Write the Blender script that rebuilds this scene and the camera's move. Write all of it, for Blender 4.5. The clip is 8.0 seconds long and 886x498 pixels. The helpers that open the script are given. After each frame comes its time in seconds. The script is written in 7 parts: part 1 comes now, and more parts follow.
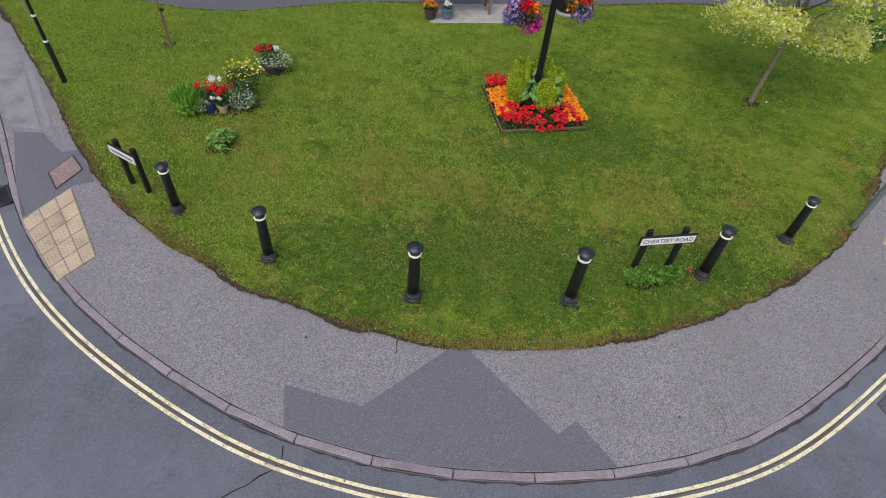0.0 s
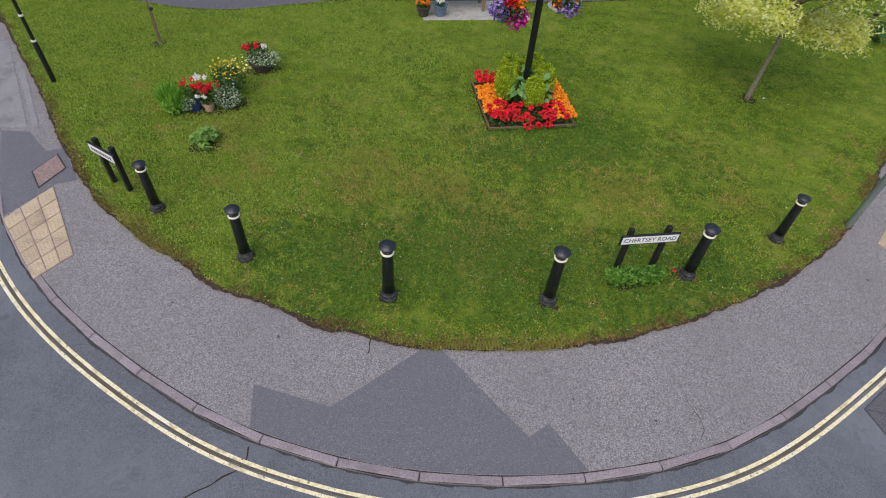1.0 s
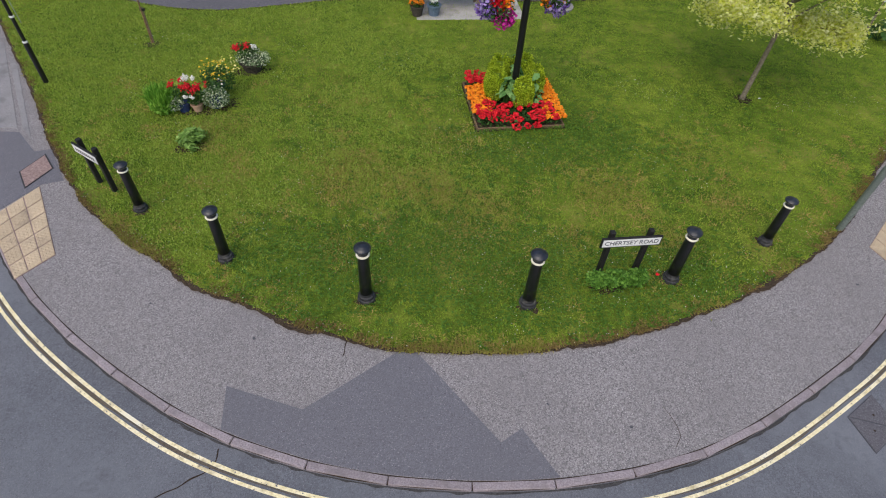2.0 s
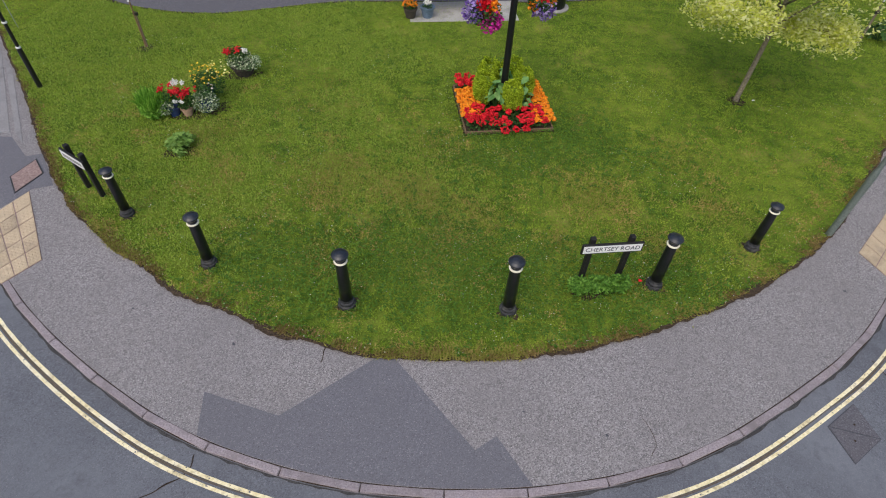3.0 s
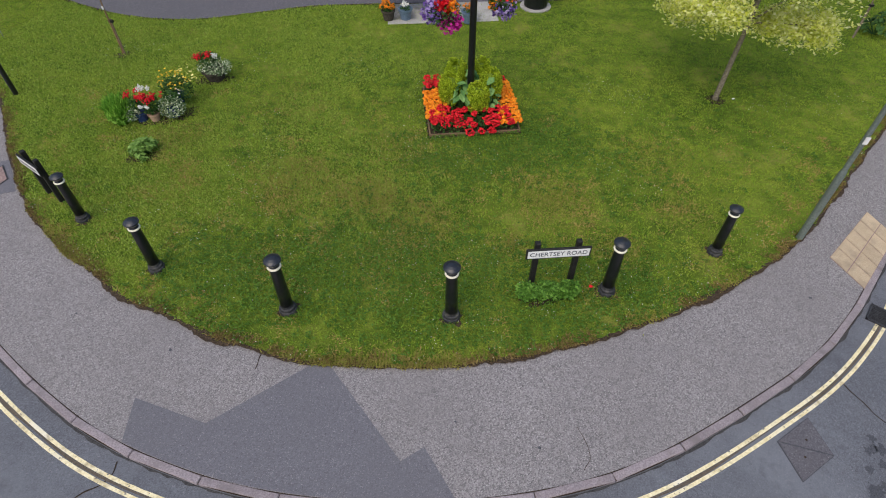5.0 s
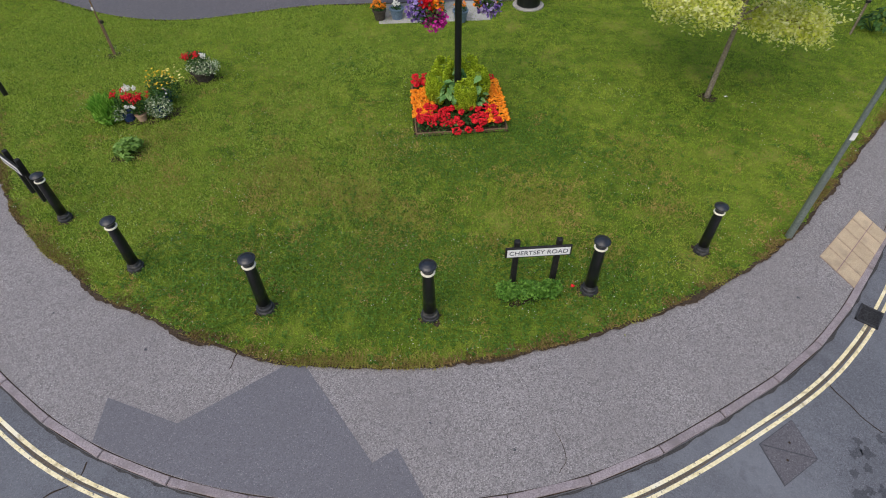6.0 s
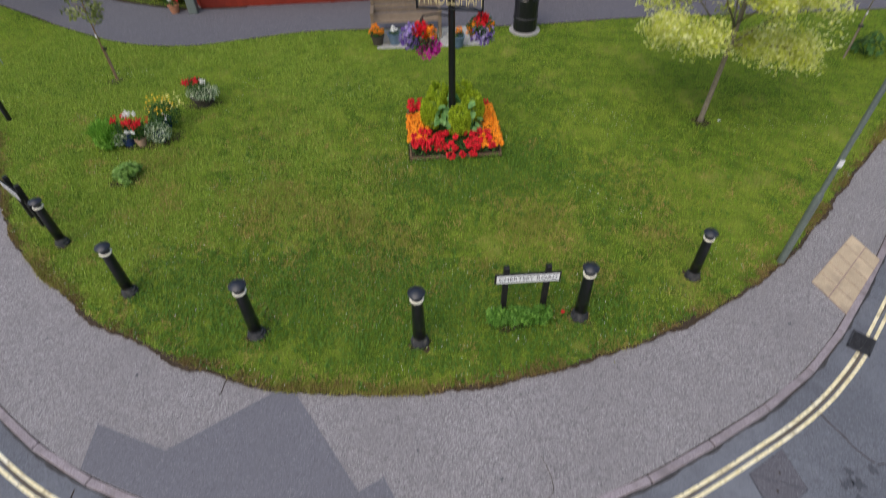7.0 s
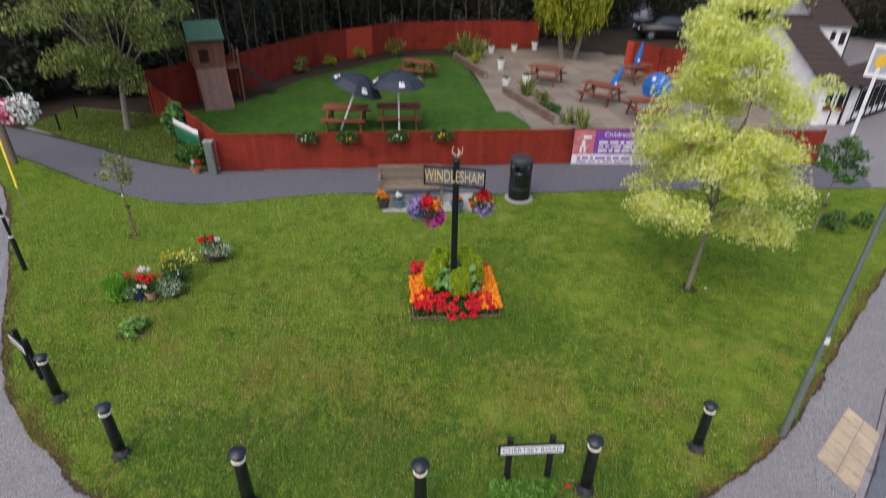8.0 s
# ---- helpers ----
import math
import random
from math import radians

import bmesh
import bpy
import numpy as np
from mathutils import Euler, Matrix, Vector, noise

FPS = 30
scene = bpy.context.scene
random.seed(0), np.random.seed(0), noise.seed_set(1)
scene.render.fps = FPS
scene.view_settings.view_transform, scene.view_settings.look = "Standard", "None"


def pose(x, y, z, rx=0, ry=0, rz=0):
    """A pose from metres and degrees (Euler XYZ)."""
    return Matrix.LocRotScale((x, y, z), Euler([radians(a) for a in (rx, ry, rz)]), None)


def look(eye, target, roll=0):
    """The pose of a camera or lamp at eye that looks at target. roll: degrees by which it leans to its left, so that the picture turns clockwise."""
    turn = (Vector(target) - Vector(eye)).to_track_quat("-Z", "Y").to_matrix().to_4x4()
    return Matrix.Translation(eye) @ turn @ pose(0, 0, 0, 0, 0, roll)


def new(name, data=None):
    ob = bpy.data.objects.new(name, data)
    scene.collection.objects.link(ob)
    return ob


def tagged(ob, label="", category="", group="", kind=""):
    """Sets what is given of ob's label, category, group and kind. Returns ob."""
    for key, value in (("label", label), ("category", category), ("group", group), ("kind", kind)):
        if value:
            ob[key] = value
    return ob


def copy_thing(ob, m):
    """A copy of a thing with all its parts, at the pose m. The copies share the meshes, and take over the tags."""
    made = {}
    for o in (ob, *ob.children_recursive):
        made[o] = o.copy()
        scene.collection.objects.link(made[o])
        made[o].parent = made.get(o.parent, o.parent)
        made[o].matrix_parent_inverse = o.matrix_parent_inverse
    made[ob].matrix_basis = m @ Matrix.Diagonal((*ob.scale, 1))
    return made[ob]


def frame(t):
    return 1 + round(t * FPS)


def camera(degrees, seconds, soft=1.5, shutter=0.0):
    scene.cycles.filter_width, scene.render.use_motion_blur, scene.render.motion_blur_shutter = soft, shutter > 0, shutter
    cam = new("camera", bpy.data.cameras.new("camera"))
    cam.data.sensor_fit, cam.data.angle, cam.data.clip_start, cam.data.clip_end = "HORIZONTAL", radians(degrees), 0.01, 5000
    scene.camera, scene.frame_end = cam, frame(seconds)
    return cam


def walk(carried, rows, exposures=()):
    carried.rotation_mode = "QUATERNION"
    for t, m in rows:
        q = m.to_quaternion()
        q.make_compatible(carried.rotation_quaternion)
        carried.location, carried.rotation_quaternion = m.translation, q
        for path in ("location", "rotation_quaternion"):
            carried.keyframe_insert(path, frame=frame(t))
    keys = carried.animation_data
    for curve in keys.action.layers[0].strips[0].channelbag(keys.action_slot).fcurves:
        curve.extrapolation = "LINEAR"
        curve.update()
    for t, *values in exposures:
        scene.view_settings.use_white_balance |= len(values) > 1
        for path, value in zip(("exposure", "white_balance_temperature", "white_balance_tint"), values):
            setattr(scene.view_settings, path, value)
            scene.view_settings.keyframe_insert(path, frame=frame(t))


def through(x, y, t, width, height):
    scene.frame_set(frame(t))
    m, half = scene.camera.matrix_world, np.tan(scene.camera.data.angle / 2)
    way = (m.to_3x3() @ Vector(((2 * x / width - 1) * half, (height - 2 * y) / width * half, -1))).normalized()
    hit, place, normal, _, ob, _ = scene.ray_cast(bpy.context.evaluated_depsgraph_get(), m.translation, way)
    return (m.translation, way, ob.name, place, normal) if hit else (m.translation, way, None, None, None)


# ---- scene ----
from mathutils import geometry

cam = camera(77.3, 8.0, soft=1.0, shutter=0.6)
PATH = [
    (0, (0.000, 0.000, 5.747), (0.000, 1.381, 4.300), 5.8),
    (0.5, (0.239, 0.049, 5.722), (0.216, 1.429, 4.274), 5.2),
    (1, (0.473, 0.104, 5.695), (0.427, 1.480, 4.244), 4.5),
    (1.5, (0.699, 0.155, 5.683), (0.633, 1.528, 4.231), 4.0),
    (3, (1.239, 0.329, 5.795), (1.123, 1.688, 4.333), 2.7),
    (3.5, (1.509, 0.394, 5.809), (1.374, 1.750, 4.346), 2.0),
    (4, (1.800, 0.463, 5.796), (1.641, 1.818, 4.334), 1.3),
    (4.5, (2.043, 0.532, 5.776), (1.861, 1.886, 4.315), 0.6),
    (6, (2.599, 0.676, 5.615), (2.371, 2.034, 4.164), -0.8),
    (6.5, (2.724, 0.692, 5.613), (2.485, 2.048, 4.163), -1.2),
    (6.8, (2.750, 0.700, 5.630), (2.500, 2.060, 4.184), -1.2),
    (7, (2.779, 0.760, 5.729), (2.526, 2.157, 4.320), -1.3),
    (7.5, (2.708, 0.837, 5.963), (2.446, 2.390, 4.731), -0.4),
    (8, (2.588, 0.701, 6.130), (2.321, 2.411, 5.128), 0.9),
]
walk(cam, [(t, look(eye, target, roll)) for t, eye, target, roll in PATH],
     exposures=[(0, 0.11, 6330, 12), (1.5, 0.11, 6400, 11), (4, 0.10, 6470, 10), (6.8, 0.10, 6440, 10), (8, 0.24, 6300, 12)])

# ---- daylight: bright overcast ----
world = bpy.data.worlds.new("overcast_sky")
scene.world = world
world.use_nodes = True
wn = world.node_tree
sky = wn.nodes.new("ShaderNodeTexSky")
sky.sky_type, sky.sun_disc = "NISHITA", False
sky.sun_elevation, sky.sun_rotation = radians(52), radians(200)
sky.dust_density, sky.air_density = 4.0, 1.2
wn.links.new(sky.outputs["Color"], wn.nodes["Background"].inputs["Color"])
wn.nodes["Background"].inputs["Strength"].default_value = 0.165
sun = new("sun", bpy.data.lights.new("sun", "SUN"))
sun.data.energy, sun.data.angle, sun.data.color = 0.9, radians(70), (1.0, 0.97, 0.92)
sun.matrix_world = look((0, 0, 30), (0 + 6, 13, 0))


# ---- materials ----
def material(name, rough=0.8, metal=0.0, spec=0.3):
    m = bpy.data.materials.new(name)
    m.use_nodes = True
    b = m.node_tree.nodes["Principled BSDF"]
    b.inputs["Roughness"].default_value = rough
    b.inputs["Metallic"].default_value = metal
    b.inputs["Specular IOR Level"].default_value = spec
    return m, m.node_tree, b


def mixer(nt, fac, a, b, mode="MIX"):
    n = nt.nodes.new("ShaderNodeMix")
    n.data_type, n.blend_type = "RGBA", mode
    for socket, value in ((n.inputs[0], fac), (n.inputs[6], a), (n.inputs[7], b)):
        if isinstance(value, bpy.types.NodeSocket):
            nt.links.new(value, socket)
        elif isinstance(value, tuple):
            socket.default_value = (*value, 1)
        else:
            socket.default_value = value
    return n.outputs[2]


def grain(nt, scale, detail=4.0, low=0.4, high=0.6, rough=0.6, kind="noise"):
    """A noise in object space, stretched to 0..1 between low and high."""
    co = nt.nodes.new("ShaderNodeNewGeometry").outputs["Position"]
    if kind == "noise":
        n = nt.nodes.new("ShaderNodeTexNoise")
        n.inputs["Detail"].default_value, n.inputs["Roughness"].default_value = detail, rough
        out = n.outputs["Fac"]
    else:
        n = nt.nodes.new("ShaderNodeTexVoronoi")
        out = n.outputs["Color"]
    n.inputs["Scale"].default_value = scale
    nt.links.new(co, n.inputs["Vector"])
    r = nt.nodes.new("ShaderNodeMapRange")
    r.inputs["From Min"].default_value, r.inputs["From Max"].default_value = low, high
    nt.links.new(out, r.inputs["Value"])
    return r.outputs["Result"]


def bump(nt, b, height, strength=0.4, distance=0.01):
    n = nt.nodes.new("ShaderNodeBump")
    n.inputs["Strength"].default_value, n.inputs["Distance"].default_value = strength, distance
    nt.links.new(height, n.inputs["Height"])
    nt.links.new(n.outputs["Normal"], b.inputs["Normal"])


def surface(name, dark, light, fine=60.0, coarse=1.2, rough=0.85, metal=0.0, relief=0.3, depth=0.006, spec=0.3, stain=None, stain_scale=0.5, vary=0.0):
    """A weathered surface: fine grain between two colours, coarse mottling, and stains of a third colour."""
    m, nt, b = material(name, rough, metal, spec)
    f = grain(nt, fine, 3, 0.35, 0.65)
    col = mixer(nt, f, dark, light)
    mid = tuple((x + y) / 2 for x, y in zip(dark, light))
    c = grain(nt, coarse, 5, 0.35, 0.7)
    col = mixer(nt, c, col, mixer(nt, 0.55, col, tuple(v * 0.72 for v in mid)))
    if stain:
        s = grain(nt, stain_scale, 6, 0.52, 0.68)
        col = mixer(nt, s, col, stain)
    if vary:
        info = nt.nodes.new("ShaderNodeObjectInfo").outputs["Random"]
        r = nt.nodes.new("ShaderNodeMapRange")
        r.inputs["To Min"].default_value, r.inputs["To Max"].default_value = 1 - vary, 1 + vary
        nt.links.new(info, r.inputs["Value"])
        h = nt.nodes.new("ShaderNodeHueSaturation")
        nt.links.new(r.outputs["Result"], h.inputs["Value"])
        nt.links.new(col, h.inputs["Color"])
        col = h.outputs["Color"]
    nt.links.new(col, b.inputs["Base Color"])
    if relief:
        bump(nt, b, f, relief, depth)
    return m


def leafy(name, colours, rough=0.55, through=0.25, spec=0.3, clouds=0.0, scales=((5.0, 0.55), (0.9, 0.45))):
    """Leaves or petals: each island takes a colour of the row; a little light passes through."""
    m, nt, b = material(name, rough, 0, spec)
    geo = nt.nodes.new("ShaderNodeNewGeometry")
    ramp = nt.nodes.new("ShaderNodeValToRGB")
    while len(ramp.color_ramp.elements) < len(colours):
        ramp.color_ramp.elements.new(0.5)
    for i, c in enumerate(colours):
        e = ramp.color_ramp.elements[i]
        e.position, e.color = i / max(1, len(colours) - 1), (*c, 1)
    fac = geo.outputs["Random Per Island"]
    if clouds:
        a = nt.nodes.new("ShaderNodeMath")
        a.operation = "MULTIPLY"
        a.inputs[1].default_value = 1 - clouds
        nt.links.new(fac, a.inputs[0])
        last = a.outputs[0]
        for scale, share in scales:
            m2 = nt.nodes.new("ShaderNodeMath")
            m2.operation = "MULTIPLY_ADD"
            m2.inputs[1].default_value = clouds * share
            nt.links.new(grain(nt, scale, 4, 0.36, 0.66), m2.inputs[0])
            nt.links.new(last, m2.inputs[2])
            last = m2.outputs[0]
        fac = last
    nt.links.new(fac, ramp.inputs["Fac"])
    nt.links.new(ramp.outputs["Color"], b.inputs["Base Color"])
    if through:
        t = nt.nodes.new("ShaderNodeBsdfTranslucent")
        nt.links.new(ramp.outputs["Color"], t.inputs["Color"])
        mx = nt.nodes.new("ShaderNodeMixShader")
        mx.inputs[0].default_value = through
        nt.links.new(b.outputs[0], mx.inputs[1])
        nt.links.new(t.outputs[0], mx.inputs[2])
        nt.links.new(mx.outputs[0], nt.nodes["Material Output"].inputs["Surface"])
    return m


def asphalt(name, dark, light, chip, fine, scuff, crack=0.0, pale=None):
    """Bitumen with stone chips, wear clouds, and fine cracks where crack is above 0."""
    m, nt, b = material(name, 0.82, 0, 0.35)
    chips = grain(nt, fine, 2, 0.15, 0.85, kind="cells")
    col = mixer(nt, chips, dark, light)
    spark = grain(nt, fine * 0.9, 2, 0.60, 0.70)
    col = mixer(nt, spark, col, chip)
    pit = grain(nt, fine * 0.7, 2, 0.62, 0.74)
    col = mixer(nt, pit, col, tuple(v * 0.45 for v in dark))
    cloud = grain(nt, 0.9, 6, 0.35, 0.72)
    col = mixer(nt, cloud, col, mixer(nt, 0.55, col, scuff))
    if pale:
        worn = grain(nt, 0.42, 7, 0.46, 0.66, 0.68)
        col = mixer(nt, worn, col, mixer(nt, 0.6, col, pale))
        damp = grain(nt, 1.7, 6, 0.58, 0.70, 0.7)
        col = mixer(nt, damp, col, mixer(nt, 0.5, col, tuple(v * 0.6 for v in dark)))
    blot = grain(nt, 4.5, 5, 0.60, 0.74)
    col = mixer(nt, blot, col, mixer(nt, 0.45, col, dark))
    height = chips
    if crack:
        v = nt.nodes.new("ShaderNodeTexVoronoi")
        v.feature = "DISTANCE_TO_EDGE"
        v.inputs["Scale"].default_value = 0.45
        warp = nt.nodes.new("ShaderNodeTexNoise")
        warp.inputs["Scale"].default_value, warp.inputs["Detail"].default_value = 3.0, 6.0
        pos = nt.nodes.new("ShaderNodeNewGeometry").outputs["Position"]
        nt.links.new(pos, warp.inputs["Vector"])
        nt.links.new(mixer(nt, 0.10, pos, warp.outputs["Color"]), v.inputs["Vector"])
        r = nt.nodes.new("ShaderNodeMapRange")
        r.inputs["From Min"].default_value, r.inputs["From Max"].default_value = 0.0, 0.006
        r.inputs["To Min"].default_value, r.inputs["To Max"].default_value = crack, 0.0
        nt.links.new(v.outputs["Distance"], r.inputs["Value"])
        col = mixer(nt, r.outputs["Result"], col, tuple(v * 0.35 for v in dark))
    nt.links.new(col, b.inputs["Base Color"])
    bump(nt, b, height, 0.45, 0.006)
    return m


def turf(name, lush, worn, straw, mow=True):
    """Mown grass seen from above: clumps, pale worn patches and dry straw."""
    m, nt, b = material(name, 0.9, 0, 0.15)
    fine = grain(nt, 38, 3, 0.30, 0.72)
    col = mixer(nt, fine, tuple(v * 0.32 for v in lush), tuple(v * 0.8 for v in lush))
    clump = grain(nt, 3.2, 5, 0.38, 0.68)
    col = mixer(nt, clump, col, mixer(nt, 0.65, col, worn))
    broad = grain(nt, 0.55, 4, 0.40, 0.66)
    col = mixer(nt, broad, col, mixer(nt, 0.5, col, worn))
    dry = grain(nt, 1.1, 6, 0.57, 0.72)
    col = mixer(nt, dry, col, mixer(nt, 0.42, col, straw))
    nt.links.new(col, b.inputs["Base Color"])
    bump(nt, b, fine, 0.7, 0.03)
    return m


M_ROAD = asphalt("road_asphalt", (0.094, 0.099, 0.116), (0.150, 0.157, 0.180), (0.23, 0.23, 0.26), 85, (0.075, 0.08, 0.095), 0.12, (0.185, 0.195, 0.222))
M_PAVE = asphalt("pavement_asphalt", (0.118, 0.110, 0.114), (0.318, 0.298, 0.302), (0.60, 0.57, 0.57), 80, (0.176, 0.164, 0.168))
M_PATCH = asphalt("new_asphalt", (0.112, 0.110, 0.128), (0.158, 0.155, 0.178), (0.30, 0.295, 0.31), 85, (0.122, 0.120, 0.136))
M_COVER = asphalt("cover_asphalt", (0.078, 0.076, 0.088), (0.132, 0.128, 0.144), (0.22, 0.21, 0.23), 85, (0.09, 0.082, 0.092))
M_PATH = asphalt("path_asphalt", (0.080, 0.079, 0.092), (0.134, 0.131, 0.149), (0.24, 0.23, 0.25), 50, (0.108, 0.106, 0.12))
M_TURF = turf("lawn_turf", (0.110, 0.200, 0.020), (0.225, 0.280, 0.036), (0.42, 0.34, 0.11))
M_TURF2 = turf("garden_turf", (0.055, 0.145, 0.018), (0.080, 0.170, 0.026), (0.11, 0.16, 0.04))
M_BLADE = leafy("grass_blades", [(0.044, 0.116, 0.010), (0.120, 0.240, 0.016), (0.236, 0.364, 0.028), (0.352, 0.432, 0.050), (0.48, 0.46, 0.12)], 0.6, 0.3, clouds=0.70, scales=((13.0, 0.30), (3.0, 0.40), (0.7, 0.30)))
M_CLOVER = leafy("clover_leaves", [(0.040, 0.108, 0.010), (0.078, 0.172, 0.015), (0.125, 0.236, 0.024)], 0.6, 0.25)
M_PALE = leafy("pale_grass_blades", [(0.19, 0.31, 0.034), (0.285, 0.405, 0.054), (0.39, 0.465, 0.09)], 0.6, 0.3)
M_STRAW = leafy("dry_grass", [(0.19, 0.23, 0.030), (0.27, 0.27, 0.050), (0.34, 0.30, 0.085), (0.26, 0.20, 0.06)], 0.7, 0.2)
M_DEAD = leafy("dead_grass", [(0.10, 0.065, 0.022), (0.20, 0.135, 0.050), (0.32, 0.235, 0.10), (0.17, 0.17, 0.030)], 0.8, 0.15)
M_TAN = leafy("tan_grass", [(0.27, 0.26, 0.045), (0.38, 0.31, 0.085), (0.46, 0.33, 0.13), (0.34, 0.22, 0.08)], 0.8, 0.2)
M_BEDDING = leafy("bedding_leaves", [(0.05, 0.14, 0.015), (0.11, 0.26, 0.03), (0.20, 0.38, 0.06)], 0.6)
M_LIME = leafy("lime_leaves", [(0.10, 0.20, 0.035), (0.19, 0.34, 0.065), (0.30, 0.46, 0.12)], 0.55)
M_STAIN = surface("oil_stain", (0.045, 0.047, 0.056), (0.10, 0.104, 0.12), 70, 4.0, 0.7, relief=0.3)
M_EDGE = surface("edge_soil", (0.030, 0.021, 0.014), (0.105, 0.072, 0.046), 38, 6.0, 0.95, relief=0.8, depth=0.02)
M_SOIL = surface("soil", (0.020, 0.013, 0.008), (0.075, 0.050, 0.032), 45, 3.0, 0.95, relief=0.8, depth=0.02)
M_KERB = surface("kerb_stone", (0.20, 0.172, 0.185), (0.35, 0.305, 0.325), 60, 4.0, 0.8, relief=0.35, stain=(0.19, 0.165, 0.172), stain_scale=3.0, vary=0.08)
M_YELLOW, nt, bsdf = material("road_paint", 0.6)
paint = mixer(nt, grain(nt, 35, 3, 0.35, 0.65), (0.66, 0.57, 0.31), (0.84, 0.77, 0.53))
paint = mixer(nt, grain(nt, 2.2, 5, 0.50, 0.66), paint, (0.78, 0.74, 0.60))
paint = mixer(nt, grain(nt, 7.0, 6, 0.54, 0.68), paint, (0.44, 0.37, 0.22))
paint = mixer(nt, grain(nt, 26, 5, 0.615, 0.655), paint, (0.13, 0.13, 0.14))
nt.links.new(paint, bsdf.inputs["Base Color"])
M_TILE = surface("buff_tile", (0.43, 0.335, 0.225), (0.56, 0.455, 0.32), 70, 3.0, 0.85, stain=(0.34, 0.275, 0.20), stain_scale=4.0, vary=0.10)
M_SLAB = surface("concrete", (0.30, 0.29, 0.28), (0.46, 0.45, 0.43), 60, 2.5, 0.85, stain=(0.20, 0.20, 0.18), stain_scale=2.0, vary=0.08)
M_STRIP = surface("old_concrete", (0.20, 0.195, 0.20), (0.31, 0.30, 0.31), 60, 2.5, 0.85, stain=(0.16, 0.155, 0.16), stain_scale=2.0)
M_PAVER = surface("cover_infill", (0.20, 0.13, 0.12), (0.36, 0.27, 0.25), 35, 6.0, 0.85, relief=0.5)
M_IRON = surface("cast_iron", (0.030, 0.031, 0.035), (0.080, 0.080, 0.086), 50, 5.0, 0.6, 0.4, 0.4)
M_BLACK = surface("black_paint", (0.006, 0.007, 0.009), (0.013, 0.014, 0.017), 25, 3.0, 0.28, 0.0, 0.05, spec=0.5)
M_BLACKDUST = surface("dusty_black_paint", (0.012, 0.013, 0.016), (0.055, 0.056, 0.062), 30, 5.0, 0.6, 0.0, 0.15, stain=(0.10, 0.095, 0.085), stain_scale=9.0)
# bollard black lifted towards blue-grey, sky reflection put into the cap colour
M_CAP = surface("cap_sky_tint", (0.009, 0.011, 0.016), (0.020, 0.023, 0.032), 40, 8.0, 0.33, 0.0, 0.12, spec=0.6)
M_SIGNTEXT = surface("faded_sign_black", (0.045, 0.05, 0.07), (0.09, 0.10, 0.13), 40, 8.0, 0.6, 0, 0.05)
M_BLACKWORN = surface("black_timber", (0.008, 0.008, 0.009), (0.022, 0.021, 0.021), 30, 4.0, 0.55, 0.0, 0.25)
M_CREAM = surface("cream_band", (0.78, 0.74, 0.58), (0.88, 0.85, 0.70), 40, 6.0, 0.5, 0, 0.1)
M_WHITE = surface("white_paint", (0.72, 0.73, 0.74), (0.84, 0.84, 0.84), 30, 2.0, 0.5, 0, 0.08, stain=(0.55, 0.55, 0.53), stain_scale=3.0)
M_GALV = surface("galvanised_steel", (0.16, 0.20, 0.18), (0.25, 0.29, 0.27), 40, 3.0, 0.5, 0.5, 0.15)
M_WOOD = surface("weathered_oak", (0.13, 0.095, 0.065), (0.27, 0.21, 0.15), 45, 4.0, 0.8, relief=0.5, vary=0.12)
M_PLANK = surface("edging_board", (0.10, 0.065, 0.038), (0.24, 0.165, 0.095), 45, 4.0, 0.8, relief=0.5, vary=0.1)
M_REDWOOD = surface("red_stain", (0.185, 0.024, 0.014), (0.270, 0.038, 0.022), 30, 2.0, 0.85, relief=0.3, spec=0.15, stain=(0.12, 0.018, 0.013), stain_scale=1.2, vary=0.10)
M_TABLE = surface("stained_table_wood", (0.15, 0.045, 0.025), (0.26, 0.085, 0.045), 35, 3.0, 0.65, relief=0.3, vary=0.15)
M_BARK = surface("bark", (0.150, 0.128, 0.092), (0.32, 0.28, 0.21), 35, 4.0, 0.9, relief=0.8, depth=0.015)
M_TWIG = surface("orange_brown_bark", (0.16, 0.095, 0.05), (0.30, 0.20, 0.11), 40, 5.0, 0.85, relief=0.4)
M_BARKDARK = surface("dark_bark", (0.040, 0.034, 0.028), (0.10, 0.086, 0.07), 30, 4.0, 0.9, relief=0.8, depth=0.015)
M_TERRA = surface("terracotta", (0.34, 0.14, 0.07), (0.48, 0.24, 0.14), 40, 5.0, 0.75, relief=0.2)
M_BUFFPOT = surface("buff_pot", (0.42, 0.27, 0.18), (0.55, 0.38, 0.27), 40, 5.0, 0.75, relief=0.2)
M_BLUEPOT = surface("blue_glaze", (0.02, 0.035, 0.11), (0.04, 0.07, 0.20), 25, 5.0, 0.25, relief=0.05, spec=0.6)
M_STEELBLUE = surface("slate_blue_glaze", (0.08, 0.13, 0.20), (0.14, 0.20, 0.29), 25, 5.0, 0.3, relief=0.05, spec=0.6)
M_GREENLEAF = leafy("mid_green_leaves", [(0.020, 0.060, 0.012), (0.045, 0.115, 0.022), (0.075, 0.165, 0.035)])
M_CONIFERDEEP = surface("conifer_inner", (0.10, 0.17, 0.012), (0.26, 0.36, 0.025), 45, 6.0, 0.9, relief=0.6, depth=0.02)
M_HOSTA = leafy("blue_green_leaves", [(0.06, 0.17, 0.04), (0.12, 0.27, 0.07), (0.21, 0.38, 0.12)], 0.6)
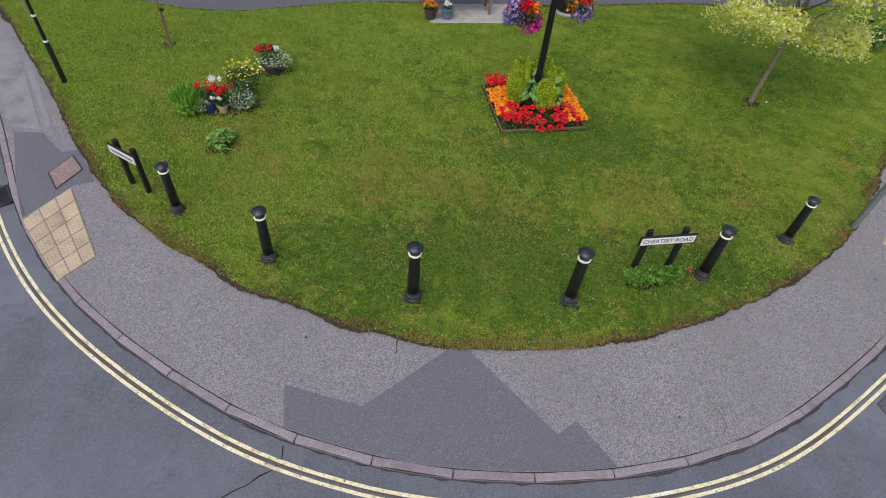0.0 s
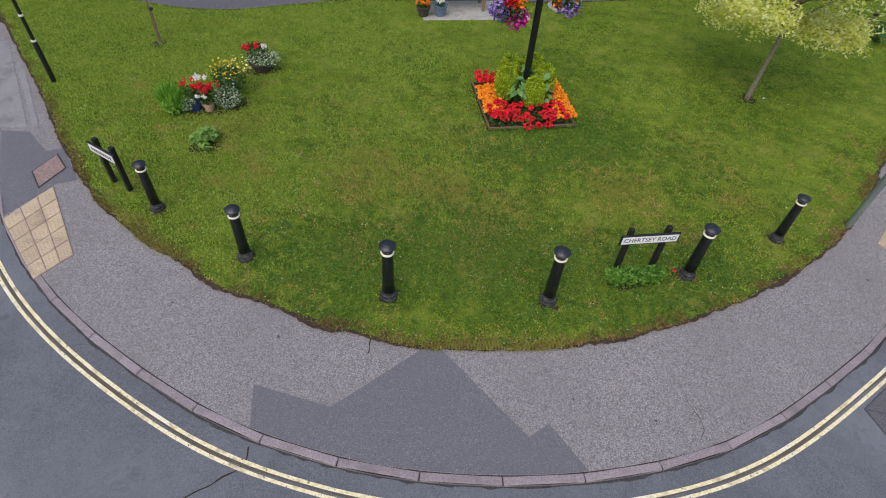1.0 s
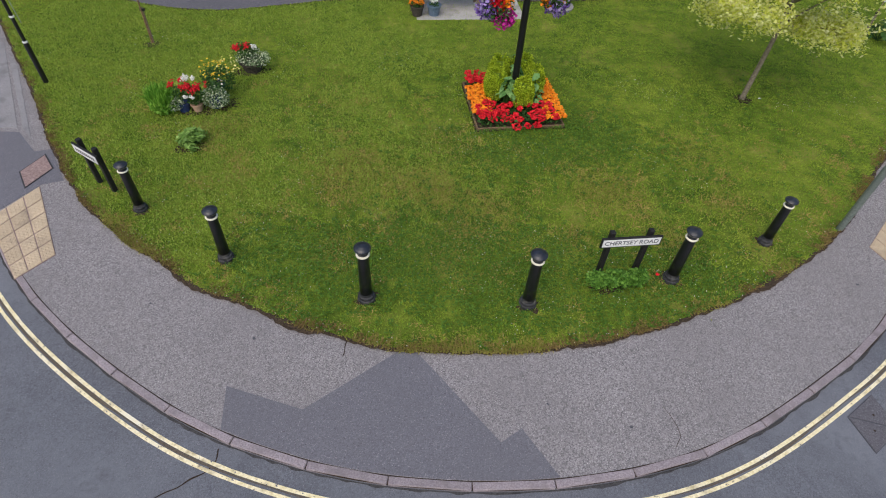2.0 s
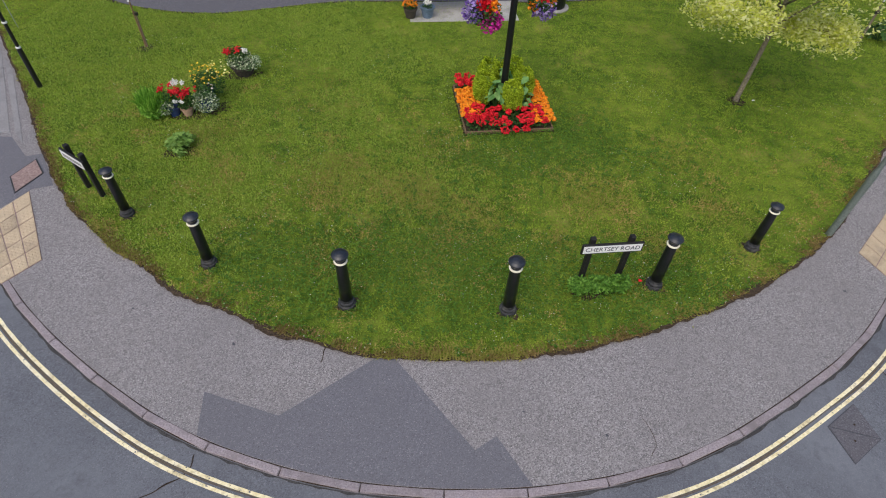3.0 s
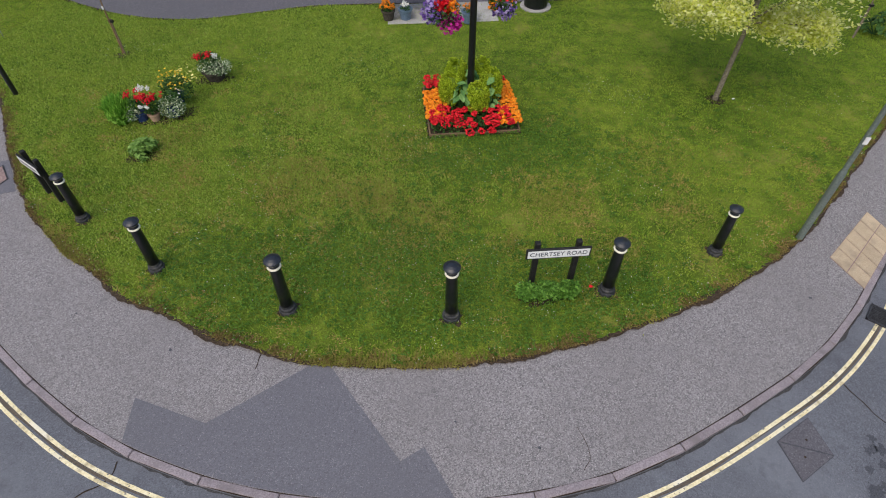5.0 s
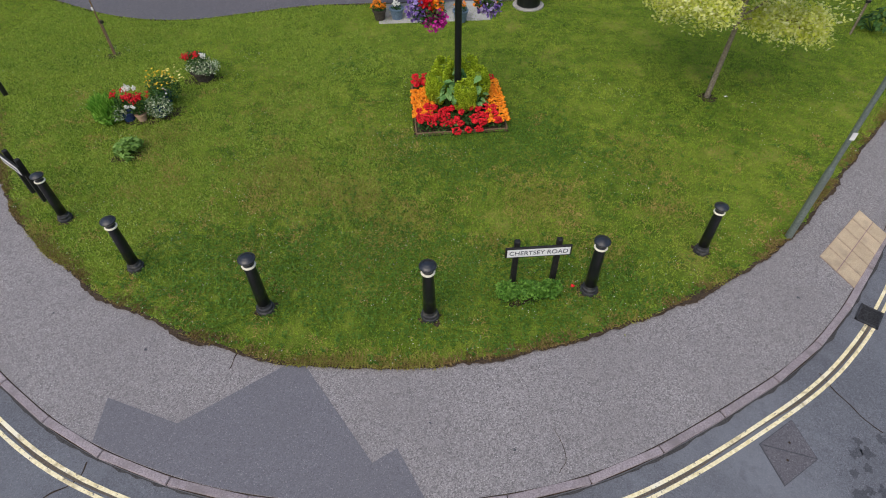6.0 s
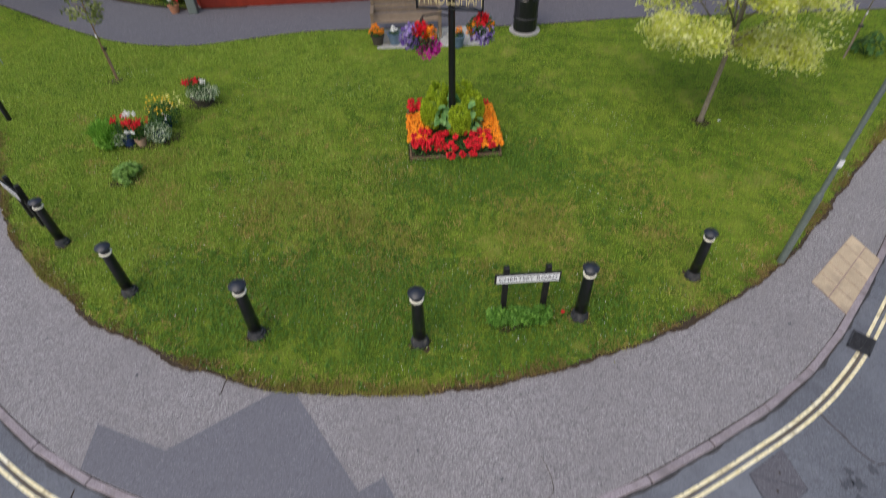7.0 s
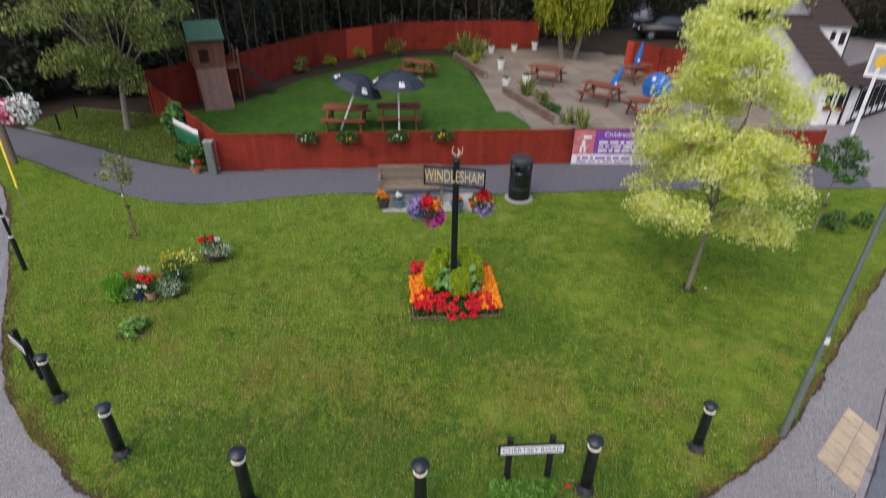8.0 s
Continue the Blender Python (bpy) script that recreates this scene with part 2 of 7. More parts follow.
M_CLUMP = leafy("clump_leaves", [(0.08, 0.23, 0.02), (0.18, 0.40, 0.04), (0.31, 0.54, 0.08)], 0.6, 0.40)
M_CONIFER = leafy("golden_conifer", [(0.15, 0.25, 0.010), (0.33, 0.46, 0.018), (0.54, 0.66, 0.035), (0.68, 0.78, 0.07)], 0.7, 0.45)
M_SILVER = leafy("variegated_trailing_leaves", [(0.03, 0.085, 0.022), (0.08, 0.17, 0.05), (0.22, 0.31, 0.16), (0.58, 0.65, 0.44), (0.76, 0.80, 0.62)], 0.6)
M_ORANGE = leafy("orange_petals", [(0.72, 0.17, 0.005), (0.88, 0.27, 0.008), (0.92, 0.36, 0.02)], 0.6, 0.15)
M_RED = leafy("red_petals", [(0.50, 0.004, 0.014), (0.70, 0.010, 0.022), (0.80, 0.025, 0.04)], 0.5, 0.15)
M_PURPLE = leafy("purple_petals", [(0.10, 0.045, 0.24), (0.19, 0.11, 0.40), (0.34, 0.25, 0.55), (0.55, 0.48, 0.68)], 0.6, 0.15)
M_MAGENTA = leafy("magenta_petals", [(0.42, 0.01, 0.22), (0.58, 0.03, 0.33)], 0.6, 0.15)
M_WHITEPETAL = leafy("white_petals", [(0.72, 0.72, 0.68), (0.88, 0.88, 0.84)], 0.6, 0.15)
M_PINKPETAL = leafy("pink_white_petals", [(0.62, 0.05, 0.18), (0.78, 0.22, 0.36), (0.88, 0.70, 0.74)], 0.6, 0.15)
M_GOLD = leafy("yellow_petals", [(0.72, 0.42, 0.02), (0.86, 0.60, 0.05)], 0.6, 0.15)
M_LEMON = leafy("lemon_petals", [(0.72, 0.66, 0.16), (0.84, 0.80, 0.34)], 0.6, 0.15)
M_BUSH = leafy("bush_leaves", [(0.030, 0.085, 0.014), (0.065, 0.16, 0.026), (0.11, 0.23, 0.045)], 0.6)
M_MAPLE = leafy("variegated_maple_leaves", [(0.36, 0.44, 0.04), (0.67, 0.72, 0.11), (0.86, 0.88, 0.33), (0.93, 0.93, 0.54), (0.95, 0.94, 0.72)], 0.6, 0.62, clouds=0.34, scales=((9.0, 0.6), (1.6, 0.4)))
M_ASHLEAF = leafy("olive_leaves", [(0.085, 0.115, 0.024), (0.18, 0.22, 0.052), (0.31, 0.35, 0.11)], 0.6, 0.3)
M_WEEP = leafy("yellow_green_leaves", [(0.11, 0.14, 0.008), (0.26, 0.29, 0.014), (0.42, 0.43, 0.035)], 0.6, 0.3)
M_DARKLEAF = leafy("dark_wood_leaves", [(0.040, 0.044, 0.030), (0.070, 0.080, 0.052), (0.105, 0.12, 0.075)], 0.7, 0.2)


# ---- building helpers ----
def smooth(me, flag=True):
    me.polygons.foreach_set("use_smooth", [flag] * len(me.polygons))


def mesh_of(name, bm, mat, soft=False):
    me = bpy.data.meshes.new(name)
    bm.normal_update()
    bm.to_mesh(me)
    bm.free()
    me.materials.append(mat)
    if soft:
        smooth(me)
    return me


def part(name, bm, mat, parent, label="", soft=False):
    ob = new(name, mesh_of(name, bm, mat, soft) if isinstance(bm, bmesh.types.BMesh) else bm)
    ob.parent = parent
    return tagged(ob, label)


def thing(name, at, label, category, group="", turn=0.0, kind=""):
    ob = new(name)
    ob.matrix_basis = pose(*at, 0, 0, turn)
    return tagged(ob, label, category, group, kind)


def plain(name, bm, mat, label, category, kind="", soft=False, group=""):
    return tagged(new(name, mesh_of(name, bm, mat, soft)), label, category, group, kind)


def box(bm, x, y, z, centre=(0, 0, 0), m=None, bevel=0.0):
    """A box of that size round centre; bevelled edges if wanted."""
    got = bmesh.ops.create_cube(bm, size=1.0)["verts"]
    mat = Matrix.Translation(centre) @ Matrix.Diagonal((x, y, z, 1))
    bmesh.ops.transform(bm, matrix=(m @ mat) if m else mat, verts=got)
    if bevel:
        edges = list({e for v in got for e in v.link_edges})
        bmesh.ops.bevel(bm, geom=edges, offset=bevel, segments=1, affect="EDGES")
    return got


def lathe(bm, profile, seg=20, m=None):
    """A turned body from rows of (radius, height)."""
    rings = []
    for r, z in profile:
        ring = []
        for i in range(seg):
            a = 2 * math.pi * i / seg
            p = Vector((r * math.cos(a), r * math.sin(a), z))
            ring.append(bm.verts.new(m @ p if m else p))
        rings.append(ring)
    for lo, hi in zip(rings, rings[1:]):
        for i in range(seg):
            bm.faces.new((lo[i], lo[(i + 1) % seg], hi[(i + 1) % seg], hi[i]))
    bm.faces.new(rings[0][::-1])
    bm.faces.new(rings[-1])


def tube(bm, points, radii, seg=8):
    """A tapered tube along points."""
    points = [Vector(p) for p in points]
    rings = []
    for i, p in enumerate(points):
        d = (points[min(i + 1, len(points) - 1)] - points[max(i - 1, 0)]).normalized()
        side = d.cross(Vector((0.31, 0.95, 0.05))).normalized()
        up = side.cross(d)
        rings.append([bm.verts.new(p + radii[i] * (math.cos(2 * math.pi * k / seg) * side + math.sin(2 * math.pi * k / seg) * up)) for k in range(seg)])
    for lo, hi in zip(rings, rings[1:]):
        for k in range(seg):
            bm.faces.new((lo[k], hi[k], hi[(k + 1) % seg], lo[(k + 1) % seg]))
    bm.faces.new(rings[0])
    bm.faces.new(rings[-1][::-1])


def spline(points, n):
    """n points on a smooth curve through the given ones."""
    p = np.array(points, float)
    p = np.vstack([2 * p[0] - p[1], p, 2 * p[-1] - p[-2]])
    out = []
    for s in np.linspace(0, len(points) - 1 - 1e-6, n):
        i, u = int(s), s - int(s)
        a, b, c, e = p[i:i + 4]
        out.append(0.5 * (2 * b + (c - a) * u + (2 * a - 5 * b + 4 * c - e) * u * u + (3 * b - a - 3 * c + e) * u ** 3))
    return np.array(out)


def even(curve, step):
    """The curve cut into equal steps."""
    d = np.r_[0, np.cumsum(np.hypot(*np.diff(curve, axis=0).T))]
    s = np.arange(0, d[-1], step)
    return np.c_[np.interp(s, d, curve[:, 0]), np.interp(s, d, curve[:, 1])]


def offset(curve, d):
    """The curve moved d to its right."""
    t = np.gradient(curve, axis=0)
    t /= np.hypot(*t.T)[:, None]
    return curve + d * np.c_[t[:, 1], -t[:, 0]]


def slab(outline, top, thick):
    """A flat body with that outline."""
    bm = bmesh.new()
    face = bm.faces.new([bm.verts.new((x, y, top)) for x, y in outline])
    bm.normal_update()
    if face.normal.z < 0:
        bmesh.ops.reverse_faces(bm, faces=[face])
    low = bmesh.ops.extrude_face_region(bm, geom=[face])
    bmesh.ops.translate(bm, vec=(0, 0, -thick), verts=[v for v in low["geom"] if isinstance(v, bmesh.types.BMVert)])
    bmesh.ops.recalc_face_normals(bm, faces=bm.faces[:])
    bmesh.ops.triangulate(bm, faces=[f for f in bm.faces if len(f.verts) > 4])
    return bm


def ribbon(a, b, z):
    """A strip between two curves of as many points."""
    bm = bmesh.new()
    va = [bm.verts.new((x, y, z)) for x, y in a]
    vb = [bm.verts.new((x, y, z)) for x, y in b]
    for i in range(len(va) - 1):
        bm.faces.new((va[i], vb[i], vb[i + 1], va[i + 1]))
    bm.normal_update()
    if sum(f.normal.z for f in bm.faces) < 0:
        bmesh.ops.reverse_faces(bm, faces=bm.faces[:])
    return bm


def sheet(outline, top, step, deep):
    """A level sheet with that outline, evenly meshed inside, with a skirt going down."""
    edge = np.asarray(outline, float)
    lo, hi = edge.min(axis=0), edge.max(axis=0)
    gx, gy = np.meshgrid(np.arange(lo[0], hi[0], step), np.arange(lo[1], hi[1], step))
    grid = np.c_[gx.ravel(), gy.ravel()]
    grid = grid[inside(edge, grid)]
    grid = grid[[np.hypot(*(edge - p).T).min() > 0.4 * step for p in grid]]
    co, _, faces, *_ = geometry.delaunay_2d_cdt([Vector(p) for p in np.vstack([edge, grid])], [], [list(range(len(edge)))], 1, 1e-6)
    bm = bmesh.new()
    v = [bm.verts.new((p.x, p.y, top)) for p in co]
    for f in faces:
        bm.faces.new([v[i] for i in f])
    bm.normal_update()
    bmesh.ops.reverse_faces(bm, faces=[f for f in bm.faces if f.normal.z < 0])
    rim = bmesh.ops.extrude_edge_only(bm, edges=[e for e in bm.edges if e.is_boundary])
    bmesh.ops.translate(bm, vec=(0, 0, -deep), verts=[w for w in rim["geom"] if isinstance(w, bmesh.types.BMVert)])
    return bm


def inside(poly, xy):
    """Which of the points xy lie in the polygon."""
    x, y = xy.T
    hit = np.zeros(len(xy), bool)
    for (x0, y0), (x1, y1) in zip(poly, np.roll(poly, -1, axis=0)):
        cross = (y0 > y) != (y1 > y)
        hit ^= cross & (x < (x1 - x0) * (y - y0) / (y1 - y0 + 1e-12) + x0)
    return hit


def merged(name, verts, faces, places, mat, soft=False):
    """One mesh of many copies of a small template; places: arrays of 3 x 4 poses."""
    v, f = np.array(verts, float), np.array(faces)
    n = len(places)
    allv = (np.einsum("nij,vj->nvi", places[:, :, :3], v) + places[:, None, :, 3]).reshape(-1, 3)
    allf = (f[None] + (np.arange(n) * len(v))[:, None, None]).reshape(-1)
    me = bpy.data.meshes.new(name)
    me.vertices.add(len(allv))
    me.vertices.foreach_set("co", allv.ravel())
    me.loops.add(len(allf))
    me.loops.foreach_set("vertex_index", allf.astype(np.int32))
    k = f.shape[1]
    me.polygons.add(n * len(f))
    me.polygons.foreach_set("loop_start", np.arange(0, len(allf), k, dtype=np.int32))
    me.update(calc_edges=True)
    me.materials.append(mat)
    if soft:
        smooth(me)
    return me


def poses(rng, at, size, tilt=1.0, stretch=0.0, face=None):
    """Random turns and sizes at the places; tilt 0 keeps them upright, 1 turns them every way."""
    n = len(at)
    yaw, pitch, roll = rng.uniform(0, 2 * math.pi, n), rng.normal(0, 1.0, n) * tilt, rng.normal(0, 1.0, n) * tilt
    cy, sy, cp, sp, cr, sr = np.cos(yaw), np.sin(yaw), np.cos(pitch), np.sin(pitch), np.cos(roll), np.sin(roll)
    zero, one = np.zeros(n), np.ones(n)
    rz = np.stack([np.stack([cy, -sy, zero], -1), np.stack([sy, cy, zero], -1), np.stack([zero, zero, one], -1)], 1)
    rx = np.stack([np.stack([one, zero, zero], -1), np.stack([zero, cp, -sp], -1), np.stack([zero, sp, cp], -1)], 1)
    ry = np.stack([np.stack([cr, zero, sr], -1), np.stack([zero, one, zero], -1), np.stack([-sr, zero, cr], -1)], 1)
    s = size * rng.uniform(0.7, 1.3, n)
    return np.concatenate([rz @ rx @ ry * s[:, None, None], np.asarray(at)[:, :, None]], 2)


LEAF = ([(-0.5, 0, 0), (0, -0.28, 0.06), (0.5, 0, -0.05), (0, 0.28, 0.06)], [(0, 1, 2, 3)])
LONGLEAF = ([(0, -0.07, 0), (0, 0.07, 0), (0.12, 0.03, 0.9), (0.12, -0.03, 0.9)], [(0, 1, 2, 3)])


HANGING = ([(-0.10, 0, 0), (0.10, 0, 0), (0.22, 0.05, -0.5), (0, 0.08, -1.0), (-0.22, 0.05, -0.5)], [(0, 1, 2, 3, 4)])


def ball_template(detail=1, bumps=0.18, flat=0.75, seed=1):
    bm = bmesh.new()
    bmesh.ops.create_icosphere(bm, subdivisions=detail, radius=1.0)
    rng = np.random.default_rng(seed)
    v = [(x.co.x * (1 + bumps * rng.uniform(-1, 1)), x.co.y * (1 + bumps * rng.uniform(-1, 1)), x.co.z * flat * (1 + bumps * rng.uniform(-1, 1))) for x in bm.verts]
    f = [tuple(w.index for w in p.verts) for p in bm.faces]
    bm.free()
    return v, f


BLOOM = ball_template(1, 0.22, 0.7)


def blob_points(rng, n, centre, radii, shell=0.5):
    """Points in an ellipsoid, most of them near its skin."""
    d = rng.normal(size=(n, 3))
    d /= np.linalg.norm(d, axis=1)[:, None]
    r = rng.uniform(shell, 1.0, n)[:, None] ** 0.6
    return np.array(centre) + d * r * np.array(radii)


# ---- ground, road, pavement ----
ROAD_Z = -0.045  # low kerb
bm = bmesh.new()
bmesh.ops.create_grid(bm, x_segments=2, y_segments=2, size=700)
bmesh.ops.translate(bm, vec=(0, 0, ROAD_Z), verts=bm.verts[:])
plain("road", bm, M_ROAD, "worn grey asphalt road with fine cracks", "road", "structure")

KERB = spline([(-34, 42), (-20, 24), (-10.3, 10.8), (-7.40, 7.05), (-5.88, 5.16), (-4.30, 3.82), (-2.25, 2.75), (-0.67, 2.33), (0.80, 2.27),
               (2.35, 2.50), (3.83, 3.04), (5.29, 4.03), (6.50, 5.10), (7.70, 6.75), (10.2, 10.7), (15.5, 18.5), (26, 34)], 900)
GRASS = spline([(-15.2, 15.6), (-12.9, 13.6), (-10.3, 11.55), (-7.50, 8.63), (-5.98, 6.93), (-4.75, 5.70), (-3.07, 4.69), (-1.41, 4.09), (0.10, 3.86), (1.71, 4.03),
                (3.24, 4.52), (4.98, 5.51), (6.40, 6.73), (7.55, 8.25), (9.15, 10.45), (11.2, 13.3), (12.4, 15.4)], 700)
PATHNEAR = spline([(-16.5, 15.75), (-14.4, 15.0), (-12.6, 14.3), (-10.7, 13.55), (-8.63, 12.70), (-6.9, 12.20), (-5.3, 12.25), (-3.9, 12.85), (-2.25, 13.50), (2.2, 14.35), (5.2, 15.20), (9.5, 16.1), (12.6, 16.8)], 300)
PATHFAR = spline([(-18.5, 17.4), (-14.6, 16.55), (-11.3, 15.60), (-9.1, 14.80), (-7.1, 14.38), (-5.9, 14.42), (-1.8, 15.48), (3.9, 16.95), (6.4, 17.42), (9.5, 18.00), (12.6, 18.6)], 300)

bm = slab(np.vstack([offset(KERB, -0.09)[::3], [(26, 60), (-34, 60)]]), 0.0, 0.14)
plain("pavement", bm, M_PAVE, "grey chipped-asphalt pavement round the green", "pavement", "structure")

# kerb stones, each its own piece
kerb = tagged(new("kerb"), "row of pinkish-grey concrete kerb stones", "kerb", "", "structure")
bm = bmesh.new()
box(bm, 0.846, 0.088, 0.13, (0, 0, -0.063), bevel=0.009)
me_kerb = mesh_of("kerb_stone", bm, M_KERB)
reach = np.r_[0, np.cumsum(np.hypot(*np.diff(KERB, axis=0).T))]
first_joint = reach[np.argmin(np.hypot(KERB[:, 0] - 0.17, KERB[:, 1] - 2.26))] % 0.862
stones = even(KERB[reach >= first_joint], 0.862)
for i in range(len(stones) - 1):
    a, b = stones[i], stones[i + 1]
    if not (-13 < a[0] < 13 and a[1] < 15):
        continue
    c, ang = (a + b) / 2, math.atan2(b[1] - a[1], b[0] - a[0])
    ob = new("kerb_stone", me_kerb)
    ob.parent = kerb
    ob.matrix_basis = pose(c[0] + 0.045 * math.sin(-ang), c[1] + 0.045 * math.cos(ang), 0.002, 0, 0, math.degrees(ang))

# double yellow lines
for near in (0.200, 0.282):
    a = offset(KERB, near)[150:800:2]
    b = offset(KERB, near + 0.038)[150:800:2]
    j = np.array([noise.noise((x * 9, y * 9, near)) for x, y in a])[:, None] * 0.003
    bm = ribbon(a + j, b - 0.6 * j, ROAD_Z + 0.004)
    plain("road_marking", bm, M_YELLOW, "worn double yellow line along the kerb", "road marking", "structure", group="double yellow lines")
# brown dirt between the two lines
a, b = offset(KERB, 0.240)[150:800:2], offset(KERB, 0.282)[150:800:2]
w = np.array([0.5 + 0.9 * noise.noise((x * 1.1, y * 1.1, 14.0)) for x, y in a]).clip(0.02, 1)[:, None]
plain("line_dirt", ribbon(a, a + (b - a) * w, ROAD_Z + 0.0028), surface("brown_dirt", (0.075, 0.062, 0.05), (0.15, 0.125, 0.10), 50, 3, 0.9), "brown dirt between the yellow lines", "dirt", "structure")
# dark channel of wet grit under the kerb
a, b = offset(KERB, 0.0)[150:800:2], offset(KERB, 0.13)[150:800:2]
w = np.array([0.4 + 0.5 * abs(noise.noise((x * 1.3, y * 1.3, 4.0))) + 0.35 * noise.noise((x * 7, y * 7, 6.0)) for x, y in a])[:, None]
plain("gutter_dirt", ribbon(a, a + (b - a) * (0.08 + 0.65 * np.clip(w - 0.4, 0, 1)), ROAD_Z + 0.003), surface("gutter_grit", (0.03, 0.03, 0.032), (0.08, 0.078, 0.08), 60, 3, 0.9), "dark grit in the gutter", "gutter", "structure")

# dark joint behind the kerb
plain("kerb_bed", ribbon(offset(KERB, -0.004)[150:800:2], offset(KERB, -0.088)[150:800:2], -0.016), M_SOIL, "dark dirt in the joints of the kerb", "joint", "structure")
a, b = offset(KERB, -0.089)[150:800:2], offset(KERB, -0.098)[150:800:2]
plain("kerb_joint", ribbon(a, b, 0.003), M_SOIL, "dark joint between kerb and pavement", "joint", "structure")


def crack(points, width, z, label):
    c = even(spline(points, 60), 0.03)
    k = np.array([noise.noise((x * 6, y * 6, 5)) for x, y in c])[:, None]
    c = offset(c, 0.03 * k)
    w = width * (0.6 + 0.8 * np.abs(k))
    plain("crack", ribbon(offset(c, w), offset(c, -w), z), M_SOIL, label, "crack", "structure")


crack([(6.30, 4.66), (6.58, 4.18), (6.78, 3.98)], 0.008, ROAD_Z + 0.0025, "tarred joint line in the road")
crack([(6.78, 3.98), (7.6, 4.28), (8.6, 4.5)], 0.008, ROAD_Z + 0.0025, "tarred joint line in the road")
crack([(-1.48, 2.42), (-1.5, 2.18), (-2.1, 1.75), (-2.8, 1.5)], 0.009, ROAD_Z + 0.0025, "tarred joint line in the road")
crack([(-0.42, 3.93), (-0.45, 3.66)], 0.007, 0.003, "short joint line in the pavement")
crack([(3.30, 3.50), (3.42, 3.20), (3.36, 3.02)], 0.004, 0.003, "hairline crack in the pavement")
rs = np.random.default_rng(17)
for x, y, s, z, lab in ((6.45, 3.75, 0.16, ROAD_Z + 0.0022, "dark oil stain on the road"), (6.35, 3.30, 0.20, ROAD_Z + 0.0022, "dark oil stain on the road"), (6.95, 3.72, 0.18, ROAD_Z + 0.0022, "dark oil stain on the road"),
                        (6.9, 3.15, 0.22, ROAD_Z + 0.0022, "dark oil stain on the road"), (1.98, 3.36, 0.013, 0.003, "small dark spot on the pavement"), (-1.55, 4.02 - 0.25, 0.017, 0.003, "small dark spot on the pavement"),
                        (2.9, 3.2, 0.017, 0.003, "small dark spot on the pavement"), (6.35, 5.75, 0.02, 0.003, "small dark spot on the pavement"), (-3.0, 4.1, 0.017, 0.003, "small dark spot on the pavement")):
    for k in range(6 if s > 0.1 else 1):
        ang = np.linspace(0, 2 * math.pi, 19)[:-1]
        q = s * (0.28 if s > 0.1 else 1.0) * (1 + 0.45 * rs.uniform(-1, 1, 18))
        cx, cy = (x, y) if s < 0.1 else (x + rs.normal(0, 1.0 * s), y + rs.normal(0, 1.0 * s))
        plain("stain", slab(np.c_[cx + q * np.cos(ang), cy + q * np.sin(ang)], z + 0.0004 * k, 0.0005), M_STAIN, lab, "stain", "structure")

# re-laid patch
arc = KERB[(KERB[:, 0] > -1.55) & (KERB[:, 0] < 2.2) & (KERB[:, 1] < 5)]
arc = offset(arc, -0.106)[::4]
plain("pavement_patch", slab(np.vstack([[(-1.64, 3.11), (-0.72, 2.94), (0.20, 3.82), (0.42, 3.84), (1.47, 2.84), (1.69, 3.03)], arc[::-1]]), 0.004, 0.004),
      M_PATCH, "re-laid dark asphalt patch in the pavement", "pavement", "structure")
plain("pavement_patch", slab([(-5.62, 6.02), (-5.93, 5.26), (-6.42, 5.92), (-7.2, 7.15), (-6.75, 7.2), (-6.2, 6.75), (-5.98, 6.86), (-5.35, 6.15)], 0.004, 0.004),
      M_PATCH, "re-laid dark asphalt patch beside the crossing tiles", "pavement", "structure")
for quad in ([(-7.35, 7.25), (-6.85, 7.3), (-8.9, 10.0), (-9.4, 9.9)], [(-6.75, 7.3), (-6.45, 7.05), (-8.1, 9.2), (-8.55, 9.6)]):
    plain("pavement_strip", slab(quad, 0.005, 0.005), M_STRIP, "pale concrete strip in the pavement", "pavement", "structure")


def tile_field(corners, rows, cols, label):
    """Tactile crossing tiles on a four-cornered field, each with rows of low domes."""
    field = tagged(new("crossing_tiles"), label, "paving tiles", "tactile crossings", "structure")
    p = [np.array(c) for c in corners]

    def place(u, v):
        return (1 - u) * ((1 - v) * p[0] + v * p[1]) + u * ((1 - v) * p[3] + v * p[2])
    for i in range(rows):
        for j in range(cols):
            g = 0.012
            q = [place(u, v) for u, v in ((i / rows + g / 2, j / cols + g), (i / rows + g / 2, (j + 1) / cols - g), ((i + 1) / rows - g / 2, (j + 1) / cols - g), ((i + 1) / rows - g / 2, j / cols + g))]
            bm = slab(q, 0.012, 0.012)
            for a in range(4):
                for b in range(4):
                    u, v = (a + 0.5) / 4, (b + 0.5) / 4
                    c = (1 - u) * ((1 - v) * q[0] + v * q[1]) + u * ((1 - v) * q[3] + v * q[2])
                    top = [bm.verts.new((c[0] + 0.012 * math.cos(k * 1.2566), c[1] + 0.012 * math.sin(k * 1.2566), 0.0165)) for k in range(5)]
                    bm.faces.new(top)
                    low = [bm.verts.new((c[0] + 0.018 * math.cos(k * 1.2566), c[1] + 0.018 * math.sin(k * 1.2566), 0.0115)) for k in range(5)]
                    for k in range(5):
                        bm.faces.new((low[k], low[(k + 1) % 5], top[(k + 1) % 5], top[k]))
            part("tile", bm, M_TILE, field)
    joint = slab([place(0, 0), place(0, 1), place(1, 1), place(1, 0)], 0.005, 0.005)
    part("joint_bed", joint, M_PAVER, field, "dirty joints")


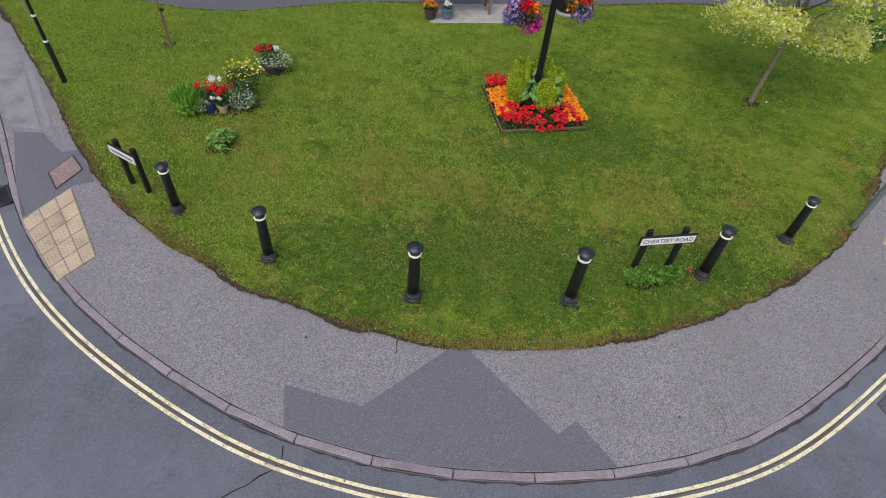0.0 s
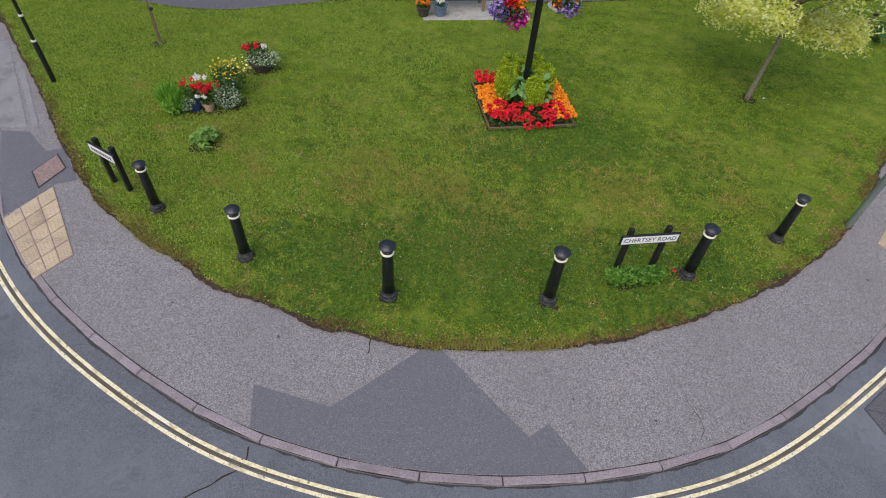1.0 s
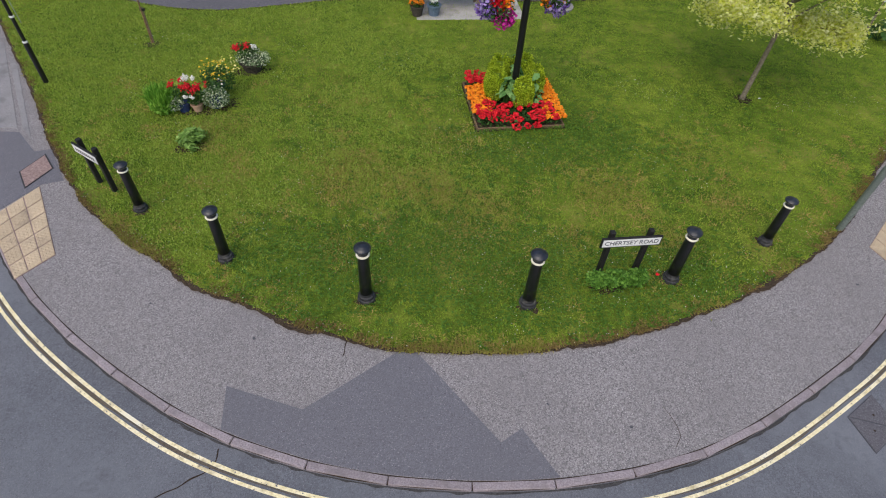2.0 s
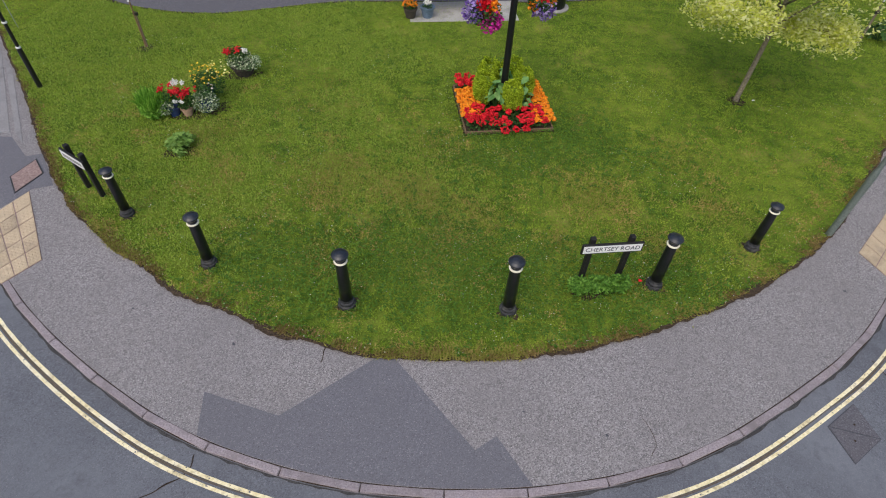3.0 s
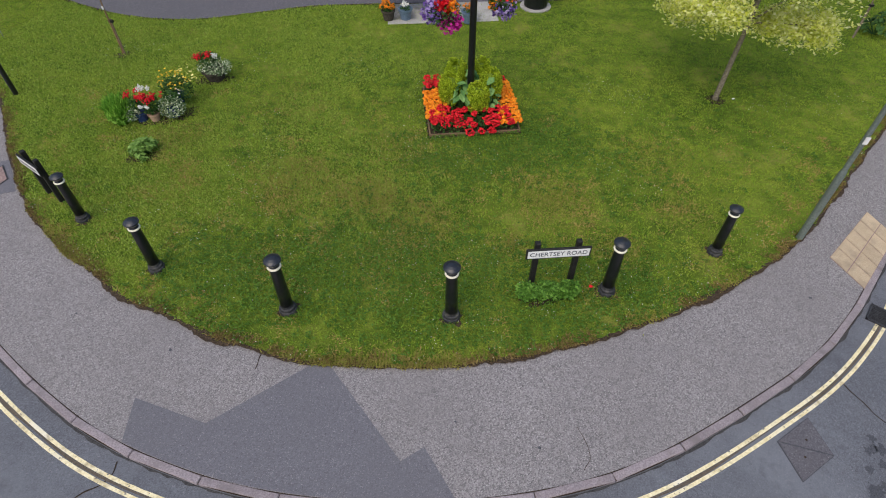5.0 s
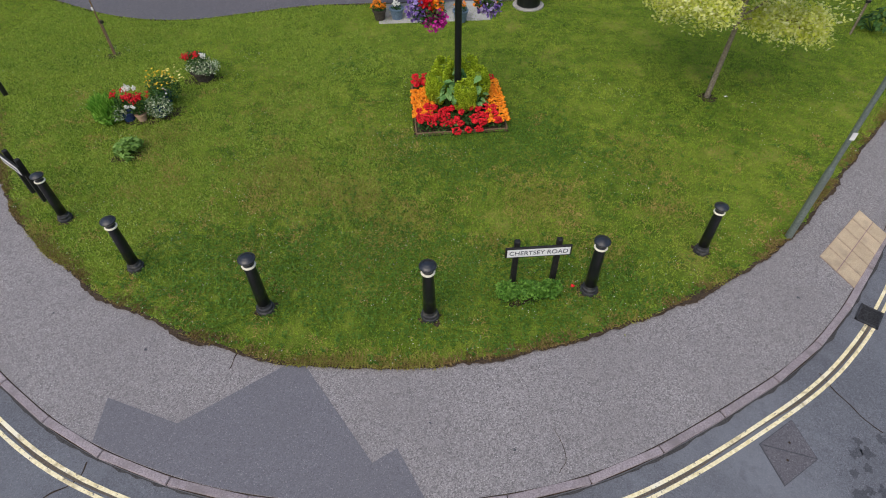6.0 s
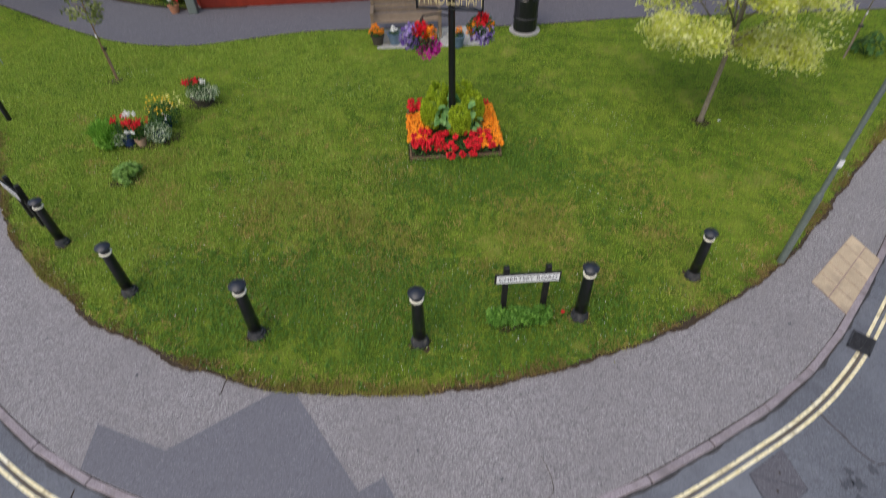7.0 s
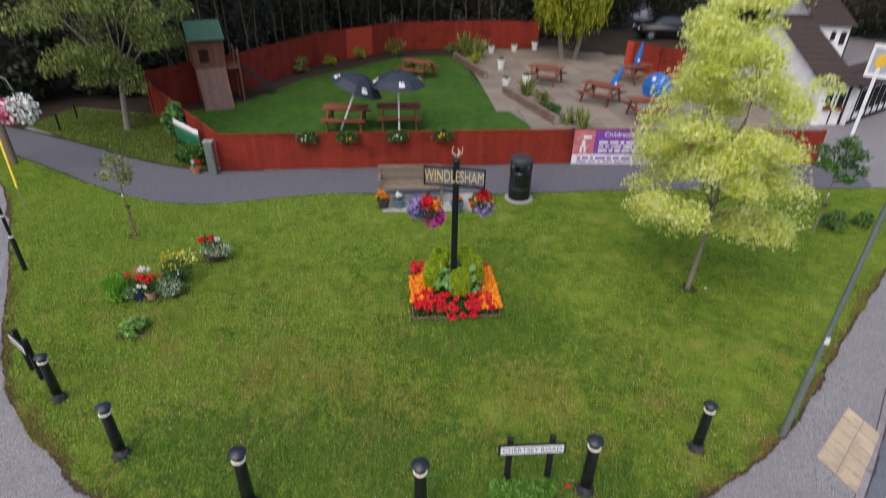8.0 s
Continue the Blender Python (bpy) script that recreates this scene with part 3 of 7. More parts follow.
tile_field([(-5.62, 5.97), (-5.90, 5.20), (-4.86, 4.22), (-4.60, 4.70)], 5, 3, "worn buff tactile paving tiles at the kerb")
tile_field([(6.83, 6.55), (7.10, 6.01), (7.90, 7.12), (7.69, 7.62)], 5, 2, "buff tactile paving tiles at the kerb")


def inspection_cover(corners, z, mat, label):
    """A flush cover in a steel frame."""
    top = tagged(new("inspection_cover"), label, "manhole cover")
    q = np.array(corners, float)
    c = q.mean(axis=0)
    top.matrix_basis = pose(c[0], c[1], z)
    q = q - c
    part("frame", slab(q * 1.0, 0.004, 0.004), M_IRON if mat is M_PAVER else M_STAIN, top, "dark steel frame")
    if mat is M_PAVER:
        part("infill", slab(q * 0.90, 0.009, 0.005), mat, top, "reddish paver infill")
    else:
        for tri in ((0, 1, 2), (2, 3, 0)):
            t = np.array([q[i] for i in tri])
            m = t.mean(axis=0)
            part("half_cover", slab(m + (t - m) * 0.94, 0.009, 0.005), mat, top)
        for k in (0.28, 0.72):
            p = q[1] * (1 - k) + q[3] * k
            bm = bmesh.new()
            lathe(bm, [(0.013, 0.0095), (0.013, 0.011)], 10, Matrix.Translation((p[0] * 0.6, p[1] * 0.6, 0)))
            part("key_hole", bm, M_SOIL, top)


inspection_cover([(-6.12, 6.23), (-5.99, 6.72), (-5.66, 6.40), (-5.80, 5.88)], 0.005, M_PAVER, "red-brown paver-filled inspection cover in the pavement")
inspection_cover([(5.43, 3.67), (5.84, 4.01), (5.99, 3.59), (5.58, 3.25)], ROAD_Z, M_COVER, "two-part triangular inspection cover in the road")


def gully(x, y, turn, label, size=1.0):
    """A slotted drain grate at the kerb."""
    g = thing("drain_grate", (x, y, ROAD_Z + 0.001), label, "drain", "drain grates", turn)
    g.scale = (size, size, 1.0)
    bm = bmesh.new()
    for sx, sy, cx, cy in ((0.46, 0.03, 0, 0.175), (0.46, 0.03, 0, -0.175), (0.03, 0.38, 0.215, 0), (0.03, 0.38, -0.215, 0)):
        box(bm, sx, sy, 0.02, (cx, cy, 0.01))
    part("frame", bm, M_IRON, g)
    # flat black sheet below the bars, drawn for the dark of the shaft
    bm = bmesh.new()
    box(bm, 0.42, 0.34, 0.002, (0, 0, 0.002))
    part("pit", bm, M_BLACK, g)
    for i in range(9):
        bm = bmesh.new()
        box(bm, 0.018, 0.33, 0.016, (-0.18 + i * 0.045, 0, 0.011))
        part("bar", bm, M_IRON, g)


gully(7.16, 5.60, 58, "black slotted drain grate over the yellow lines", 0.68)
gully(-6.55, 5.62, -48, "grey slotted drain grate at the kerb")

# back path across the green
plain("path", slab(np.vstack([PATHNEAR[::4], PATHFAR[::-4]]), 0.008, 0.008), M_PATH, "grey asphalt footpath behind the green", "path", "structure")

# ---- lawn ----
jit = np.array([noise.noise((x * 1.4, y * 1.4, 0)) * 0.045 + noise.noise((x * 7, y * 7, 2)) * 0.022 + noise.noise((x * 19, y * 19, 4)) * 0.016 for x, y in GRASS])
EDGE = offset(GRASS, jit[:, None])
LAWN = np.vstack([EDGE[::2], PATHNEAR[::-3]])
plain("lawn", sheet(LAWN, 0.02, 0.6, 0.02), M_TURF, "mown village green with worn and clovery patches", "lawn", "structure")
wide = np.array([0.022 + 0.075 * max(0, noise.noise((x * 1.3, y * 1.3, 7)) - 0.02) for x, y in EDGE])
w = np.array([k + (0.010 + 0.35 * k) * noise.noise((x * 16, y * 16, 1)) for k, (x, y) in zip(wide, EDGE)])[:, None]
w2 = np.array([k + (0.014 + 0.5 * k) * noise.noise((x * 11, y * 11, 5)) for k, (x, y) in zip(wide, EDGE)])[:, None]
plain("lawn_edge", ribbon(offset(EDGE, 0.008 + 1.2 * w), offset(EDGE, -0.8 * w2), 0.0235), M_EDGE, "bare brown soil along the cut lawn edge", "lawn edge", "structure")
back = PATHNEAR
rough = np.array([0.045 + 0.035 * noise.noise((x * 2.3, y * 2.3, 12)) for x, y in back])[:, None]
plain("lawn_edge", ribbon(offset(back, rough), offset(back, -0.5 * rough), 0.0235), M_SOIL, "dark soil edge along the footpath", "lawn edge", "structure")
far = PATHFAR[:160]
rough = np.array([0.05 + 0.04 * noise.noise((x * 2.1, y * 2.1, 14)) for x, y in far])[:, None]
plain("verge_edge", ribbon(offset(far, rough), offset(far, -rough), 0.0245), M_SOIL, "dark soil edge between footpath and verge", "lawn edge", "structure")

rng = np.random.default_rng(5)
BLADE = ([(-0.13, 0, 0), (0.13, 0, 0), (0.06, 0.55, 0.62)], [(0, 1, 2)])


def blades(poly, n, size, z, name, mat, label, keep=None):
    lo, hi = poly.min(axis=0), poly.max(axis=0)
    xy = rng.uniform(lo, hi, (n, 2))
    xy = xy[inside(poly, xy)]
    if keep is not None:
        xy = xy[keep(xy)]
    me = merged(name, *BLADE, poses(rng, np.c_[xy, np.full(len(xy), z)], size, 0.65), mat)
    return tagged(new(name, me), label, "grass", "", "stuff")


def tufty(xy):
    """Small gaps between the tufts, drawn out a little along the mowing."""
    k = np.array([noise.noise((x * 10, y * 15, 40)) + 0.5 * noise.noise((x * 22, y * 31, 44)) for x, y in xy])
    return k + rng.normal(0, 0.18, len(xy)) > -0.20


blades(np.asarray(LAWN), 1350000, 0.044, 0.018, "grass", M_BLADE, "short mown grass blades of the green", tufty)
# clover and weeds, thickest near the road
xy = rng.uniform((-7, 3.5), (8, 11.5), (210000, 2))
xy = xy[inside(np.asarray(LAWN), xy)]
rich = np.array([noise.noise((x * 0.55, y * 0.55, 21)) * 0.35 + noise.noise((x * 3.5, y * 3.5, 23)) * 0.45 + noise.noise((x * 9, y * 9, 25)) * 0.75 + 0.8 * math.exp(-((x - 2.2) / 3.2) ** 2 - ((y - 5.3) / 1.1) ** 2) + 0.30 * math.exp(-((x + 1.5) / 2.0) ** 2 - ((y - 5.4) / 1.0) ** 2) + 0.20 * math.exp(-((x - 0.8) / 4.0) ** 2 - ((y - 5.0) / 0.9) ** 2) + 0.85 * math.exp(-((x - 1.7) / 1.7) ** 2 - ((y - 8.3) / 1.0) ** 2) + 0.4 * math.exp(-((x - 3.0) / 0.8) ** 2 - ((y - 9.4) / 1.2) ** 2) - (0.25 if x < -2.5 else 0.0) for x, y in xy])
xy = xy[rich > 0.42]
pale = rng.uniform((-9, 4.0), (8, 13.5), (300000, 2))
pale = pale[inside(np.asarray(LAWN), pale)]
pale = pale[np.array([noise.noise((x * 0.5, y * 0.5, 31)) * 0.9 + noise.noise((x * 2.2, y * 2.2, 33)) * 0.6 - 0.16 * (x + 2.1) + 0.03 * (y - 8) + 0.75 * math.exp(-((x + 0.2) / 2.2) ** 2 - ((y - 7.0) / 1.3) ** 2) for x, y in pale]) > 0.06]
tagged(new("pale_grass", merged("pale_grass", *BLADE, poses(rng, np.c_[pale, np.full(len(pale), 0.024)], 0.050, 0.55), M_PALE)), "paler drier grass in drifts across the green", "grass", "", "stuff")
tagged(new("clover", merged("clover", *LEAF, poses(rng, np.c_[xy, rng.uniform(0.045, 0.068, len(xy))], 0.034, 0.35), M_CLOVER)), "dark green clover and weeds spreading through the grass", "clover", "", "stuff")
xy = rng.uniform((-8, 3.5), (9, 11), (6500, 2))
xy = xy[inside(np.asarray(LAWN), xy)]
dense = np.array([noise.noise((x * 0.8, y * 0.8, 3)) + (0.45 if y < 6.2 else -0.1) for x, y in xy])
xy = xy[dense > 0.12]
tagged(new("clover_flowers", merged("clover_flowers", *LEAF, poses(rng, np.c_[xy, np.full(len(xy), 0.060)], 0.015, 0.5), M_WHITEPETAL)), "tiny white clover flowers in the grass", "flowers", "", "stuff")


k = rng.integers(0, len(EDGE), 52000)
fringe = offset(EDGE, 0.0)[k] + (offset(EDGE, -1.0) - EDGE)[k] * (np.abs(rng.normal(0, 0.10, 52000)) - 0.03)[:, None]
keep = np.array([noise.noise((x * 1.1, y * 1.1, 9)) for x, y in fringe]) + rng.normal(0, 0.12, 52000) > 0.34
fringe = fringe[keep & (fringe[:, 1] < 11)]
for cx, cy, n, s in ((-3.91, 5.64, 130, 0.16), (-2.33, 4.93, 90, 0.14), (-0.34, 4.54, 60, 0.12), (1.74, 4.74, 120, 0.15), (3.60, 5.2, 260, 0.18), (5.23, 6.30, 200, 0.16), (-3.9, 7.7, 600, 0.30), (1.0, 6.3, 4200, 0.40), (3.0, 7.2, 3200, 0.38), (-1.0, 7.0, 4600, 0.46), (0.2, 6.8, 3400, 0.30), (3.9, 6.2, 1300, 0.22), (0.6, 5.5, 900, 0.25), (-3.4, 7.9, 1200, 0.3), (4.6, 8.4, 1500, 0.4), (-2.0, 9.2, 1600, 0.6), (0.4, 8.1, 1500, 0.4), (2.4, 6.1, 800, 0.16), (-0.9, 5.4, 800, 0.2), (-2.9, 6.6, 900, 0.35), (4.9, 7.2, 900, 0.25)):
    fringe = np.vstack([fringe, rng.normal((cx, cy), s, (n, 2))])
spots = rng.uniform((-7, 3.9), (8, 9.5), (150000, 2))
spots = spots[inside(np.asarray(LAWN), spots)]
spots = spots[np.array([0.9 * noise.noise((x * 1.9, y * 2.3, 61)) + 0.5 * noise.noise((x * 6, y * 7, 63)) + 0.10 * math.exp(-((y - 6.6) / 1.2) ** 2) for x, y in spots]) + rng.normal(0, 0.10, len(spots)) > 0.37]
k = rng.integers(0, len(EDGE), 90000)
dead = EDGE[k] + (offset(EDGE, -1.0) - EDGE)[k] * (np.abs(rng.normal(0, 0.075, 90000)) - 0.012)[:, None]
keep = np.array([0.8 * noise.noise((x * 1.7, y * 1.7, 19)) + 0.6 * noise.noise((x * 6, y * 6, 17)) for x, y in dead]) + rng.normal(0, 0.15, 90000) > 0.08
dead = dead[keep & (dead[:, 1] < 12)]
tagged(new("dead_grass", merged("dead_grass", *BLADE, poses(rng, np.c_[dead, np.full(len(dead), 0.022)], 0.046, 0.9), M_DEAD)), "brown dead grass hanging over the cut lawn edge", "grass", "", "stuff")
tagged(new("tan_grass", merged("tan_grass", *BLADE, poses(rng, np.c_[spots, np.full(len(spots), 0.026)], 0.050, 0.7), M_TAN)), "faded tan grass in small patches across the green", "grass", "", "stuff")
tagged(new("dry_grass", merged("dry_grass", *BLADE, poses(rng, np.c_[fringe, np.full(len(fringe), 0.024)], 0.052, 0.7), M_STRAW)), "dry straw-coloured grass along the lawn edge and in worn spots", "grass", "", "stuff")


# ---- bollards ----
def bollard(x, y, turn):
    b = thing("bollard", (x, y, 0.018), "black cast-iron style bollard with a cream band", "bollard", "bollards round the green", turn)
    bm = bmesh.new()
    lathe(bm, [(0.116, 0), (0.116, 0.045), (0.111, 0.058), (0.101, 0.062), (0.101, 0.095), (0.097, 0.105), (0.086, 0.112), (0.080, 0.15)], 24)
    part("base", bm, M_BLACKDUST, b, "stepped dusty black foot", soft=False)
    bm = bmesh.new()
    lathe(bm, [(0.079, 0.145), (0.075, 0.40), (0.068, 0.80), (0.065, 0.87)], 24)
    part("shaft", bm, M_BLACK, b, soft=True)
    bm = bmesh.new()
    lathe(bm, [(0.064, 0.838), (0.083, 0.842), (0.085, 0.850), (0.083, 0.858), (0.064, 0.862)], 24)
    part("band", bm, M_CREAM, b, "cream reflective band")
    bm = bmesh.new()
    lathe(bm, [(0.060, 0.86), (0.060, 0.895), (0.070, 0.912), (0.092, 0.930), (0.102, 0.944), (0.103, 0.958), (0.098, 0.964), (0.093, 0.963), (0.070, 0.980), (0.036, 0.994), (0.010, 0.998)], 24)
    part("cap", bm, M_CAP, b, "domed black cap with a raised rim", soft=False)
    return b


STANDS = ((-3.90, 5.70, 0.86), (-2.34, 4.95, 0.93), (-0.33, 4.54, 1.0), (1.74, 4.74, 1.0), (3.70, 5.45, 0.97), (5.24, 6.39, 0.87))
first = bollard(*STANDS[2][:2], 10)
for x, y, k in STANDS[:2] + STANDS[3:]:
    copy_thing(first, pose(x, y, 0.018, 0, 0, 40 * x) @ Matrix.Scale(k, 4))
rng2 = np.random.default_rng(11)
for x, y, k in STANDS:
    ang = np.linspace(0, 2 * math.pi, 22)[:-1]
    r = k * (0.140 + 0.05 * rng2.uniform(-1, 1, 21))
    plain("bare_soil", slab(np.c_[x + r * np.cos(ang), y + r * np.sin(ang)], 0.026, 0.004), M_EDGE, "trampled bare soil at the foot of a bollard", "soil", "structure")


# ---- planting helpers ----
def foliage(name, pts, size, mat, parent, label="", tilt=0.9, template=LEAF, seed=3):
    r = np.random.default_rng(seed)
    return tagged(part(name, merged(name, *template, poses(r, np.asarray(pts), size, tilt), mat), None, parent, label), kind="stuff")


def blooms(name, pts, size, mat, parent, label="", seed=4):
    r = np.random.default_rng(seed)
    return tagged(part(name, merged(name, *BLOOM, poses(r, np.asarray(pts), size, 0.35), mat), None, parent, label), kind="stuff")


def clumped(rng, clumps, per, spread, drop=0.0):
    """Leaf places: small swarms round the clump centres, hanging a little."""
    c = np.repeat(np.asarray(clumps), per, axis=0)
    d = rng.normal(0, 1, c.shape)
    d /= np.linalg.norm(d, axis=1)[:, None]
    p = d * rng.uniform(0.15, 1, len(c))[:, None] ** 0.5 * 1.75 * np.asarray(spread)
    p[:, 2] -= drop * np.hypot(p[:, 0], p[:, 1])
    return c + p


def pot_profile(r, h):
    return [(r * 0.72, 0), (r * 0.95, h * 0.82), (r * 1.06, h * 0.84), (r * 1.08, h), (r * 0.95, h), (r * 0.93, h * 0.9), (0.01, h * 0.88)]


def patch_of_soil(x, y, rx, ry, turn, seed, label):
    r = np.random.default_rng(seed)
    a = np.linspace(0, 2 * math.pi, 33)[:-1]
    k = 1 + 0.25 * r.uniform(-1, 1, 32)
    c, s = math.cos(radians(turn)), math.sin(radians(turn))
    p = np.c_[rx * k * np.cos(a), ry * k * np.sin(a)] @ np.array([[c, s], [-s, c]]) + (x, y)
    plain("bare_soil", slab(p, 0.027, 0.004), M_SOIL, label, "soil", "structure")


def words(text, height, mat, depth=0.004):
    """Letters of the built-in font as a mesh, centred, standing in the x-z plane."""
    cu = bpy.data.curves.new("words", "FONT")
    cu.body, cu.size, cu.extrude, cu.align_x, cu.align_y = text, height, depth, "CENTER", "CENTER"
    ob = bpy.data.objects.new("words", cu)
    scene.collection.objects.link(ob)
    me = bpy.data.meshes.new_from_object(ob.evaluated_get(bpy.context.evaluated_depsgraph_get()))
    bpy.data.objects.remove(ob)
    me.transform(pose(0, 0, 0, 90, 0, 0))
    me.materials.clear()
    me.materials.append(mat)
    return me


# ---- flower bed with the village sign ----
BED = (1.43, 9.45)
bed = thing("flower_bed", (*BED, 0.02), "square bed of orange marigolds and red geraniums edged with boards", "flower bed", turn=14.0)
for cx, cy, sx, sy in ((0, -0.77, 1.61, 0.026), (0, 0.80, 1.61, 0.026), (-0.79, 0, 0.026, 1.56), (0.79, 0, 0.026, 1.56)):
    bm = bmesh.new()
    box(bm, sx, sy, 0.062, (cx, cy, 0.024), bevel=0.005)
    part("edging_board", bm, M_PLANK, bed, "weathered timber edging board")
bm = bmesh.new()
box(bm, 1.645, 1.645, 0.010, (-0.01, 0.01, 0.0045))
part("cut_edge", bm, M_SOIL, bed, "dark cut soil edge round the boards")
bm = bmesh.new()
box(bm, 1.555, 1.53, 0.045, (0, 0.015, 0.0225))
part("soil", bm, M_SOIL, bed, "dark planting soil")
r = np.random.default_rng(21)
strips = [((-0.815, -0.44), (-0.46, 0.47), 170, "o"), ((0.47, 0.82), (-0.74, 0.64), 200, "o"), ((-0.40, 0.42), (0.56, 0.76), 40, "o"),
          ((-0.74, 0.02), (-0.72, -0.26), 30, "r"), ((0.15, 0.62), (-0.74, -0.28), 19, "r"), ((-0.77, -0.36), (0.46, 0.77), 14, "r"), ((0.52, 0.74), (0.60, 0.76), 4, "r"), ((-0.12, 0.36), (-0.84, -0.79), 5, "s")]
orange, red = [], []
for (x0, x1), (y0, y1), n, kind in strips:
    got = []
    for _ in range(n * 8):
        p = np.array([r.uniform(x0, x1), r.uniform(y0, y1)])
        if all(np.hypot(*(p - q)) > (0.043 if kind == "o" else 0.112) for q in got) and len(got) < n:
            got.append(p)
    for p in got:
        if kind == "o":
            orange.append((*p, r.uniform(0.16, 0.21)))
        else:
            red.append((*p, (0.17 + 0.10 * min(0.5, p[1] + 0.75) + r.uniform(-0.03, 0.06)) if kind == "r" else 0.09))
leafpts = np.c_[r.uniform(-0.75, 0.75, 3400), r.uniform(-0.75, 0.76, 3400), r.uniform(0.05, 0.17, 3400)]
foliage("bedding_leaves", leafpts, 0.060, M_GREENLEAF, bed, "dark green bedding leaves", 0.6)
orange = [np.array(p) + r.normal(0, 0.014, 3) * (1, 1, 0.5) for p in orange if not any(np.hypot(p[0] - q[0], p[1] - q[1]) < 0.05 for q in red) for _ in range(7)]
blooms("marigold_mass", orange, 0.0225, M_ORANGE, bed, "bright orange marigold heads")
big = [np.array(p) + d * k for p in red for k in (r.uniform(0.75, 1.35),) for d in blob_points(r, 42, (0, 0, 0), (0.066, 0.066, 0.048), 0.5)]
blooms("geranium_mass", big, 0.0185, M_RED, bed, "scarlet geranium heads")


def dwarf_conifer(x, y, rx, h, seed):
    c = thing("dwarf_conifer", (x, y, 0.09), "golden-green dwarf conifer in the flower bed", "shrub", "conifers round the sign post")
    r = np.random.default_rng(seed)
    bm = bmesh.new()
    tube(bm, [(0, 0, 0), (0, 0, h * 0.8)], [0.02, 0.008], 6)
    part("stem", bm, M_BARKDARK, c)
    bm = bmesh.new()
    bmesh.ops.create_icosphere(bm, subdivisions=3, radius=1)
    for v in bm.verts:
        k = 0.84 + 0.08 * noise.noise(v.co * 4 + Vector((seed, 0, 0)))
        v.co = Vector((v.co.x * rx * k, v.co.y * rx * k, h * 0.48 + v.co.z * h * 0.46 * k))
    part("core", bm, M_CONIFERDEEP, c, "dark inner growth")
    pts = []
    for i in range(120):
        a, lift = i * 2.399, r.uniform(0.02, 1.0)
        out = rx * (1.04 - 0.50 * lift ** 3.2) * r.uniform(0.92, 1.03)
        top = h * (0.34 + 0.66 * lift ** 0.7) * r.uniform(0.95, 1.03)
        for u in np.linspace(0.35, 1.0, 16):
            q = np.array([out * math.sin(u * 1.57) * math.cos(a), out * math.sin(u * 1.57) * math.sin(a), top * (1.25 * u - 0.25 * u ** 3)])
            pts.append(q + r.normal(0, 0.016 * (1.25 - 0.6 * u), (11, 3)))
    foliage("sprays", np.vstack(pts), 0.029, M_CONIFER, c, "feathery golden sprays", 1.0, LEAF, seed)


turn14 = Matrix.Rotation(radians(14), 2)
for i, (lx, ly, rx, h) in enumerate(((-0.35, 0.02, 0.20, 0.68), (0.36, 0.08, 0.21, 0.68), (0.09, -0.25, 0.20, 0.60), (-0.22, 0.34, 0.21, 0.74), (0.22, 0.38, 0.21, 0.74))):
    p = turn14 @ Vector((lx, ly))
    dwarf_conifer(BED[0] + p.x, BED[1] + p.y, rx, h, 30 + i)


def broad_plant(name, x, y, z, spread, h, n, size, mat, label, seed, category="plant", group=""):
    """A clump of broad leaves on short stalks."""
    c = thing(name, (x, y, z), label, category, group)
    r = np.random.default_rng(seed)
    a, k = r.uniform(0, 2 * math.pi, n), np.sqrt(r.uniform(0.02, 1, n))
    pts = np.c_[spread * k * np.cos(a), spread * k * np.sin(a), h * (1 - 0.75 * k ** 2) * r.uniform(0.75, 1.0, n)]
    bm = bmesh.new()
    for p in pts[::max(1, n // 14)]:
        tube(bm, [(0, 0, 0), tuple(p)], [0.010, 0.006], 4)
    tagged(part("stalks", bm, M_GREENLEAF, c), kind="stuff")
    bm = bmesh.new()
    for p, ang in zip(pts, a):
        s = size * r.uniform(0.7, 1.25)
        m = Matrix.Translation(p) @ pose(0, 0, 0, r.uniform(-18, 18), r.uniform(8, 42), math.degrees(ang) + r.uniform(-30, 30))
        q = [(-0.5, 0, 0), (-0.15, -0.36, 0.05), (0.3, -0.24, 0.03), (0.6, 0, -0.12), (0.3, 0.24, 0.03), (-0.15, 0.36, 0.05), (0.05, 0, -0.03)]
        v = [bm.verts.new(m @ (Vector(w) * s)) for w in q]
        for i in range(6):
            bm.faces.new((v[i], v[(i + 1) % 6], v[6]))
    part("leaves", bm, mat, c)
    return c


for lx, ly, spread, h, n in ((-0.16, -0.20, 0.21, 0.66, 34), (0.36, -0.14, 0.17, 0.62, 22), (0.04, 0.14, 0.17, 0.76, 22), (0.10, 0.50, 0.16, 0.72, 24)):
    p = turn14 @ Vector((lx, ly))
    broad_plant("hosta", BED[0] + p.x, BED[1] + p.y, 0.09, spread, h, n, 0.145, M_HOSTA, "blue-green hosta among the conifers in the bed", 44 + int(lx * 10), group="hostas in the bed")

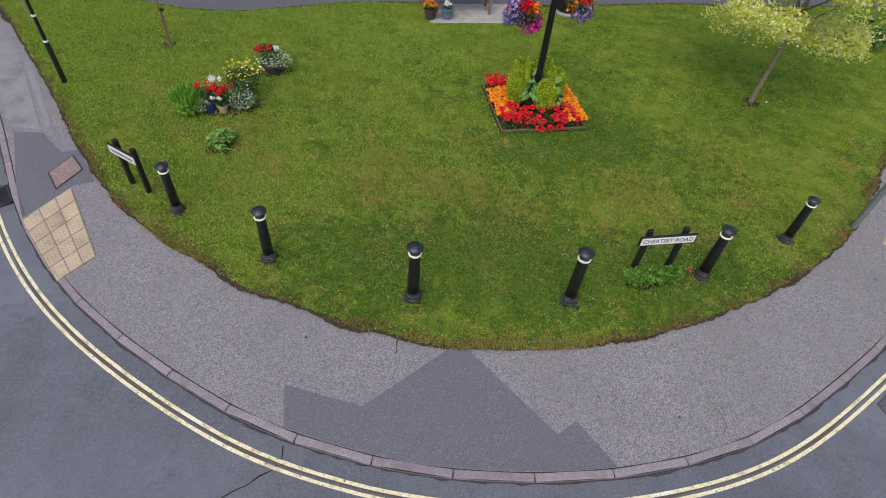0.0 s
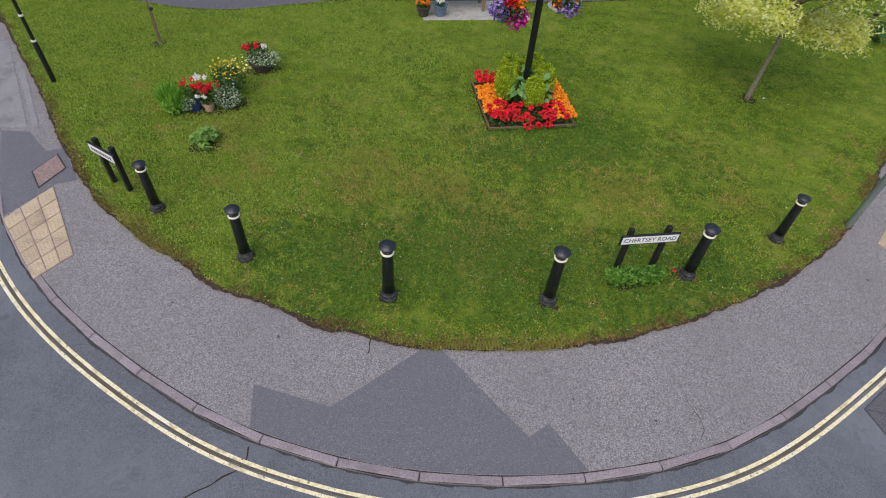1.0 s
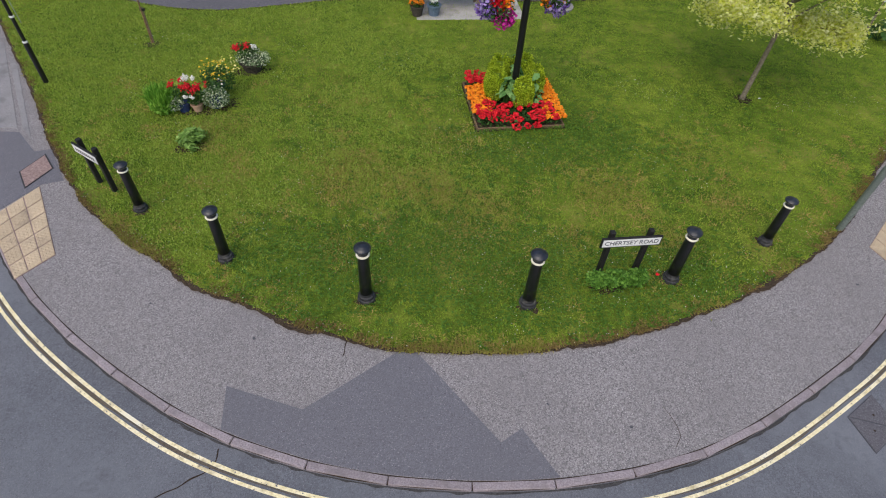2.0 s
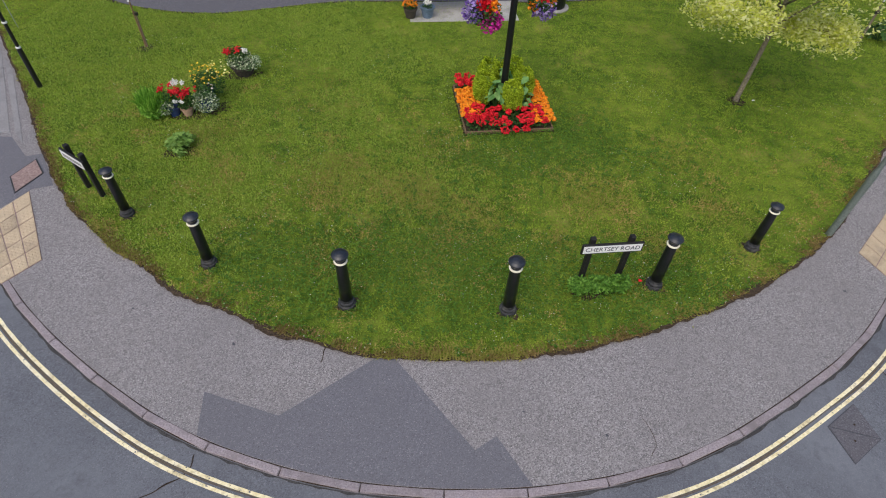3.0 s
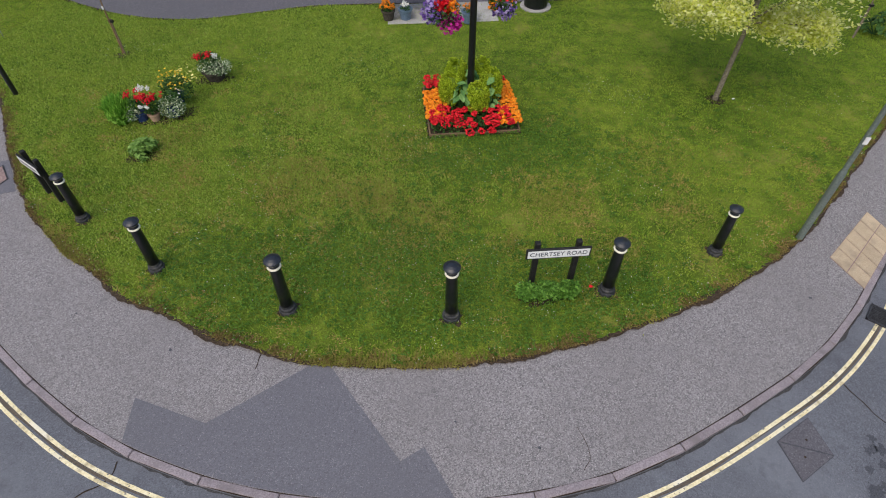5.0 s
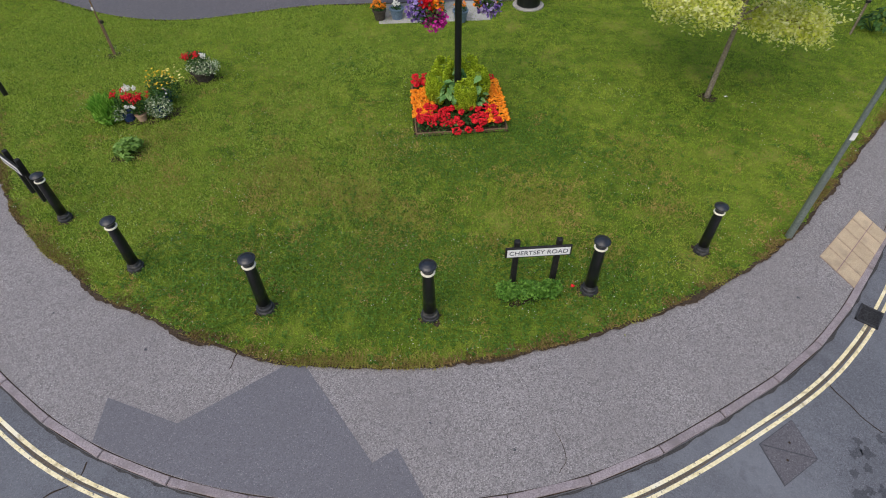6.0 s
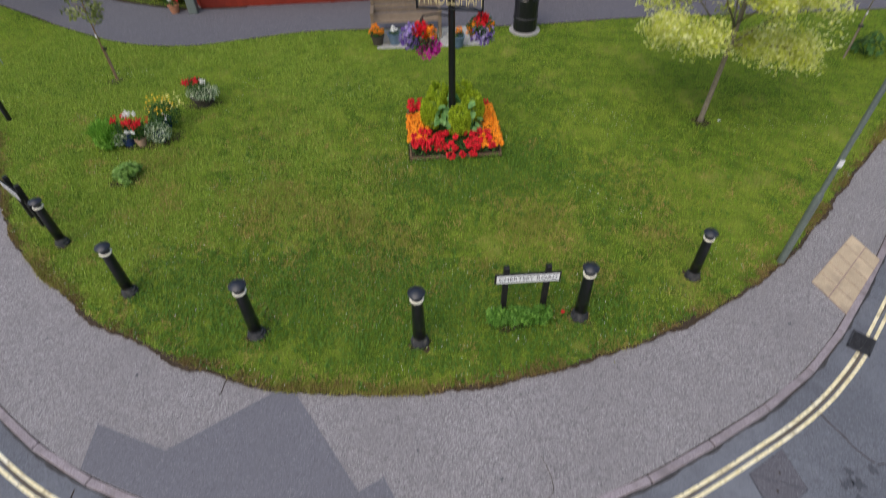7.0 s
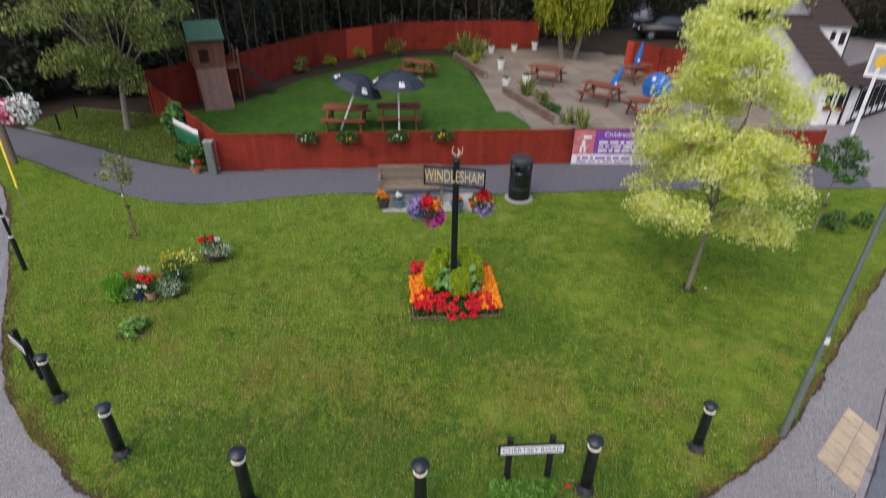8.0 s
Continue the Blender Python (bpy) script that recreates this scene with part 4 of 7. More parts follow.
M_GILT = surface("gilt_letters", (0.46, 0.38, 0.19), (0.62, 0.54, 0.32), 30, 3, 0.5, 0.2, 0.1)
sign = thing("village_sign", (*BED, 0.09), "black village sign post with gilt lettering and flower brackets", "sign")
bm = bmesh.new()
lathe(bm, [(0.062, 0), (0.058, 1.4), (0.055, 2.62), (0.075, 2.64), (0.075, 2.67), (0.03, 2.70), (0.02, 2.74)], 16)
part("post", bm, M_BLACK, sign, soft=False)
bm = bmesh.new()
for cz in (2.225, 2.545):
    box(bm, 1.06, 0.03, 0.03, (-0.02, -0.075, cz))
for cx in (-0.535, 0.495):
    box(bm, 0.03, 0.03, 0.35, (cx, -0.075, 2.385))
board = part("name_frame", bm, M_BLACK, sign, "black iron name frame")
me = words("WINDLESHAM", 0.235, M_GILT, 0.008)
me.transform(Matrix.Diagonal((0.68, 1, 1.28, 1)))
letters = part("lettering", me, None, board, "gilt cut-out letters")
letters.location = (-0.02, -0.085, 2.385)
bm = bmesh.new()
tube(bm, [(0, 0, 2.70), (0.05, 0, 2.80), (0.02, 0, 2.86)], [0.02, 0.028, 0.012], 8)
tube(bm, [(0, 0, 2.72), (-0.08, 0, 2.80), (-0.06, 0, 2.90)], [0.016, 0.014, 0.008], 6)
tube(bm, [(0, 0, 2.72), (0.09, 0, 2.80), (0.10, 0, 2.90)], [0.016, 0.014, 0.008], 6)
part("finial", bm, M_BUFFPOT, sign, "small pale carved crest")
for s, z in ((-1, 1.98), (1, 2.12)):
    bm = bmesh.new()
    tube(bm, [(0, 0, z + 0.10), (s * 0.25, -0.02, z + 0.14), (s * 0.46, -0.03, z + 0.10), (s * 0.48, -0.03, z - 0.02)], [0.014, 0.014, 0.013, 0.010], 6)
    part("bracket", bm, M_BLACK, sign, "curved iron basket bracket")


PETALS = ([(0, 0, 0)] + [(0.5 * math.cos(k * math.pi / 3), 0.5 * math.sin(k * math.pi / 3), 0.16 if k % 2 else 0.08) for k in range(6)], [(0, k + 1, (k + 1) % 6 + 1) for k in range(6)])


def hanging_basket(x, y, z, size, mix, label, seed, group="hanging baskets on the sign post"):
    """A round basket of flowers; mix: rows of petals, share and the side that they favour."""
    c = thing("hanging_basket", (x, y, z), label, "hanging basket", group)
    r = np.random.default_rng(seed)
    bm = bmesh.new()
    lathe(bm, [(0.03, -size * 0.55), (size * 0.35, -size * 0.45), (size * 0.55, -size * 0.15), (size * 0.58, 0)], 14)
    part("basket", bm, M_SOIL, c, "lined wire basket")
    bm = bmesh.new()
    for a in (0.4, 2.5, 4.6):
        tube(bm, [(size * 0.55 * math.cos(a), size * 0.55 * math.sin(a), 0), (0, 0, size * 1.15)], [0.006, 0.006], 4)
    part("chains", bm, M_BLACK, c)
    foliage("leaves", blob_points(r, 500, (0, 0, 0), (size * 0.95, size * 0.95, size * 0.75)), 0.055, M_GREENLEAF, c, "", 1.0, LEAF, seed)
    for mat, n, (dx, dy, dz), spread, s, name in mix:
        p = blob_points(r, int(n * 3.2), (dx * size, dy * size, dz * size), (spread * size * 1.15,) * 3, 0.1)
        foliage(name, p, s * 1.45, mat, c, "", 0.8, PETALS, seed + n)
    return c


hanging_basket(0.97, 9.32, 1.86, 0.30, [(M_PURPLE, 120, (-0.55, -0.1, 0.05), 0.62, 0.034, "purple_petunia_mass"), (M_MAGENTA, 90, (0.35, -0.2, -0.40), 0.60, 0.034, "magenta_petunia_mass"),
               (M_RED, 42, (0.0, -0.25, 0.50), 0.42, 0.04, "red_geranium_mass"), (M_ORANGE, 36, (0.45, -0.2, 0.35), 0.36, 0.036, "orange_begonia_mass")], "hanging basket of purple, magenta, red and orange flowers", 51)
hanging_basket(1.89, 9.52, 2.00, 0.25, [(M_PURPLE, 110, (0.15, -0.2, -0.30), 0.72, 0.034, "purple_petunia_mass"), (M_RED, 38, (0.1, -0.2, 0.5), 0.42, 0.04, "red_geranium_mass"),
               (M_ORANGE, 40, (-0.45, -0.2, -0.1), 0.42, 0.036, "orange_begonia_mass"), (M_ORANGE, 20, (0.5, -0.2, 0.2), 0.3, 0.036, "orange_marigold_mass")], "hanging basket of purple, red and orange flowers", 52)


# ---- road name signs ----
def name_sign(x, y, turn, length, text, label):
    s = thing("road_name_sign", (x, y, 0.02), label, "sign", "road name signs", turn)
    for px in (-0.27, 0.27):
        bm = bmesh.new()
        box(bm, 0.068, 0.068, 0.80, (px * length / 0.85, 0, 0.40), bevel=0.008)
        part("post", bm, M_BLACKWORN, s, "black-painted timber post")
    bm = bmesh.new()
    box(bm, length, 0.03, 0.17, (0, -0.058, 0.655), bevel=0.006)
    plate = part("plate", bm, M_BLACKWORN, s, "black backing board")
    bm = bmesh.new()
    box(bm, length - 0.045, 0.006, 0.122, (0, -0.0755, 0.655))
    part("face", bm, M_WHITE, plate, "white face")
    if text:
        me = words(text, 0.092, M_SIGNTEXT, 0.0015)
        k = (length - 0.10) / max(0.05, max(v.co.x for v in me.vertices) - min(v.co.x for v in me.vertices))
        me.transform(Matrix.Diagonal((k, 1, 1.05, 1)))
        t = part("lettering", me, None, plate, "black capital letters")
        t.location = (0, -0.080, 0.655)
    else:
        bm = bmesh.new()
        for i in range(9):
            box(bm, 0.030, 0.002, 0.050, (-0.20 + i * 0.05, -0.080, 0.655))
        part("lettering_bars", bm, M_BLACK, plate, "dark bars of unreadable lettering")


name_sign(2.97, 5.49, 13, 0.82, "CHERTSEY ROAD", "white road name sign on two black timber posts")
name_sign(-4.62, 6.10, -27, 0.58, "", "white road name sign on two black posts beside a bollard")
low = thing("bedding_plant", (2.97, 5.26, 0.02), "low green bedding plants under the road sign", "plant", turn=14)
r = np.random.default_rng(61)
tufts = np.c_[np.linspace(-0.40, 0.30, 96) + r.normal(0, 0.02, 96), r.uniform(-0.10, 0.10, 96), r.uniform(0.08, 0.17, 96)]
bm = bmesh.new()
for p in tufts:
    tube(bm, [(p[0], p[1], 0), (p[0], p[1], p[2])], [0.005, 0.003], 4)
tagged(part("stalks", bm, M_GREENLEAF, low), kind="stuff")
foliage("leaves", clumped(r, tufts, 46, (0.032, 0.030, 0.035)), 0.044, M_BEDDING, low, "small bright green leaves", 0.7, LEAF, 63)
bm = bmesh.new()
tube(bm, [(0, 0, 0), (0.01, 0, 0.14)], [0.006, 0.004], 5)
f = thing("red_flower", (3.47, 5.38, 0.02), "single red flower on a short stem in the grass", "flower")
part("stem", bm, M_GREENLEAF, f)
blooms("petals", [(0, 0, 0.15), (0.02, 0.01, 0.14)], 0.022, M_RED, f)


# ---- flower pots on the lawn ----
def potted(x, y, r0, h, mat, label, plants, seed, group="flower pots on the lawn", z=0.03):
    """A pot with plants; plants: rows of kind, count, centre, radii, size, petals."""
    c = thing("flower_pot", (x, y, z), label, "flower pot", group)
    r = np.random.default_rng(seed)
    bm = bmesh.new()
    lathe(bm, pot_profile(r0, h), 20)
    part("pot", bm, mat, c)
    for i, (kind, n, centre, radii, size, m, name) in enumerate(plants):
        pts = blob_points(r, n, centre, radii, 0.3)
        if kind == "leaf":
            foliage(name, pts, size, m, c, "", 0.9, LEAF, seed + i)
        elif kind == "daisy":
            foliage(name, pts, size * 2.0, m, c, "", 0.30, PETALS, seed + i)
        else:
            blooms(name, np.repeat(pts, 22, axis=0) + r.normal(0, size * 0.42, (22 * n, 3)), size * 0.26, m, c, "", seed + i)
    return c


potted(-4.12, 8.28, 0.098, 0.14, M_BUFFPOT, "buff terracotta pot with red and white geraniums on the lawn",
       [("leaf", 520, (0, 0.02, 0.30), (0.19, 0.18, 0.17), 0.050, M_GREENLEAF, "leaves"), ("bloom", 7, (0.02, 0, 0.46), (0.16, 0.12, 0.07), 0.066, M_RED, "red_geranium_mass"),
        ("bloom", 2, (-0.02, -0.15, 0.36), (0.08, 0.02, 0.03), 0.050, M_WHITEPETAL, "white_flowers"), ("bloom", 4, (-0.06, 0.06, 0.60), (0.10, 0.08, 0.06), 0.050, M_WHITEPETAL, "tall_white_flowers")], 71)
potted(-4.35, 8.25, 0.12, 0.18, M_BLUEPOT, "dark blue glazed pot with trailing foliage and red geraniums",
       [("leaf", 900, (-0.13, -0.09, 0.20), (0.21, 0.15, 0.16), 0.038, M_SILVER, "trailing_leaves"), ("leaf", 260, (0, 0, 0.34), (0.15, 0.15, 0.13), 0.05, M_GREENLEAF, "leaves"),
        ("bloom", 5, (-0.03, 0.04, 0.48), (0.16, 0.09, 0.12), 0.060, M_RED, "red_geranium_mass")], 72)
potted(-3.84, 8.46, 0.12, 0.16, M_BLUEPOT, "dark pot hidden by white-flecked trailing foliage",
       [("leaf", 1300, (0.02, -0.03, 0.21), (0.25, 0.22, 0.20), 0.038, M_SILVER, "trailing_leaves"), ("leaf", 160, (0, 0.05, 0.36), (0.15, 0.14, 0.10), 0.05, M_GREENLEAF, "leaves"),
        ("bloom", 2, (-0.08, 0, 0.44), (0.08, 0.08, 0.05), 0.030, M_RED, "red_geranium_mass")], 73)
potted(-3.98, 8.90, 0.13, 0.18, M_BLUEPOT, "pot of tall yellow daisies behind the geraniums",
       [("leaf", 820, (0.04, 0, 0.30), (0.32, 0.26, 0.24), 0.05, M_GREENLEAF, "leaves"), ("daisy", 90, (0.02, 0, 0.46), (0.34, 0.26, 0.20), 0.017, M_GOLD, "yellow_daisies"),
        ("daisy", 30, (0.22, 0.12, 0.50), (0.22, 0.2, 0.2), 0.020, M_LEMON, "lemon_daisies"), ("daisy", 7, (0.12, -0.16, 0.34), (0.16, 0.06, 0.08), 0.022, M_WHITEPETAL, "white_flowers")], 74)
potted(-3.66, 9.82, 0.23, 0.20, M_BARKDARK, "brown tub with red geraniums and white-flecked trailing foliage",
       [("leaf", 1300, (0.06, -0.04, 0.28), (0.35, 0.27, 0.15), 0.036, M_SILVER, "trailing_leaves"), ("leaf", 420, (-0.10, 0.05, 0.38), (0.24, 0.20, 0.13), 0.05, M_GREENLEAF, "leaves"),
        ("bloom", 5, (-0.14, 0, 0.48), (0.14, 0.12, 0.10), 0.062, M_RED, "red_geranium_mass"), ("bloom", 2, (0.10, 0, 0.50), (0.04, 0.03, 0.03), 0.050, M_WHITEPETAL, "white_flowers")], 75)
g = thing("grass_clump", (-4.66, 8.16, 0.02), "bushy light green ornamental grass clump beside the pots", "plant")
r = np.random.default_rng(76)
n = 2600
pts = blob_points(r, n, (0, 0, 0.20), (0.25, 0.23, 0.22), 0.1)
foliage("grass_leaves", pts[pts[:, 2] > 0], 0.070, M_CLUMP, g, "arching green blades", 0.8, LEAF, 77)
foliage("tall_grass", blob_points(r, 1500, (0, 0, 0.25), (0.25, 0.23, 0.14), 0.1), 0.17, M_CLUMP, g, "", 0.24, LONGLEAF, 78)
c = thing("hosta", (-3.80, 7.34, 0.02), "pale green leafy clump alone on the lawn", "plant")
tufts = np.c_[r.normal(0, 0.11, (70, 2)), np.zeros(70)]
tufts[:, 2] = 0.22 - 1.6 * (tufts[:, 0] ** 2 + tufts[:, 1] ** 2) * 2
tufts = tufts[tufts[:, 2] > 0.03]
bm = bmesh.new()
for p in tufts:
    tube(bm, [(p[0] * 0.4, p[1] * 0.4, 0), tuple(p)], [0.006, 0.003], 4)
tagged(part("stalks", bm, M_GREENLEAF, c), kind="stuff")
foliage("leaves", clumped(r, tufts, 9, (0.05, 0.045, 0.03)), 0.088, M_LIME, c, "broad pale leaves", 0.45, LEAF, 64)
patch_of_soil(-3.95, 8.42, 0.50, 0.20, 35, 81, "bare soil round the lawn pots")
patch_of_soil(-3.72, 9.78, 0.34, 0.20, 20, 82, "bare soil round the brown tub")
patch_of_soil(-3.82, 7.24, 0.24, 0.16, 20, 83, "bare soil under the hosta")
patch_of_soil(2.93, 5.26, 0.36, 0.15, 24, 84, "bare soil under the road sign")
patch_of_soil(5.98, 10.48, 0.16, 0.16, 20, 85, "bare soil round the tree")
patch_of_soil(-6.00, 10.45, 0.16, 0.14, 20, 86, "bare soil round the sapling")


# ---- bench with its pots, and the bin ----
bench_slab = thing("bench_slab", (0.32, 13.44, 0.012), "pale concrete slab under the bench", "slab", turn=12.5, kind="structure")
bm = bmesh.new()
box(bm, 2.55, 1.05, 0.05, (0, 0, 0.0), bevel=0.01)
part("slab", bm, M_SLAB, bench_slab)
bench = thing("bench", (-0.28, 13.50, 0.036), "weathered slatted wooden bench on a concrete slab", "bench", turn=12.5)
for sx in (-0.78, 0.78):
    for sy in (-0.26, 0.22):
        bm = bmesh.new()
        box(bm, 0.07, 0.07, 0.60 if sy < 0 else 0.85, (sx, sy, 0.30 if sy < 0 else 0.425), bevel=0.006)
        part("leg", bm, M_WOOD, bench)
    bm = bmesh.new()
    box(bm, 0.08, 0.56, 0.04, (sx, -0.03, 0.62), bevel=0.006)
    part("armrest", bm, M_WOOD, bench)
for i in range(5):
    bm = bmesh.new()
    box(bm, 1.64, 0.085, 0.03, (0, -0.24 + i * 0.105, 0.42), bevel=0.004)
    part("seat_slat", bm, M_WOOD, bench)
for i in range(4):
    bm = bmesh.new()
    box(bm, 1.56, 0.025, 0.085, (0, 0.22, 0.50 + i * 0.105), bevel=0.004)
    part("back_slat", bm, M_WOOD, bench)
potted(-0.84, 12.88, 0.15, 0.22, M_BARKDARK, "dark brown pot of orange marigolds beside the bench",
       [("leaf", 150, (0, 0, 0.28), (0.17, 0.17, 0.10), 0.06, M_GREENLEAF, "leaves"), ("bloom", 30, (0, 0, 0.34), (0.19, 0.17, 0.11), 0.036, M_ORANGE, "marigolds")], 91, "pots by the bench", 0.036)
potted(-0.46, 12.98, 0.16, 0.24, M_STEELBLUE, "slate-blue pot of white flowers beside the bench",
       [("leaf", 90, (0, 0, 0.26), (0.12, 0.12, 0.06), 0.05, M_GREENLEAF, "leaves"), ("bloom", 10, (0, 0, 0.34), (0.09, 0.09, 0.05), 0.036, M_WHITEPETAL, "white_flowers")], 92, "pots by the bench", 0.036)
potted(1.00, 13.02, 0.17, 0.26, M_STEELBLUE, "grey-blue pot of orange flowers on the slab",
       [("leaf", 120, (0, 0, 0.30), (0.15, 0.15, 0.08), 0.05, M_GREENLEAF, "leaves"), ("bloom", 12, (0, 0, 0.38), (0.14, 0.12, 0.06), 0.036, M_ORANGE, "orange_flowers")], 93, "pots by the bench", 0.036)
litter = thing("litter_bin", (2.48, 14.12, 0.05), "black round litter bin with a domed hood on a pad", "litter bin")
bm = bmesh.new()
lathe(bm, [(0.26, 0.0), (0.28, 0.02), (0.28, 0.74), (0.265, 0.76)], 24)
part("body", bm, M_BLACK, litter, soft=False)
bm = bmesh.new()
lathe(bm, [(0.285, 0.94), (0.295, 0.96), (0.295, 1.06), (0.25, 1.12), (0.15, 1.15), (0.02, 1.16)], 24)
part("hood", bm, M_IRON, litter, "dark grey domed hood")
for a in (20, 110, 200, 290):
    bm = bmesh.new()
    box(bm, 0.10, 0.02, 0.22, (0, 0, 0), pose(0.27 * math.cos(radians(a)), 0.27 * math.sin(radians(a)), 0.85, 0, 0, a + 90))
    part("hood_post", bm, M_BLACK, litter)
bm = bmesh.new()
lathe(bm, [(0.29, 0.30), (0.295, 0.31), (0.295, 0.33), (0.29, 0.34)], 24)
part("ring", bm, M_IRON, litter)
bm = bmesh.new()
lathe(bm, [(0.37, 0.0), (0.37, 0.045), (0.355, 0.05)], 28, pose(2.48, 14.11, 0.003))
plain("bin_slab", bm, M_SLAB, "pale round concrete pad under the litter bin", "slab", "structure")


# ---- trees ----
def limbs(bm, base, trunk_top, r0, branches, rng, lean=(0, 0)):
    """A tapered trunk with limbs; branches: rows of direction, length, start height share."""
    base, top = Vector(base), Vector(trunk_top)
    mid = base.lerp(top, 0.5) + Vector((rng.uniform(-1, 1), rng.uniform(-1, 1), 0)) * r0 * 0.8
    tube(bm, [base - Vector((0, 0, 0.04)), base + Vector((0, 0, 0.08)), mid, top], [r0 * 1.5, r0 * 1.1, r0 * 0.85, r0 * 0.62], 10)
    ends = []
    for (dx, dy, dz), length, share in branches:
        s = base.lerp(top, share)
        d = Vector((dx, dy, dz)).normalized()
        a = s + d * length * 0.45 + Vector((0, 0, 0.05 * length))
        b = s + d * length + Vector((rng.uniform(-1, 1), rng.uniform(-1, 1), rng.uniform(0, 1))) * 0.12 * length
        k = r0 * 0.55 * (0.6 + 0.4 * (1 - share))
        tube(bm, [s, a, b], [k, k * 0.65, k * 0.25], 7)
        ends.append((s, a, b))
        for q in range(3):
            t = s.lerp(b, rng.uniform(0.45, 0.95))
            e = t + (d + Vector(rng.normal(0, 0.6, 3))).normalized() * length * rng.uniform(0.25, 0.5)
            tube(bm, [t, e], [k * 0.32, k * 0.1], 5)
    return ends


maple = thing("maple_tree", (5.98, 10.50, 0.02), "young variegated maple with a pale yellow-green crown on the lawn", "tree")
r = np.random.default_rng(101)
bm = bmesh.new()
ways = [((math.cos(a), math.sin(a), e), l, s) for a, e, l, s in ((0.2, 0.6, 1.5, 0.46), (1.5, 0.9, 1.4, 0.52), (2.7, 0.8, 1.5, 0.46), (3.9, 0.9, 1.4, 0.56), (5.2, 0.8, 1.4, 0.58), (0.9, 1.4, 1.6, 0.80), (2.9, 1.5, 1.6, 0.85), (4.7, 1.6, 1.6, 0.9), (-0.2, 0.05, 1.1, 0.46))]
limbs(bm, (0, 0, 0), (0.04, 0.0, 3.2), 0.045, ways, r)
part("trunk", bm, M_BARK, maple, "slim grey trunk with rising limbs", soft=True)
levels = np.array([(1.25, -0.75, 0.50), (1.65, -0.50, 1.05), (2.3, -0.08, 1.50), (2.9, -0.10, 1.38), (3.5, -0.13, 1.22), (4.4, -0.27, 1.02), (5.2, -0.36, 0.70), (6.0, -0.42, 0.36), (6.4, -0.44, 0.1)])
clumps = []
while len(clumps) < 246:
    p = r.uniform((-2.0, -1.5, 1.3), (1.7, 1.5, 6.6))
    low = p[2] + 0.40 * p[1]
    c, w = np.interp(low, levels[:, 0], levels[:, 1]), np.interp(low, levels[:, 0], levels[:, 2]) - 0.10
    d = math.hypot((p[0] - c) / w, p[1] / (0.88 * np.interp(p[2], levels[:, 0], levels[:, 2])))
    if 0.42 < d < 0.94 + 0.12 * r.normal() and not (low < 2.15 and p[0] > -0.30) and low > 1.50 and noise.noise(Vector((p[0] * 1.3, p[1] * 1.3, p[2] * 1.9))) > -0.17:
        clumps.append(p)
clumps = np.vstack([np.array(clumps), np.array([0.80, -0.08, 1.60]) + r.uniform(-1, 1, (24, 3)) * (0.46, 0.26, 0.16)])
leaves = np.vstack([clumped(r, clumps, 195, (0.170, 0.170, 0.080), 0.40), clumped(r, clumps + r.normal(0, 0.14, clumps.shape), 48, (0.16, 0.16, 0.11), 0.40)])
foliage("crown", leaves, 0.066, M_MAPLE, maple, "pale variegated leaves", 0.55, LEAF, 102)


scrap = thing("paper_scrap", (6.32, 10.53, 0.045), "small crumpled white paper scrap lying on the grass", "litter", turn=25)
bm = bmesh.new()
bmesh.ops.create_grid(bm, x_segments=6, y_segments=5, size=0.5)
for v in bm.verts:
    v.co = Vector((v.co.x * 0.055, v.co.y * 0.035, 0.008 * noise.noise(v.co * 5)))
bmesh.ops.solidify(bm, geom=bm.faces[:], thickness=0.002)
part("sheet", bm, M_WHITE, scrap)


def sapling(x, y, h, crown, n, mat, bark, label, seed):
    s = thing("sapling", (x, y, 0.02), label, "tree", "saplings on the green")
    r = np.random.default_rng(seed)
    bm = bmesh.new()
    limbs(bm, (0, 0, 0), (0.03, 0, h), 0.016, [((1, 0.2, 1.0), 0.45, 0.6), ((-1, 0.1, 1.1), 0.45, 0.65), ((0.1, -1, 1.2), 0.40, 0.75), ((0, 1, 1.2), 0.4, 0.8)], r)
    part("trunk", bm, bark, s)
    bm = bmesh.new()
    tube(bm, [(0.026, 0.012, -0.02), (0.030, 0.012, 0.75)], [0.015, 0.014], 8)
    part("stake", bm, M_WOOD, s, "timber tree stake")
    bm = bmesh.new()
    box(bm, 0.09, 0.05, 0.05, (0.025, 0.012, 0.70))
    part("tie", bm, M_BLACK, s, "black rubber tree tie")
    bm = bmesh.new()
    box(bm, 0.035, 0.012, 0.06, (0.0, -0.024, 0.98))
    part("tag", bm, M_WHITE, s, "white plant tag")
    c = blob_points(r, 16, (0, 0, h * 0.80), crown, 0.2)
    foliage("crown", clumped(r, c, n, (0.10, 0.10, 0.08), 0.2), 0.085, mat, s, "sparse young leaves", 0.8, LEAF, seed)


sapling(-6.02, 10.48, 1.9, (0.34, 0.32, 0.48), 22, M_ASHLEAF, M_TWIG, "staked sapling with a thin olive crown", 111)
sapling(9.45, 13.55, 2.3, (0.58, 0.52, 0.50), 80, M_BUSH, M_BARK, "young staked tree with dark green leaves", 112)
broad_plant("shrub", 9.95, 13.75, 0.02, 0.30, 0.55, 90, 0.12, M_GREENLEAF, "small green shrub at the foot of the young tree", 113, "shrub")
broad_plant("shrub", 10.75, 14.10, 0.02, 0.24, 0.40, 60, 0.12, M_GREENLEAF, "small green shrub near the lawn edge", 114, "shrub")


